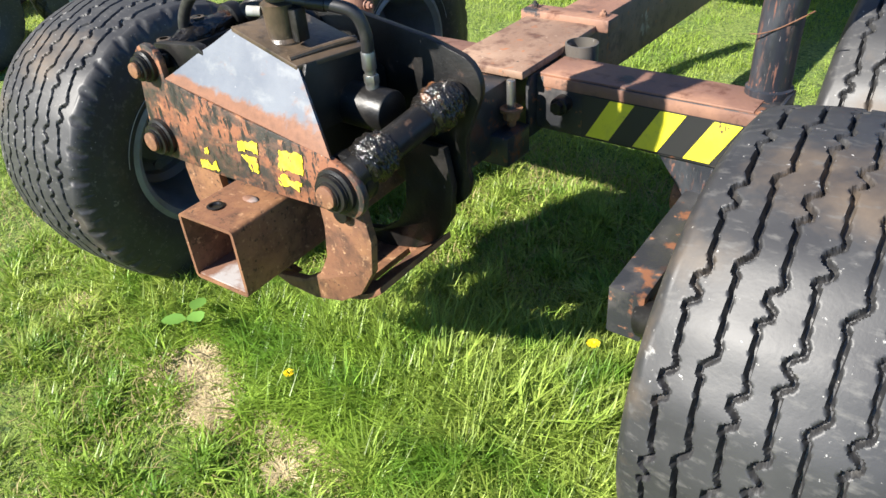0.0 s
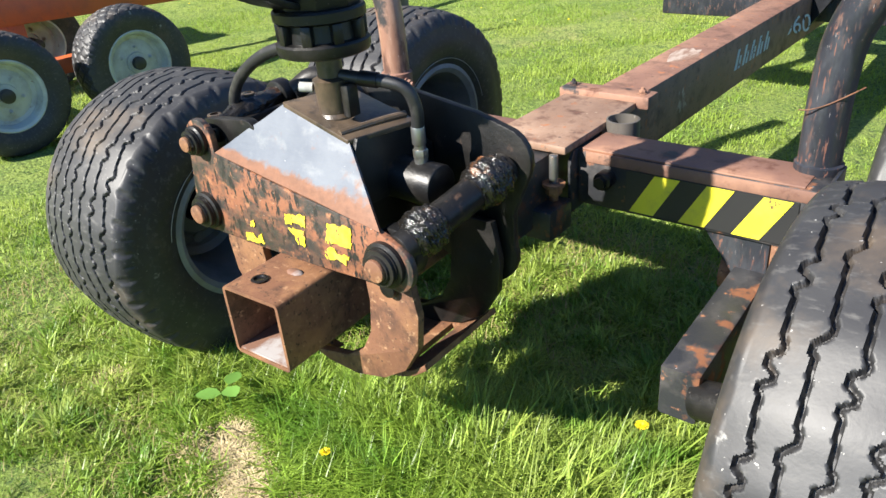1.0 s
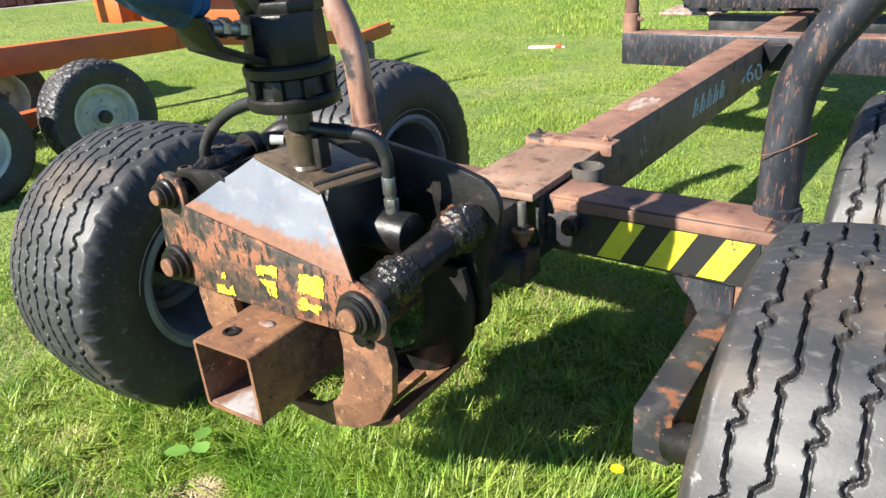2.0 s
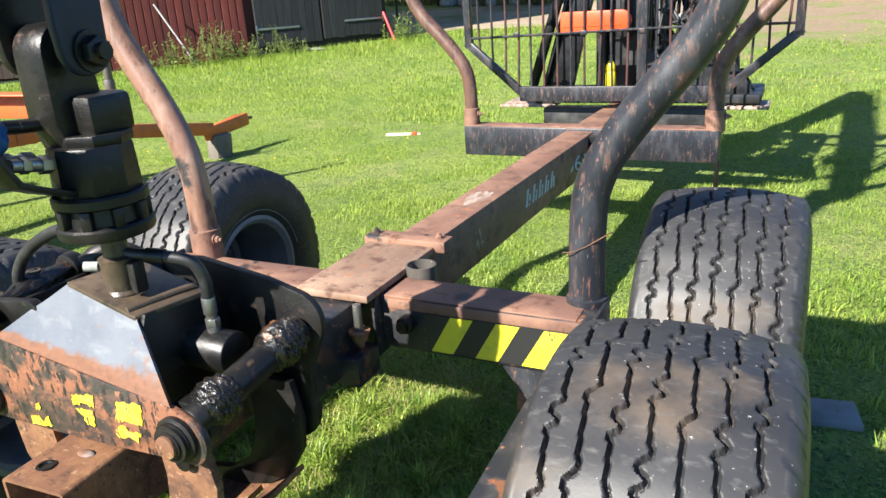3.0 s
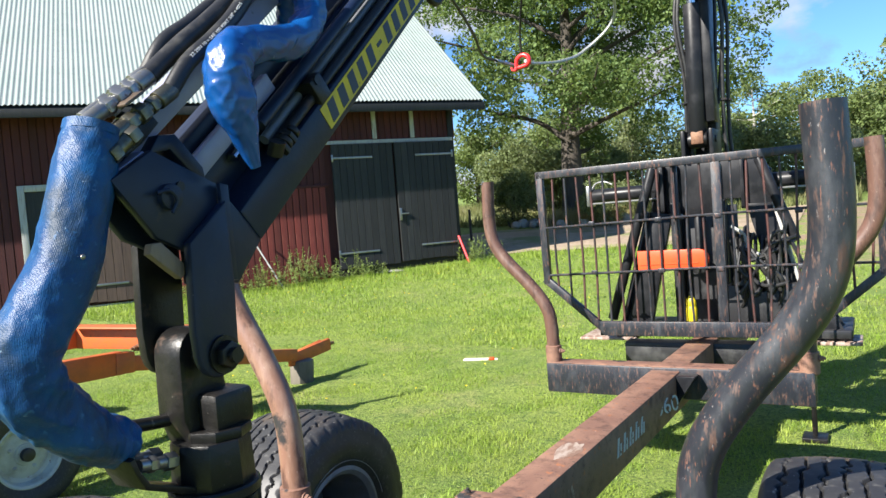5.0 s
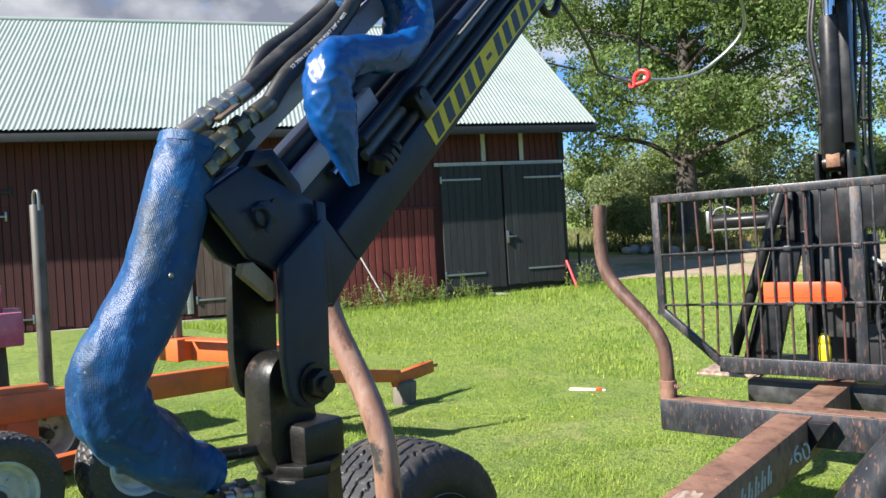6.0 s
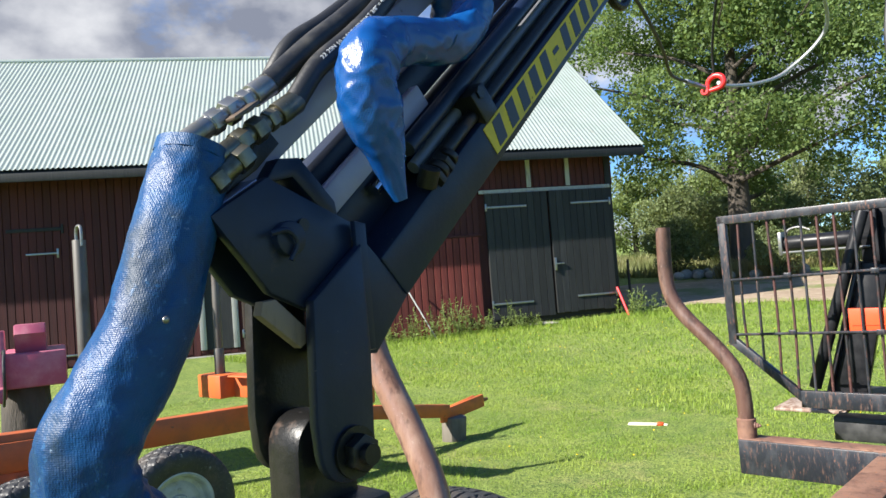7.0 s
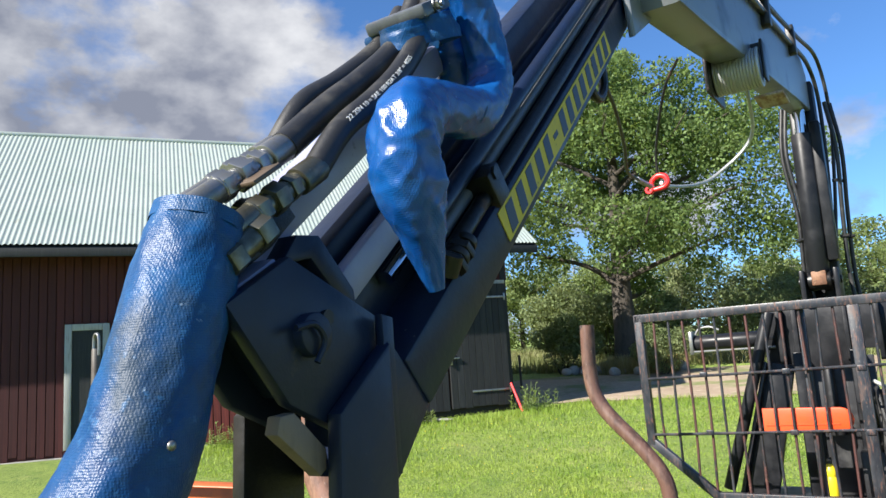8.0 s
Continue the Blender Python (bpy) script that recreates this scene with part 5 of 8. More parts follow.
def claw(y, side, dx=0.0, dz=0.0, thick=0.020):
    """A hooked jaw plate; side 1 is the jaw hinged at the right, -1 its mirror."""
    outer = [(0.215, 0.690), (0.335, 0.690), (0.352, 0.60), (0.342, 0.52), (0.300, 0.45), (0.235, 0.405), (0.150, 0.382), (0.062, 0.385), (0.010, 0.402)]
    inner = [(0.060, 0.412), (0.125, 0.425), (0.180, 0.462), (0.212, 0.520), (0.222, 0.60)]
    poly = [(side * (x - 0.03) + 0.03 + dx, z + dz) for x, z in outer + inner]
    return prism(bmesh.new(), poly, "y", y, y + thick, 0.003)


front_claw = part("claw", claw(1.612, 1, -0.016, 0.0), rust_raw, grapple, "rusty curved claw worn bright at its edge")
# far right claw: black instead of rust, shade put into its colour
part("claw", claw(1.845, 1, 0.02, 0.02), steel_black, grapple)
part("claw", claw(1.640, -1, 0.0, 0.0), rust_raw, grapple)
part("claw", claw(1.872, -1, 0.0, 0.0), rust_raw, grapple)
def strip(bm, line, y0, y1, t=0.014):
    """A plate that follows a line in x and z, between two values of y."""
    return prism(bm, list(line) + [(x + 0.003, z - t) for x, z in reversed(line)], "y", y0, y1, 0.002)


bm = strip(bmesh.new(), [(0.100, 0.400), (0.170, 0.404), (0.225, 0.414)], 1.635, 1.895)
strip(bm, [(0.250, 0.421), (0.285, 0.438), (0.318, 0.464)], 1.635, 1.895)
for y0, y1 in ((1.635, 1.70), (1.845, 1.895)):
    strip(bm, [(0.226, 0.4145), (0.249, 0.4205)], y0, y1)
part("jaw_plate", bm, rust_raw, grapple, "rusty slotted jaw floor plate")
part("claw_bolt", rod(bmesh.new(), (0.275, 1.596, 0.655), (0.275, 1.612, 0.655), 0.019, n=20, bevel=0.003), steel_black, grapple)

# ---- rotator between the link and the grapple ----
rotator = thing("rotator", "greasy black hydraulic rotator hung under the boom link", "rotator")
RX, RY = 0.090, 1.700
bm = lathe(bmesh.new(), [(0.0, 0.945), (0.037, 0.945), (0.037, 0.953), (0.032, 0.960), (0.035, 1.015), (0.037, 1.025), (0.025, 1.030), (0.025, 1.085)], 36, "z", (RX, RY + 0.005, 0))
part("neck", bm, greasy_brown, rotator)
part("neck_web", box(bmesh.new(), (RX + 0.036, RY - 0.01, 0.955), (RX + 0.056, RY + 0.02, 1.020), 0.004), steel_black, rotator)
bm = lathe(bmesh.new(), [(0.0, 1.078), (0.080, 1.078), (0.087, 1.081), (0.090, 1.087), (0.090, 1.101), (0.086, 1.105), (0.073, 1.107), (0.070, 1.138), (0.083, 1.140), (0.088, 1.144), (0.088, 1.160), (0.084, 1.164), (0.0, 1.164)], 56, "z", (RX, RY, 0))
part("flange", bm, steel_black, rotator, "black double flange with ribs")
for k in range(9):
    a = 2 * math.pi * k / 9 + 0.3
    part("rib", box(bmesh.new(), (-0.006, -0.010, 1.104), (0.015, 0.010, 1.141), 0.003, Matrix.Translation((RX, RY, 0)) @ Matrix.Rotation(a, 4, "Z") @ Matrix.Translation((0.072, 0, 0))), steel_black, rotator)
bm = rod(bmesh.new(), (RX, RY, 1.162), (RX, RY, 1.255), 0.080, 0.076, n=8, bevel=0.006)
part("motor_housing", bm, steel_black, rotator, "eight-sided cast motor housing")
bm = rod(bmesh.new(), (RX + 0.01, RY + 0.01, 1.253), (RX + 0.01, RY + 0.01, 1.275), 0.066, n=8, bevel=0.004)
box(bm, (RX - 0.045, RY - 0.030, 1.27), (RX + 0.058, RY + 0.070, 1.345), 0.012)
part("top_block", bm, steel_black, rotator)
for x0, x1 in ((0.020, 0.098),):
    poly = arc(1.690, 1.422, 0.052, 0, 180, 10) + [(1.636, 1.30), (1.655, 1.25), (1.745, 1.25), (1.752, 1.30)]
    part("lug", prism(bmesh.new(), poly, "x", x0, x1, 0.010), steel_black, rotator, "greasy rounded lug")
# hose tray under the sleeve
tray = [(1.500, 1.270), (1.508, 1.247), (1.527, 1.211), (1.594, 1.181), (1.665, 1.156), (1.665, 1.166), (1.600, 1.192), (1.536, 1.220), (1.518, 1.250), (1.510, 1.274)]
part("hose_tray", prism(bmesh.new(), tray, "x", 0.030, 0.118, 0.002), steel_black, rotator)
for x, z in ((0.045, 1.240), (0.090, 1.236)):
    bm = rod(bmesh.new(), (x, 1.535, z + 0.012), (x, 1.60, z), 0.012, n=16)
    rod(bm, (x, 1.588, z + 0.002), (x, 1.612, z - 0.002), 0.017, n=6, bevel=0.002)
    rod(bm, (x, 1.553, z + 0.009), (x, 1.570, z + 0.006), 0.0155, n=6, bevel=0.002)
    part("port_fitting", bm, zinc, rotator, "plated port fitting")
bm = sweep(bmesh.new(), [(0.02, 1.50, 1.30), (0.03, 1.56, 1.305), (0.04, 1.62, 1.30), (0.05, 1.66, 1.30)], 0.013, n=12)
part("stay_rod", bm, steel_black, rotator)


def hose(name, pts, r, owner, label="black rubber hydraulic hose", material=None, n=14, steps=8):
    return part(name, sweep(bmesh.new(), pts, r, n=n, steps=steps), material or hose_rubber, owner, label)


hose("hose", [(0.2445, 1.770, 0.920), (0.248, 1.767, 0.965), (0.236, 1.757, 1.006), (0.200, 1.742, 1.020), (0.155, 1.725, 1.026), (0.112, 1.712, 1.031)], 0.0128, rotator)
bm = rod(bmesh.new(), (0.185, 1.737, 1.0225), (0.150, 1.724, 1.0265), 0.0155, n=14)
part("hose_ferrule", bm, steel_black, rotator)
hose("hose", [(-0.190, 1.70, 0.862), (-0.225, 1.71, 0.876), (-0.246, 1.71, 0.905), (-0.240, 1.71, 0.952), (-0.196, 1.71, 1.003), (-0.12, 1.71, 1.048), (-0.045, 1.71, 1.072), (0.02, 1.71, 1.078)], 0.0130, rotator)
bm = rod(bmesh.new(), (0.062, RY - 0.02, 1.01), (0.040, RY - 0.035, 1.013), 0.010, n=12)
part("grease_cap", bm, trim_grey, rotator)

# ---- crane on its stand behind the gate ----
crane = thing("loader_crane", "dark blue-black timber loader crane on a braced stand", "crane")
C41 = math.radians(41)
BOOM = Matrix(((1, 0, 0, 0), (0, math.cos(C41), -math.sin(C41), 1.80), (0, math.sin(C41), math.cos(C41), 1.70), (0, 0, 0, 1)))


def bpart(name, bm, material, parent, label=""):
    bmesh.ops.transform(bm, matrix=BOOM, verts=bm.verts[:])
    return part(name, bm, material, parent, label)


boom = bpart("outer_boom", box(bmesh.new(), (0.010, -0.02, -0.077), (0.144, 1.62, 0.004), 0.006), boom_paint, crane, "dark box-section outer boom")
bpart("boom_flange", box(bmesh.new(), (0.020, 0.02, 0.0), (0.060, 1.60, 0.072), 0.006), boom_paint, boom)
bpart("inner_tube", box(bmesh.new(), (-0.005, -0.075, 0.085), (0.062, 1.58, 0.150), 0.008), boom_paint, boom)
bpart("flat_bar", box(bmesh.new(), (0.015, -0.10, 0.205), (0.085, 0.62, 0.250), 0.006), bar_paint, boom, "violet-grey flat bar")
bpart("side_bar", box(bmesh.new(), (0.075, -0.06, 0.086), (0.098, 0.30, 0.128), 0.004), bar_paint, boom)
for x, b_, r, mt in ((0.128, 0.020, 0.0135, steel_black), (0.100, 0.034, 0.012, boom_grey), (0.112, 0.072, 0.016, boom_paint)):
    bpart("boom_pipe", rod(bmesh.new(), (x, 0.18, b_), (x, 1.60, b_), r, n=18), mt, boom, "long steel hydraulic pipe along the boom")
bpart("piston_rod", rod(bmesh.new(), (0.075, 0.1, 0.052), (0.075, 1.6, 0.052), 0.012, n=18), chrome, boom, "bright piston rod")
bm = box(bmesh.new(), (0.070, 0.345, -0.004), (0.152, 0.395, 0.060), 0.006)
rod(bm, (0.150, 0.37, 0.05), (0.156, 0.37, 0.05), 0.012, n=6)
bpart("pipe_clamp", bm, steel_black, boom)
bm = bmesh.new()
for s_, r in ((0.165, 0.026), (0.185, 0.021), (0.20, 0.024), (0.222, 0.019)):
    rod(bm, (0.135, s_, 0.012), (0.135, s_ + 0.013, 0.014), r, n=6 if r > 0.023 else 18, bevel=0.002)
rod(bm, (0.135, 0.15, 0.012), (0.150, 0.165, 0.035), 0.018, n=16)
bpart("union", bm, steel_black, boom, "greasy pipe union")
band = bpart("yellow_band", box(bmesh.new(), (0.1445, 0.335, -0.062), (0.1462, 1.16, -0.006), 0.0), letter_yellow, boom, "faded yellow band with a worn maker's mark")
for k in range(14):
    s0 = 0.352 + 0.0575 * k
    if k == 5:
        bm = prism(bmesh.new(), [(s0 + 0.008, -0.038), (s0 + 0.036, -0.038), (s0 + 0.036, -0.028), (s0 + 0.008, -0.028)], "x", 0.1463, 0.1470, 0.0)
    else:
        bm = prism(bmesh.new(), [(s0, -0.057), (s0 + 0.033, -0.057), (s0 + 0.046, -0.011), (s0 + 0.013, -0.011)], "x", 0.1463, 0.1470, 0.0)
    bpart("mark_stroke", bm, black_ink, band)

# boom end: bracket, knee and the two link plates
bracket = [(1.500, 1.752), (1.588, 1.806), (1.730, 1.746), (1.730, 1.70), (1.660, 1.615), (1.582, 1.650)]
for x0, x1 in ((0.036, 0.054), (0.122, 0.142)):
    part("end_bracket", prism(bmesh.new(), bracket, "x", x0, x1, 0.004), boom_paint, crane, "dark end bracket with a hinge pin")
part("bracket_web", prism(bmesh.new(), [(1.552, 1.742), (1.564, 1.749), (1.640, 1.662), (1.626, 1.656)], "x", 0.055, 0.121, 0.002), boom_paint, crane)
part("bracket_top", prism(bmesh.new(), [(1.505, 1.756), (1.585, 1.806), (1.60, 1.796), (1.515, 1.744)], "x", 0.055, 0.121, 0.002), bar_paint, crane, "rubbed violet-grey top plate")
knee = [(1.732, 1.742), (1.843, 1.634), (1.766, 1.547), (1.735, 1.552), (1.732, 1.66)]
part("knee", prism(bmesh.new(), knee, "x", 0.012, 0.140, 0.005), boom_paint, crane, "dark welded boom knee")
part("knee_rib", prism(bmesh.new(), [(1.722, 1.746), (1.744, 1.742), (1.748, 1.556), (1.728, 1.556)], "x", 0.146, 0.158, 0.003), boom_paint, crane)
bm = rod(bmesh.new(), (-0.03, 1.612, 1.722), (0.156, 1.612, 1.722), 0.024, n=24, bevel=0.003)
sweep(bm, [(0.160, 1.575, 1.728), (0.163, 1.600, 1.732), (0.163, 1.615, 1.715), (0.160, 1.605, 1.692)], 0.004, n=8)
part("hinge_pin", bm, boom_paint, crane)
part("plug", rod(bmesh.new(), (0.14, 1.640, 1.741), (0.147, 1.640, 1.741), 0.009, n=14), steel_black, crane)
link = [(1.634, 1.636), (1.728, 1.712), (1.733, 1.56), (1.728, 1.444)] + arc(1.680, 1.428, 0.049, -10, -170, 8) + [(1.627, 1.47)]
for x0, x1 in ((-0.008, 0.014), (0.142, 0.164)):
    part("link_plate", prism(bmesh.new(), link, "x", x0, x1, 0.005), boom_paint if x0 > 0.1 else steel_black, crane, "heavy dark link plate")
bm = rod(bmesh.new(), (-0.04, 1.686, 1.421), (0.168, 1.686, 1.421), 0.022, n=20)
nut(bm, (0.164, 1.686, 1.421), 0.027, 0.026, "x", 1)
part("link_bolt", bm, steel_black, crane, "large greasy hexagon nut")
bm = prism(bmesh.new(), [(1.566, 1.622), (1.571, 1.640), (1.592, 1.642), (1.638, 1.600), (1.638, 1.578), (1.628, 1.572)], "x", 0.118, 0.138, 0.003)
part("wooden_wedge", bm, wood_block, crane, "grey wooden wedge jammed in the link")
bm = prism(bmesh.new(), [(1.600, 1.800), (1.628, 1.838), (1.665, 1.842), (1.725, 1.780), (1.730, 1.750), (1.70, 1.765), (1.650, 1.812), (1.625, 1.806)], "x", 0.060, 0.115, 0.004)
part("guard_strap", bm, boom_paint, crane)
bm = prism(bmesh.new(), [(1.540, 1.780), (1.600, 1.822), (1.640, 1.862), (1.612, 1.890), (1.600, 1.875), (1.585, 1.838)], "x", 0.030, 0.104, 0.003)
part("manifold_bracket", bm, steel_black, crane, "oily hose bracket")

# hose couplings and hoses over the boom
hoses = []
for x, dy, dz in ((0.045, 0.028, 0.014), (0.088, 0.0, 0.0), (0.118, 0.020, -0.030)):
    ax = Vector((0, 0.82, 0.57))
    p0 = Vector((x, 1.498 + dy, 1.852 + dz))
    bm = bmesh.new()
    for s0, s1, r, n in ((0.0, 0.050, 0.0145, 20), (0.048, 0.052, 0.0155, 20), (0.050, 0.070, 0.0170, 6), (0.070, 0.080, 0.0120, 16), (0.080, 0.102, 0.0185, 6), (0.102, 0.112, 0.0125, 16), (0.112, 0.128, 0.0160, 6), (0.128, 0.134, 0.0135, 16), (0.134, 0.178, 0.0172, 20)):
        rod(bm, p0 + ax * s0, p0 + ax * s1, r, n=n, bevel=0.0016)
    part("hose_coupling", bm, zinc if x < 0.1 else brass, crane, "plated screw coupling")
    hoses.append(p0 + ax * 0.172)
for x, y, z, L in ((0.128, 1.510, 1.792, 0.075), (0.062, 1.560, 1.835, 0.06)):
    d, p0 = Vector((0, 0.78, 0.62)), Vector((x, y, z))
    bm = rod(bmesh.new(), p0, p0 + d * 0.022, 0.019, n=6, bevel=0.002)
    rod(bm, p0 + d * 0.020, p0 + d * L * 0.7, 0.0145, n=18)
    rod(bm, p0 + d * L * 0.66, p0 + d * L, 0.0185, n=6, bevel=0.002)
    part("adapter", bm, brass, crane, "oily plated adapter")
part("coupling_plate", box(bmesh.new(), (0.022, -0.003, -0.026), (0.128, 0.003, 0.024), 0.002, Matrix.Translation((0, 1.575, 1.898)) @ Matrix.Rotation(radians(-55), 4, "X")), greasy_brown, crane, "oily brown coupling plate")
hose_label = "black rubber hydraulic hose with small white print"
h0, h1, h2 = hoses
hose("hose", [h0, (0.055, 1.708, 2.030), (0.055, 1.780, 2.082), (0.055, 1.852, 2.140), (0.057, 1.905, 2.193), (0.060, 1.940, 2.245)], 0.0155, crane, hose_label)
hose("hose", [h1, (0.090, 1.718, 2.020), (0.090, 1.792, 2.078), (0.092, 1.862, 2.140), (0.092, 1.905, 2.195), (0.092, 1.935, 2.250)], 0.0185, crane, hose_label)
hp = [h2, Vector((0.126, 1.700, 1.977)), Vector((0.128, 1.766, 2.032)), Vector((0.128, 1.827, 2.088)), Vector((0.127, 1.876, 2.146)), Vector((0.125, 1.912, 2.200)), Vector((0.123, 1.935, 2.250))]
hose3 = hose("hose", hp, 0.0165, crane, hose_label)
me = writing('22 2SN 10 = SAE 100 R2AT 3/8" = 4055', 0.0090, 0.0002)
me.materials.append(white_ink)
line_pts = curve_points(hp, 16)
cum = [0.0]
for p, q in zip(line_pts, line_pts[1:]):
    cum.append(cum[-1] + (q - p).length)
for v in me.vertices:
    s = 0.172 + v.co.x * 1.30
    k = max(1, min(len(cum) - 1, next((i for i, c_ in enumerate(cum) if c_ > s), len(cum) - 1)))
    f = (s - cum[k - 1]) / max(cum[k] - cum[k - 1], 1e-6)
    base, d = line_pts[k - 1].lerp(line_pts[k], f), (line_pts[k] - line_pts[k - 1]).normalized()
    out = Vector((0.86, -0.45, 0.25))
    out = (out - d * out.dot(d)).normalized()
    up_ = d.cross(out) * -1
    ang = v.co.y / 0.0165
    v.co = base + (out * math.cos(ang) + up_ * math.sin(ang)) * (0.0169 + v.co.z)
ob = new("hose_print", me)
ob.parent = hose3
tagged(ob, "small white printed line on the hose")
CL = Matrix.Translation((0.09, 1.905, 2.215)) @ Matrix.Rotation(radians(32), 4, "X")
bm = box(bmesh.new(), (0.042, -0.044, -0.010), (0.152, 0.044, 0.011), 0.005)
bmesh.ops.transform(bm, matrix=CL @ Matrix.Translation((-0.09, 0, 0)), verts=bm.verts[:])
part("hose_clamp", bm, boom_grey, crane, "steel hose clamp with a bolt")
bm = nut(bmesh.new(), (0.152, -0.005, 0.001), 0.008, 0.009, "x", 1)
bmesh.ops.transform(bm, matrix=CL @ Matrix.Translation((-0.09, 0, 0)), verts=bm.verts[:])
part("clamp_bolt", bm, zinc, crane)
bm = sweep(bmesh.new(), [(0.0, 0.0, -0.012), (0.0, -0.002, -0.028), (0.0, -0.006, -0.052)], lambda s: 0.052 + 0.005 * s, n=48, steps=6, caps=False, wobble=lambda s, a: (1.15 * abs(math.cos(a)) + 0.85 * abs(math.sin(a))) * (1 + 0.06 * noise.noise((s * 3, math.cos(a) * 4, math.sin(a) * 4))))
bmesh.ops.transform(bm, matrix=CL, verts=bm.verts[:])
part("clamp_cloth", bm, blue_vinyl, crane, "blue fabric wrapped in the clamp")


def fold(seed, amount, rings):
    """Soft dents and sharp slanting creases of stiff coated cloth."""
    def f(s, a):
        c, d = math.cos(a), math.sin(a)
        q = noise.noise((seed + s * rings, c * 1.1, d * 1.1))
        c1 = 1 - 3.0 * abs(noise.noise((seed * 2 + s * rings * 1.9, math.cos(a + s * 5) * 1.3, math.sin(a + s * 5) * 1.3)))
        c2 = 1 - 3.2 * abs(noise.noise((seed * 3 + s * rings * 4.5, math.cos(a - s * 7) * 1.7, math.sin(a - s * 7) * 1.7)))
        fine = noise.noise((seed + s * rings * 9, c * 5, d * 5))
        return 1 + amount * (0.9 * q + 0.55 * max(c1, -0.4) + 0.30 * max(c2, -0.3) + 0.09 * fine)
    return f


fold_a = fold(3.1, 0.080, 5.0)
sleeve_a = thing("hose_sleeve", "scuffed blue coated fabric sleeve sagging round the rotator hoses", "hose sleeve", group="blue hose sleeves")
bm = sweep(bmesh.new(), [(0.088, 1.515, 1.842), (0.092, 1.495, 1.79), (0.098, 1.462, 1.70), (0.100, 1.433, 1.62), (0.092, 1.395, 1.55), (0.082, 1.363, 1.49), (0.072, 1.368, 1.43), (0.066, 1.410, 1.375), (0.062, 1.462, 1.325), (0.060, 1.505, 1.302), (0.058, 1.535, 1.288)], lambda s: 0.047 + 0.006 * math.sin(math.pi * min(1, s * 1.25)) - 0.024 * max(0, s - 0.75), n=56, steps=14, caps=False, wobble=lambda s, a: 1 + (fold_a(s, a) - 1) * (0.85 + 1.5 * max(0.0, min(1.0, (s - 0.42) / 0.18))))
part("fabric", bm, blue_vinyl, sleeve_a, smooth=70)
part("hem", sweep(bmesh.new(), [(0.0878, 1.5165, 1.8455), (0.0882, 1.5135, 1.838), (0.0888, 1.5105, 1.830)], 0.0478, n=56, steps=4, caps=False, wobble=lambda s, a: (1 + 0.85 * (fold_a(0.0, a) - 1)) * 1.003), blue_vinyl, sleeve_a, "turned blue hem", smooth=70)
part("rivet", ball(bmesh.new(), (0.1605, 1.425, 1.63), 0.0045, (0.6, 1, 1)), zinc, sleeve_a)
sleeve_b = thing("hose_sleeve", "glossy blue coated fabric sleeve folded over the boom hoses", "hose sleeve", group="blue hose sleeves")
bm = sweep(bmesh.new(), [(0.203, 1.776, 1.772), (0.205, 1.751, 1.834), (0.206, 1.731, 1.885), (0.206, 1.724, 1.935), (0.203, 1.736, 1.980), (0.196, 1.790, 2.010), (0.188, 1.88, 2.030), (0.178, 1.96, 2.055), (0.170, 2.01, 2.10), (0.166, 2.03, 2.15), (0.163, 2.015, 2.21), (0.16, 1.985, 2.27)], lambda s: (0.010 + 0.034 * min(1, s / 0.20)) * (1 - 0.22 * min(1, max(0, (s - 0.34) / 0.15))), n=64, steps=16, wobble=fold(8.3, 0.135, 5.5))
part("fabric", bm, blue_gloss, sleeve_b, smooth=70)
part("tie", sweep(bmesh.new(), [(0.140, 1.905, 2.062), (0.155, 1.888, 2.028), (0.192, 1.885, 2.010), (0.214, 1.905, 2.025), (0.212, 1.925, 2.058)], 0.004, n=8, steps=6), blue_vinyl, sleeve_b, "thin fabric tie")
sleeve_c = thing("hose_sleeve", "blue coated fabric sleeve behind the boom hoses", "hose sleeve", group="blue hose sleeves")
bm = sweep(bmesh.new(), [(0.08, 2.06, 2.115), (0.09, 2.055, 2.17), (0.09, 2.03, 2.22), (0.09, 1.99, 2.28)], 0.033, n=36, steps=10, wobble=fold(12.0, 0.14, 3.0))
part("fabric", bm, blue_gloss, sleeve_c, smooth=70)

# main boom, mast and stand
def beam_leg(p, q, w, d):
    """A slanting flat bar with its width across and its depth along y."""
    p, q = Vector(p), Vector(q)
    u = (q - p).normalized()
    n = Vector((u.z, 0, -u.x)) * w / 2
    return prism(bmesh.new(), [((p + n).x, (p + n).z), ((q + n).x, (q + n).z), ((q - n).x, (q - n).z), ((p - n).x, (p - n).z)], "y", p.y - d / 2, p.y + d / 2, 0.003)


MX = 0.20
mb = [(6.30, 3.17), (5.60, 3.06), (3.45, 2.68), (2.95, 2.60), (2.90, 2.74), (3.10, 2.90), (4.30, 3.18), (6.05, 3.50), (6.32, 3.42)]
main = part("main_boom", prism(bmesh.new(), mb, "x", MX - 0.055, MX + 0.075, 0.012), boom_grey, crane, "worn grey-black main boom")
part("boom_pipe", sweep(bmesh.new(), [(MX + 0.085, 3.2, 2.92), (MX + 0.09, 4.3, 3.12), (MX + 0.09, 5.4, 3.33), (MX + 0.10, 6.2, 3.46), (MX + 0.12, 6.42, 3.30), (MX + 0.12, 6.40, 2.9), (MX + 0.10, 6.36, 2.4)], 0.013, n=10, steps=6), hose_rubber, crane)
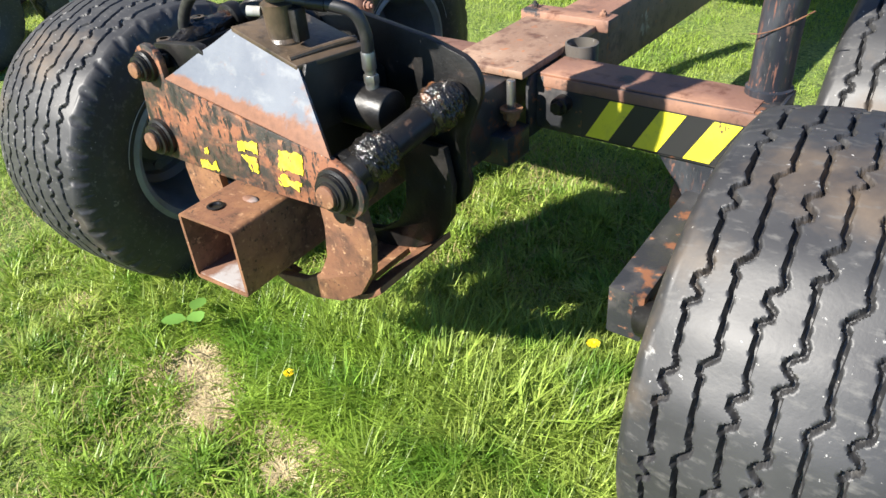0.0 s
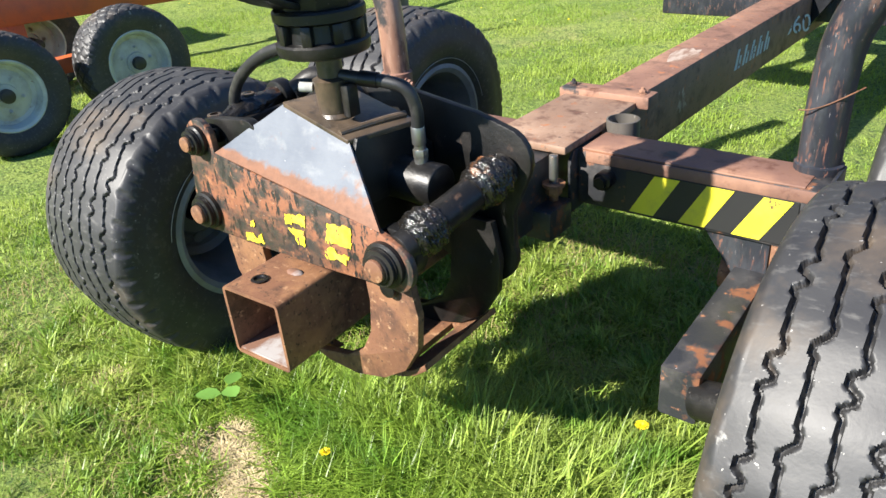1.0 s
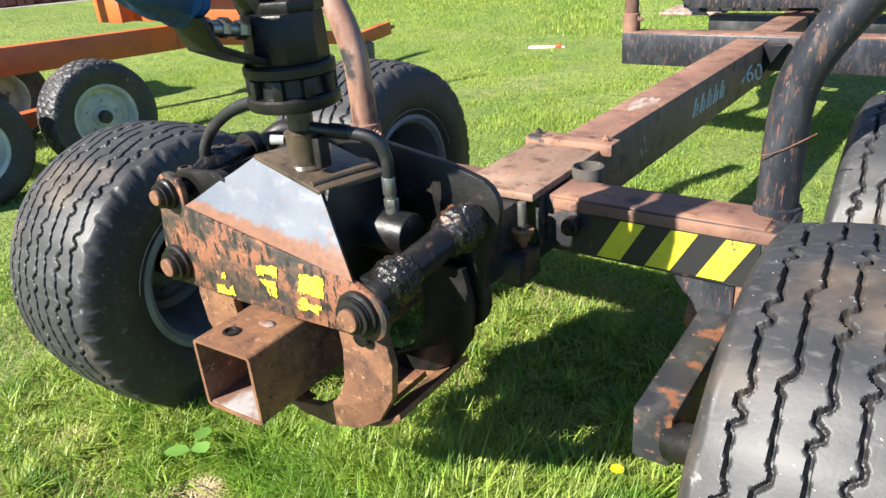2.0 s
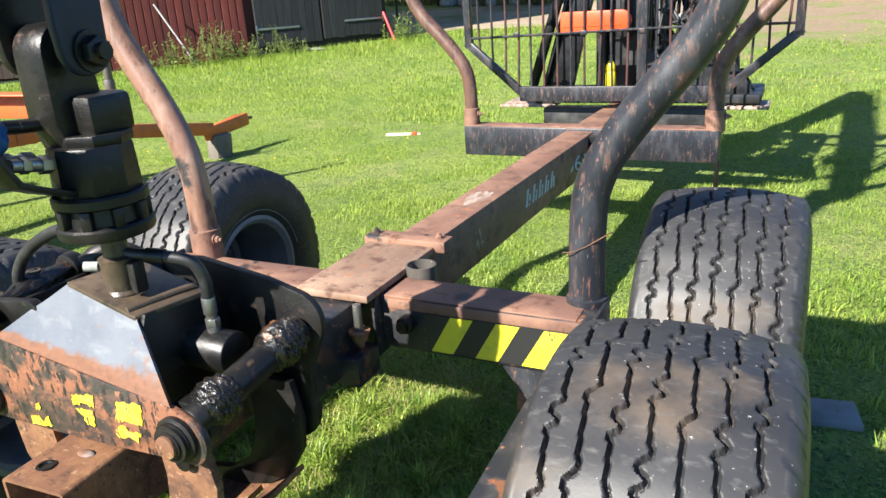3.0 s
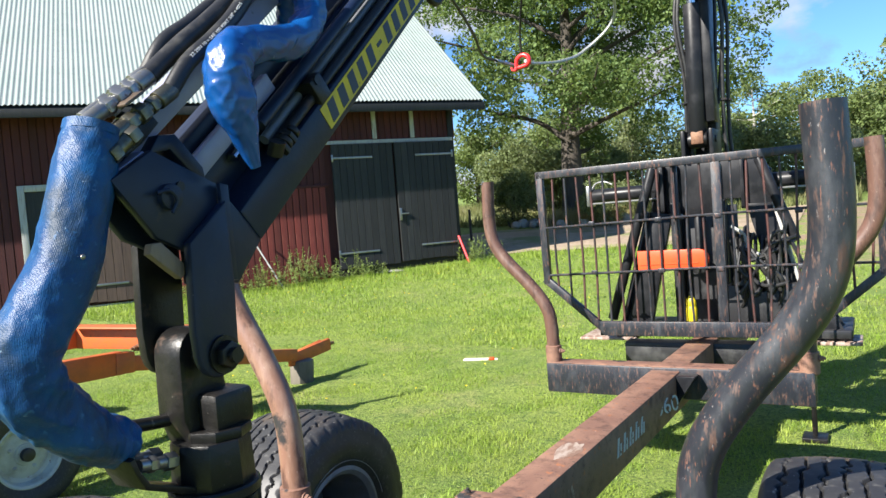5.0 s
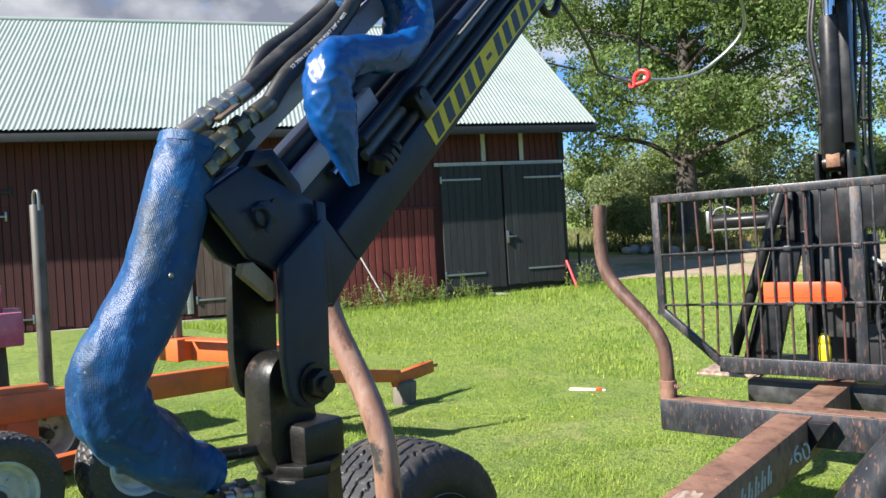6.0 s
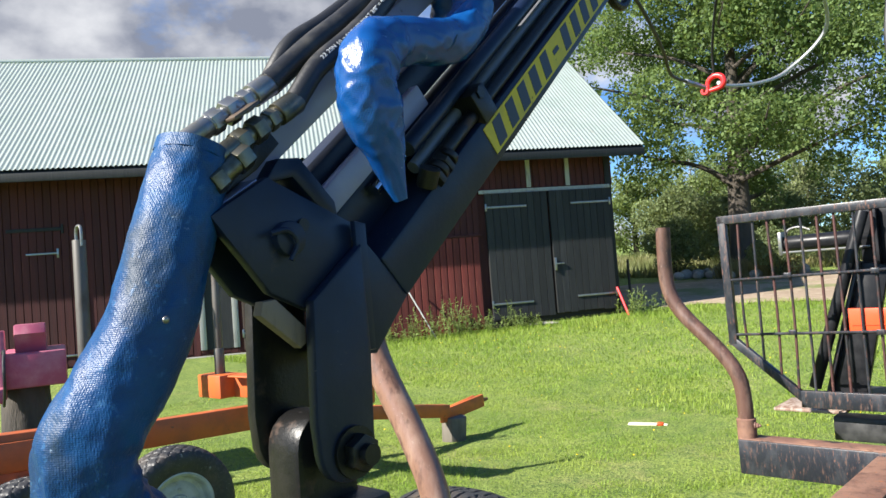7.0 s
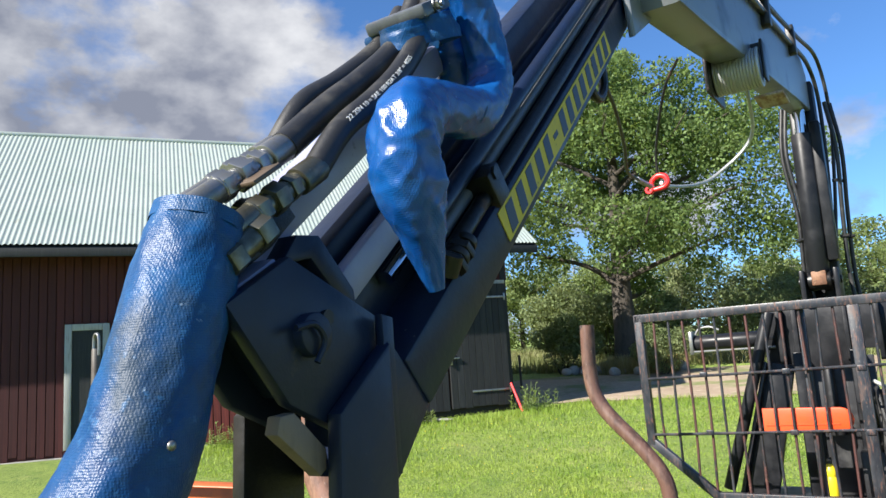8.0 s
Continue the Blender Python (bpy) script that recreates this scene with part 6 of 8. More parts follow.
part("boom_pipe", sweep(bmesh.new(), [(MX + 0.085, 3.6, 3.05), (MX + 0.095, 4.8, 3.28), (MX + 0.10, 5.8, 3.50), (MX + 0.15, 6.35, 3.52), (MX + 0.17, 6.52, 3.20), (MX + 0.14, 6.48, 2.7), (MX + 0.10, 6.45, 2.3)], 0.012, n=10, steps=6), hose_rubber, crane)
for y, z in ((4.5, 3.14), (5.5, 3.34)):
    part("pipe_clip", box(bmesh.new(), (MX + 0.07, y - 0.03, z - 0.05), (MX + 0.115, y + 0.03, z + 0.12), 0.006), steel_black, crane)
part("elbow_plate", prism(bmesh.new(), [(2.86, 2.50), (3.12, 2.66), (3.16, 2.90), (3.0, 2.96), (2.80, 2.80)], "x", 0.150, 0.170, 0.005), boom_grey, crane)
part("elbow_pin", rod(bmesh.new(), (0.0, 3.0, 2.76), (0.30, 3.0, 2.76), 0.04, n=24, bevel=0.004), steel_black, crane)
part("mast", box(bmesh.new(), (MX - 0.06, 6.32, 0.75), (MX + 0.10, 6.48, 3.38), 0.015), mast_paint, crane, "satin black square mast")
bm = rod(bmesh.new(), (MX + 0.0, 6.15, 2.06), (MX + 0.014, 6.15, 2.98), 0.064, n=28, bevel=0.006)
lift = part("lift_cylinder", bm, mast_paint, crane, "thick black lift cylinder")
part("lift_rod", rod(bmesh.new(), (MX + 0.014, 6.15, 2.97), (MX + 0.02, 6.15, 3.14), 0.033, n=24), chrome, lift, "bright lift piston rod")
part("lift_eye", rod(bmesh.new(), (MX - 0.068, 6.15, 2.03), (MX + 0.068, 6.15, 2.03), 0.058, n=24, bevel=0.006), steel_black, lift)
part("lift_lug", box(bmesh.new(), (MX - 0.040, 6.086, 2.00), (MX + 0.045, 6.11, 2.09), 0.008), rust_raw, lift, "rusty worn lug of the lift cylinder")
part("lift_pin", rod(bmesh.new(), (MX - 0.120, 6.15, 2.03), (MX + 0.125, 6.15, 2.03), 0.026, n=20, bevel=0.004), steel_black, lift)
for xe in (-0.105, 0.085):
    part("lift_ear", box(bmesh.new(), (MX + xe, 6.06, 1.90), (MX + xe + 0.03, 6.34, 2.10), 0.008), mast_paint, crane)
bm = box(bmesh.new(), (MX + 0.065, 6.12, 2.15), (MX + 0.125, 6.26, 3.05), 0.01)
part("mast_rail", bm, mast_paint, crane)
for k, (x0, y0) in enumerate(((-0.085, 6.18), (-0.055, 6.14), (0.165, 6.22), (0.19, 6.28))):
    xs = MX + x0
    hose("hose", [(xs, y0, 3.18), (xs - 0.03 * (1 if x0 < 0 else -1), y0 - 0.02, 2.85), (xs + 0.01, y0, 2.45), (xs, y0 + 0.02, 2.05), (xs + 0.03, y0 + 0.05, 1.70)], 0.013, crane)
    for z in (2.3, 2.66):
        part("hose_clip", rod(bmesh.new(), (xs - 0.02, y0 - 0.005, z), (xs + 0.03, y0 - 0.005, z), 0.011, n=10), steel_black, crane)
# stand
head = [(-0.155, 1.50), (-0.145, 1.86), (-0.10, 1.90), (0.60, 1.86), (0.665, 1.78), (0.66, 1.52), (0.50, 1.52), (0.46, 1.60), (0.36, 1.60), (0.34, 1.50)]
part("stand_head", prism(bmesh.new(), head, "y", 6.12, 6.16, 0.008), mast_paint, crane, "black welded stand head plate")
for x0, x1 in ((-0.075, -0.045), (0.015, 0.045), (0.30, 0.325), (0.47, 0.495)):
    part("head_rib", box(bmesh.new(), (x0, 6.06, 1.53), (x1, 6.12, 1.885), 0.004), mast_paint, crane)
for pts in ([(-0.15, 1.55), (0.0, 1.52), (-0.185, 0.74), (-0.385, 0.74)], [(0.50, 1.56), (0.665, 1.56), (0.86, 0.74), (0.70, 0.74)]):
    part("stand_leg", prism(bmesh.new(), pts, "y", 6.06, 6.12, 0.008), mast_paint, crane, "tapered black stand leg")
part("leg_edge", beam_leg((-0.16, 6.04, 1.55), (-0.392, 6.04, 0.74), 0.022, 0.05), stake_black, crane)
part("leg_edge", beam_leg((0.675, 6.04, 1.56), (0.872, 6.04, 0.74), 0.022, 0.05), trim_grey, crane, "pale edge of the stand leg")
for x0, x1 in ((0.005, 0.060), (0.315, 0.375)):
    part("column", box(bmesh.new(), (x0, 6.00, 0.72), (x1, 6.10, 1.60), 0.006), mast_paint, crane)
part("column_back", box(bmesh.new(), (-0.01, 6.125, 0.72), (0.43, 6.155, 1.56), 0.006), dark_engine, crane, "dark column between the stand legs")
part("column_rod", rod(bmesh.new(), (0.185, 6.05, 1.16), (0.185, 6.05, 1.50), 0.028, n=18, bevel=0.004), dark_engine, crane, "dark slewing spindle")
part("column_collar", rod(bmesh.new(), (0.185, 6.05, 1.10), (0.185, 6.05, 1.20), 0.055, n=20, bevel=0.006), dark_engine, crane)
part("head_bolt", nut(bmesh.new(), (0.065, 6.06, 1.50), 0.016, 0.016, "y", -1), zinc, crane)
part("stand_brace", rod(bmesh.new(), (-0.10, 6.00, 1.86), (-0.455, 5.98, 0.78), 0.036, n=18, bevel=0.004), mast_paint, crane)
part("stand_brace", rod(bmesh.new(), (0.60, 6.02, 1.86), (0.80, 6.0, 1.30), 0.034, n=18, bevel=0.004), mast_paint, crane)
part("stand_base", box(bmesh.new(), (-0.44, 5.95, 0.655), (1.10, 6.50, 0.715), 0.012), dark_engine, crane)
part("foot_plate", box(bmesh.new(), (-0.70, 5.92, 0.630), (-0.28, 6.30, 0.650), 0.006), scuff, crane, "pale flat outrigger plate")
part("bottle_shelf", box(bmesh.new(), (0.09, 5.80, 0.742), (0.26, 5.95, 0.760), 0.004), dark_engine, crane)
part("outrigger_plate", box(bmesh.new(), (0.80, 5.93, 0.618), (1.15, 6.22, 0.640), 0.005), scuff, crane, "flat steel outrigger plate")
part("outrigger_tube", rod(bmesh.new(), (0.93, 6.08, 0.638), (0.90, 6.08, 0.98), 0.040, n=20, bevel=0.004), mast_paint, crane)
for y in (5.99, 6.15):
    part("outrigger_gusset", prism(bmesh.new(), [(0.82, 0.638), (1.10, 0.638), (1.07, 0.68), (0.97, 0.86), (0.88, 0.86)], "y", y, y + 0.014, 0.002), mast_paint, crane)
for k in range(6):
    part("plate_bolt", rod(bmesh.new(), (0.83 + 0.056 * k, 5.945, 0.640), (0.83 + 0.056 * k, 5.945, 0.652), 0.008, n=8), mast_paint, crane)
for xa, xb, za in ((-0.62, -0.10, 1.695), (0.66, 1.145, 1.705)):
    sc = part("slew_cylinder", rod(bmesh.new(), (xa, 6.17, za), (xb, 6.17, za + 0.005), 0.052, n=28, bevel=0.004), mast_paint, crane, "black slewing cylinder")
    xe = xa - 0.015 if xa < 0 else xb - 0.015
    part("end_plate", box(bmesh.new(), (xe, 6.10, 1.62), (xe + 0.025, 6.24, 1.775), 0.004), zinc, sc)
    part("tie_rod", rod(bmesh.new(), (xa, 6.11, za - 0.057), (xb, 6.11, za - 0.055), 0.008, n=10), zinc, sc)
part("slew_pipe", sweep(bmesh.new(), [(-0.60, 6.15, 1.75), (-0.57, 6.15, 1.79), (-0.50, 6.14, 1.80), (-0.44, 6.14, 1.775)], 0.008, n=8), zinc, crane)
part("slew_pipe", sweep(bmesh.new(), [(1.12, 6.15, 1.77), (1.09, 6.15, 1.815), (1.02, 6.14, 1.82), (0.96, 6.14, 1.79)], 0.008, n=8), zinc, crane)
part("valve_block", box(bmesh.new(), (0.30, 5.92, 0.74), (0.80, 6.06, 1.02), 0.01), dark_engine, crane)
for k in range(6):
    part("lever", rod(bmesh.new(), (0.36 + 0.07 * k, 5.92, 1.02), (0.34 + 0.075 * k, 5.86, 1.30 + 0.03 * (k % 3)), 0.008, n=8), dark_engine, crane)
r2 = random.Random(11)
for k in range(20):
    x0, x1 = r2.uniform(0.40, 0.85), r2.uniform(0.42, 0.80)
    hose("hose", [(x0, 5.95, 0.80 + 0.02 * k), (x0 + 0.05, 5.88, 0.95 + r2.uniform(0, 0.2)), ((x0 + x1) / 2, 5.86, 1.05 + r2.uniform(-0.1, 0.3)), (x1, 5.95, 1.15 + r2.uniform(0, 0.25)), (x1, 6.08, 1.35)], 0.013, crane, n=8, steps=5)
part("white_line", sweep(bmesh.new(), [(0.42, 5.90, 1.42), (0.50, 5.88, 1.36), (0.52, 5.88, 1.26), (0.60, 5.88, 1.22), (0.66, 5.90, 1.15)], 0.011, n=8), trim_grey, crane, "pale control line")
part("support_leg", box(bmesh.new(), (0.84, 5.90, 0.0), (0.87, 5.95, 0.62), 0.004), steel_black, crane)
part("support_foot", box(bmesh.new(), (0.78, 5.84, 0.0), (0.93, 6.00, 0.03), 0.006), steel_black, crane)
part("bench_beam", box(bmesh.new(), (-0.30, 5.72, 0.52), (0.86, 5.86, 0.66), 0.01), dark_engine, crane)

# winch with its rope and hook
winch = thing("winch", "small cable winch under the main boom", "winch")
bm = box(bmesh.new(), (0.125, 3.86, 2.64), (0.140, 4.14, 2.86), 0.020)
box(bm, (0.318, 3.97, 2.68), (0.330, 4.05, 2.84), 0.006)
box(bm, (0.140, 4.06, 2.80), (0.318, 4.10, 2.86), 0.004)
part("winch_frame", bm, steel_black, winch)
part("guide_plate", box(bmesh.new(), (0.26, 4.07, 2.636), (0.37, 4.24, 2.648), 0.004), scuff, winch, "pale rope guide plate")
drum = bmesh.new()
for k in range(15):
    rod(drum, (0.143 + 0.0113 * k, 4.0, 2.735), (0.1535 + 0.0113 * k, 4.0, 2.735), 0.080 - 0.002 * (k % 2), n=28, bevel=0.003)
part("rope_drum", drum, wire, winch, "wound steel rope")
part("winch_rope", sweep(bmesh.new(), [(0.24, 4.07, 2.70), (0.20, 4.28, 2.54), (0.05, 4.25, 2.40), (0.0, 4.05, 2.33), (-0.05, 3.85, 2.30), (-0.05, 3.74, 2.295)], 0.0075, n=8, steps=8), wire, winch, "pale slack wire rope")
part("tail_rope", sweep(bmesh.new(), [(-0.04, 3.42, 2.25), (-0.02, 3.26, 2.245), (0.03, 3.10, 2.285), (0.08, 2.90, 2.33), (0.10, 2.78, 2.36)], 0.0055, n=8, steps=8), hose_rubber, winch)
part("hanger", sweep(bmesh.new(), [(-0.05, 3.70, 2.31), (-0.03, 3.66, 2.42), (0.05, 3.55, 2.58), (0.12, 3.50, 2.66)], 0.005, n=6), steel_black, winch)
hk = part("hook", sweep(bmesh.new(), [(-0.073, 3.69, 2.270), (-0.068, 3.69, 2.297), (-0.045, 3.69, 2.312), (-0.020, 3.69, 2.305), (-0.012, 3.69, 2.284), (-0.024, 3.69, 2.268), (-0.051, 3.69, 2.263), (-0.079, 3.69, 2.261)], lambda s: 0.0075 + 0.003 * math.sin(math.pi * s), n=14), red_hook, winch, "bright red cargo hook")
part("hook_eye", lathe(bmesh.new(), [(0.007, 3.678), (0.014, 3.678), (0.016, 3.681), (0.016, 3.699), (0.014, 3.702), (0.007, 3.702), (0.007, 3.678)], 20, "y", (-0.081, 0, 2.263)), red_hook, hk)
part("thimble", rod(bmesh.new(), (-0.04, 3.42, 2.25), (-0.05, 3.60, 2.258), 0.009, n=10), zinc, winch)
bm = sweep(bmesh.new(), [(0.10, 2.70, 2.42), (0.10, 2.66, 2.36), (0.10, 2.68, 2.31), (0.10, 2.73, 2.31), (0.10, 2.77, 2.36), (0.10, 2.76, 2.43)], 0.012, n=10)
part("shackle", bm, steel_black, winch)

# things hung on the gate
scabbard = thing("chainsaw_bar_cover", "bright orange plastic chainsaw bar cover hung on the gate", "bar cover")
poly = [(-0.145, 1.165), (0.255, 1.168)] + arc(0.255, 1.232, 0.064, -90, 90, 8) + [(-0.145, 1.297)]
bm = prism(bmesh.new(), poly, "y", 5.632, 5.655, 0.006)
part("cover", bm, orange_plastic, scabbard)
part("cover_rib", prism(bmesh.new(), [(-0.13, 1.200), (0.25, 1.204), (0.25, 1.210), (-0.13, 1.206)], "y", 5.628, 5.633, 0.0), orange_plastic, scabbard)
bottle = thing("oil_bottle", "small yellow plastic bottle standing on the crane stand behind the gate", "bottle", (0.140, 5.865, 0.760))
part("body", lathe(bmesh.new(), [(0.0, 0.0), (0.032, 0.0), (0.036, 0.006), (0.036, 0.11), (0.033, 0.12), (0.030, 0.13), (0.034, 0.14), (0.030, 0.17), (0.014, 0.20), (0.0, 0.20)], 24), yellow_plastic, bottle)
part("cap", lathe(bmesh.new(), [(0.0, 0.2), (0.015, 0.2), (0.015, 0.235), (0.0, 0.238)], 16), dark_engine, bottle)

# ---- orange trailer, pipes and machine beyond ----
cart = thing("orange_trailer", "worn orange bogie trailer with its drawbar propped on a log", "trailer")


def beam_between(p, q, w, h, bevel=0.008):
    p, q = Vector(p), Vector(q)
    d = q - p
    return box(bmesh.new(), (-w / 2, -h / 2, 0), (w / 2, h / 2, d.length), bevel, Matrix.Translation(p) @ Matrix(((1, 0, 0), (0, 1, 0), (0, 0, 1))).to_4x4() @ d.to_track_quat("Z", "Y").to_matrix().to_4x4() @ Matrix.Rotation(radians(90), 4, "Z"))


part("drawbar", beam_between((-4.29, 2.5, 0.728), (-4.20, 4.52, 0.640), 0.190, 0.10), orange_paint, cart, "faded orange box-section drawbar")
part("drawbar_end", beam_between((-4.205, 4.46, 0.640), (-4.02, 6.42, 0.315), 0.125, 0.09), orange_paint, cart, "faded orange tapered drawbar end")
part("drawbar_joint", beam_between((-4.203, 4.45, 0.643), (-4.196, 4.62, 0.628), 0.175, 0.115), orange_paint, cart)
part("drawbar_tip", beam_between((-4.03, 6.34, 0.27), (-4.05, 7.02, 0.315), 0.13, 0.045), orange_paint, cart)
part("drawbar_flap", beam_between((-4.10, 6.55, 0.31), (-4.11, 6.95, 0.35), 0.05, 0.03), orange_paint, cart)
part("eye", rod(bmesh.new(), (-4.05, 7.0, 0.313), (-4.052, 7.09, 0.318), 0.020, n=14), rust_raw, cart)
part("frame_side", beam_between((-4.42, 1.0, 0.87), (-4.295, 3.06, 0.755), 0.175, 0.12), orange_paint, cart)
part("frame_upright", box(bmesh.new(), (-4.36, 2.78, 0.30), (-4.24, 2.98, 0.69), 0.008), orange_paint, cart)
part("frame_lower", beam_between((-4.40, 1.2, 0.62), (-4.30, 2.80, 0.56), 0.13, 0.09), orange_paint, cart, "faded orange lower frame rail")
part("frame_cross", beam_between((-4.72, 2.3, 0.60), (-3.74, 2.25, 0.60), 0.09, 0.09), orange_paint, cart)
part("bogie_bar", box(bmesh.new(), (-3.86, 2.35, 0.33), (-3.76, 3.40, 0.43), 0.008), orange_paint, cart, "dull red-orange bogie bar")
part("bolster", beam_between((-4.95, 4.40, 0.865), (-3.28, 4.78, 0.815), 0.180, 0.10), orange_paint, cart, "orange cross bolster")
part("bolster_end", box(bmesh.new(), (-4.98, 4.29, 0.77), (-4.62, 4.50, 0.965), 0.010), orange_paint, cart, "orange pole bracket")
part("bolster_lip", beam_between((-4.60, 4.42, 0.955), (-3.28, 4.72, 0.912), 0.016, 0.17), orange_paint, cart)
part("bolster_pin", nut(bmesh.new(), (-4.00, 4.56, 0.765), 0.022, 0.05, "y", -1), rust_raw, cart)


def cart_tyre():
    R, W, na = 0.365, 0.25, 300
    half = W / 2
    line = [(-half * 0.82, R * 0.55), (-half, R * 0.68), (-half * 1.06, R * 0.82), (-half * 0.98, R * 0.93)] + [(half * (-0.9 + 1.8 * k / 24), R - 0.018 * abs(-1 + 2 * k / 24) ** 2.2) for k in range(25)] + [(half * 0.98, R * 0.93), (half * 1.06, R * 0.82), (half, R * 0.68), (half * 0.82, R * 0.55)]
    prof = np.array(line)
    th = np.linspace(0, 2 * np.pi, na, endpoint=False)
    X = np.repeat(prof[:, 0][None], na, 0)
    Rr = np.repeat(prof[:, 1][None], na, 0).copy()
    u = th[:, None] * R / 0.085
    v = X / 0.085
    tri = np.minimum(np.abs(np.mod(u + v, 1) - 0.5), np.abs(np.mod(u - v, 1) - 0.5))
    Rr = Rr - np.where(Rr > R * 0.94, np.clip(1.4 - tri / 0.06, 0, 1) * 0.013, 0)
    verts = np.stack([X, Rr * np.cos(th)[:, None], Rr * np.sin(th)[:, None]], -1).reshape(-1, 3)
    m = prof.shape[0]
    i = np.arange(na * m).reshape(na, m)
    j = np.roll(i, -1, 0)
    return (verts.tolist(), [], np.stack([i[:, :-1].ravel(), j[:, :-1].ravel(), j[:, 1:].ravel(), i[:, 1:].ravel()], 1).tolist())


def cart_wheel(x, y, rz, spin, first=None):
    if first is None:
        w = part("wheel", rod(bmesh.new(), (-0.12, 0, 0), (0.10, 0, 0), 0.04, n=18, bevel=0.006), dark_engine, cart)
        part("tyre", cart_tyre(), rubber, w, "diamond-tread black tyre", smooth=40)
        bm = lathe(bmesh.new(), [(0.215, 0.105), (0.205, 0.112), (0.190, 0.10), (0.175, 0.04), (0.15, 0.035), (0.12, 0.05), (0.07, 0.05), (0.065, 0.065), (0.0, 0.065)], 44, "x")
        lathe(bm, [(0.215, -0.105), (0.19, -0.10), (0.18, 0.0), (0.175, 0.04)], 44, "x")
        for k in range(5):
            a = 2 * math.pi * k / 5
            nut(bm, (0.05, 0.10 * math.cos(a), 0.10 * math.sin(a)), 0.012, 0.016, "x", 1)
        part("rim", bm, rim_cream, w, "cream-painted steel rim")
        part("hub", rod(bmesh.new(), (0.06, 0, 0), (0.105, 0, 0), 0.042, n=20, bevel=0.008), dark_engine, w)
    else:
        w = share("wheel", first, cart, Matrix())
        for c in first.children:
            o = share(c.name.split(".")[0], c, w, Matrix())
            if "label" in c:
                tagged(o, c["label"])
    w.matrix_local = pose(x, y, 0.357, spin, 0, rz)
    return w


cw = cart_wheel(-3.48, 3.26, -5, 10)
cart_wheel(-3.55, 2.44, -5, 55, cw)
cart_wheel(-4.95, 3.30, 175, 30, cw)
cart_wheel(-5.02, 2.46, 175, 80, cw)


def hooked_pole(x, y, z0, h, r):
    p = thing("hooked_pole", "weathered grey steel pipe post with a bent hook on top", "post", (x, y, z0), group="hooked pipe posts")
    part("pipe", rod(bmesh.new(), (0, 0, 0), (0.02, 0, h), r, n=20, bevel=0.003), pole_steel, p)
    part("sleeve", rod(bmesh.new(), (0, 0, 0), (0.003, 0, h * 0.22), r * 1.3, n=20, bevel=0.004), pole_steel, p)
    part("hook", sweep(bmesh.new(), [(0.02 - r, 0, h - 0.03), (0.02 - r, 0, h + 0.06), (0.02 - r * 0.6, 0, h + 0.11), (0.02 + r * 0.6, 0, h + 0.11), (0.02 + r, 0, h + 0.06), (0.02 + r, 0, h - 0.05)], 0.012, n=10), zinc, p, "bent plated hook")
    return p


hooked_pole(-5.25, 3.46, 0.02, 2.16, 0.052)
hooked_pole(-4.79, 4.40, 0.965, 1.00, 0.034)
hooked_pole(-3.38, 4.755, 0.912, 0.46, 0.030)

machine = thing("red_machine", "faded pink-red machine frame standing on a wooden block", "machine", (-6.05, 3.35, 0.0), -20)
part("body", box(bmesh.new(), (-0.75, -0.25, 0.98), (0.18, 0.25, 1.28), 0.02), pink_paint, machine)
bm = prism(bmesh.new(), [(0.05, 0.95), (0.30, 0.95), (0.18, 1.48), (0.02, 1.48)], "y", -0.27, -0.21, 0.008)
part("cheek", bm, pink_paint, machine)
part("upper_frame", prism(bmesh.new(), [(-0.7, 1.28), (0.06, 1.28), (0.14, 1.44), (0.10, 1.52), (-0.10, 1.52), (-0.28, 1.40), (-0.7, 1.40)], "y", -0.14, 0.10, 0.008), pink_paint, machine)
part("lug", box(bmesh.new(), (0.10, -0.29, 0.90), (0.44, -0.21, 1.02), 0.012), pink_paint, machine)
part("cable", sweep(bmesh.new(), [(0.28, -0.22, 1.30), (0.42, -0.2, 1.32), (0.55, -0.2, 1.22), (0.56, -0.2, 1.05), (0.40, -0.22, 0.88), (0.2, -0.23, 0.93)], 0.012, n=8), hose_rubber, machine)
block = thing("wood_block", "dark weathered wooden chopping block", "block", (-6.15, 3.30, 0.0), 12)
bm = rod(bmesh.new(), (0, 0, 0.0), (0, 0, 0.975), 0.22, 0.19, n=20, bevel=0.015)
part("block", bm, bark, block)
log = thing("support_log", "grey upright log stump under the orange drawbar", "log", (-4.04, 6.52, 0.0))
bm = rod(bmesh.new(), (0, 0, -0.02), (0.015, 0, 0.245), 0.125, 0.118, n=18, bevel=0.012)
for v in bm.verts:
    v.co += Vector((v.co.x, v.co.y, 0)) * 0.10 * noise.noise((v.co.x * 16, v.co.y * 16, v.co.z * 3))
part("log", bm, log_end, log)
slab = thing("concrete_slab", "flat grey concrete slab lying in the grass beside the tyre", "slab", (1.50, 3.28, 0.0), 8)
part("slab", box(bmesh.new(), (-0.12, -0.09, -0.02), (0.08, 0.07, 0.03), 0.008), concrete, slab)
toy = thing("lawn_marker", "small white and orange plastic strip lying on the lawn", "plastic strip", (-2.58, 7.83, float(ground_z(-2.58, 7.83))), 16)
part("white_part", box(bmesh.new(), (-0.20, -0.04, 0.0), (0.09, 0.04, 0.022), 0.010), flower_white, toy)
part("orange_part", box(bmesh.new(), (0.091, -0.03, 0.004), (0.15, 0.03, 0.030), 0.008), orange_plastic, toy)
part("tail", box(bmesh.new(), (0.151, -0.018, 0.0), (0.19, 0.018, 0.018), 0.005), flower_white, toy)
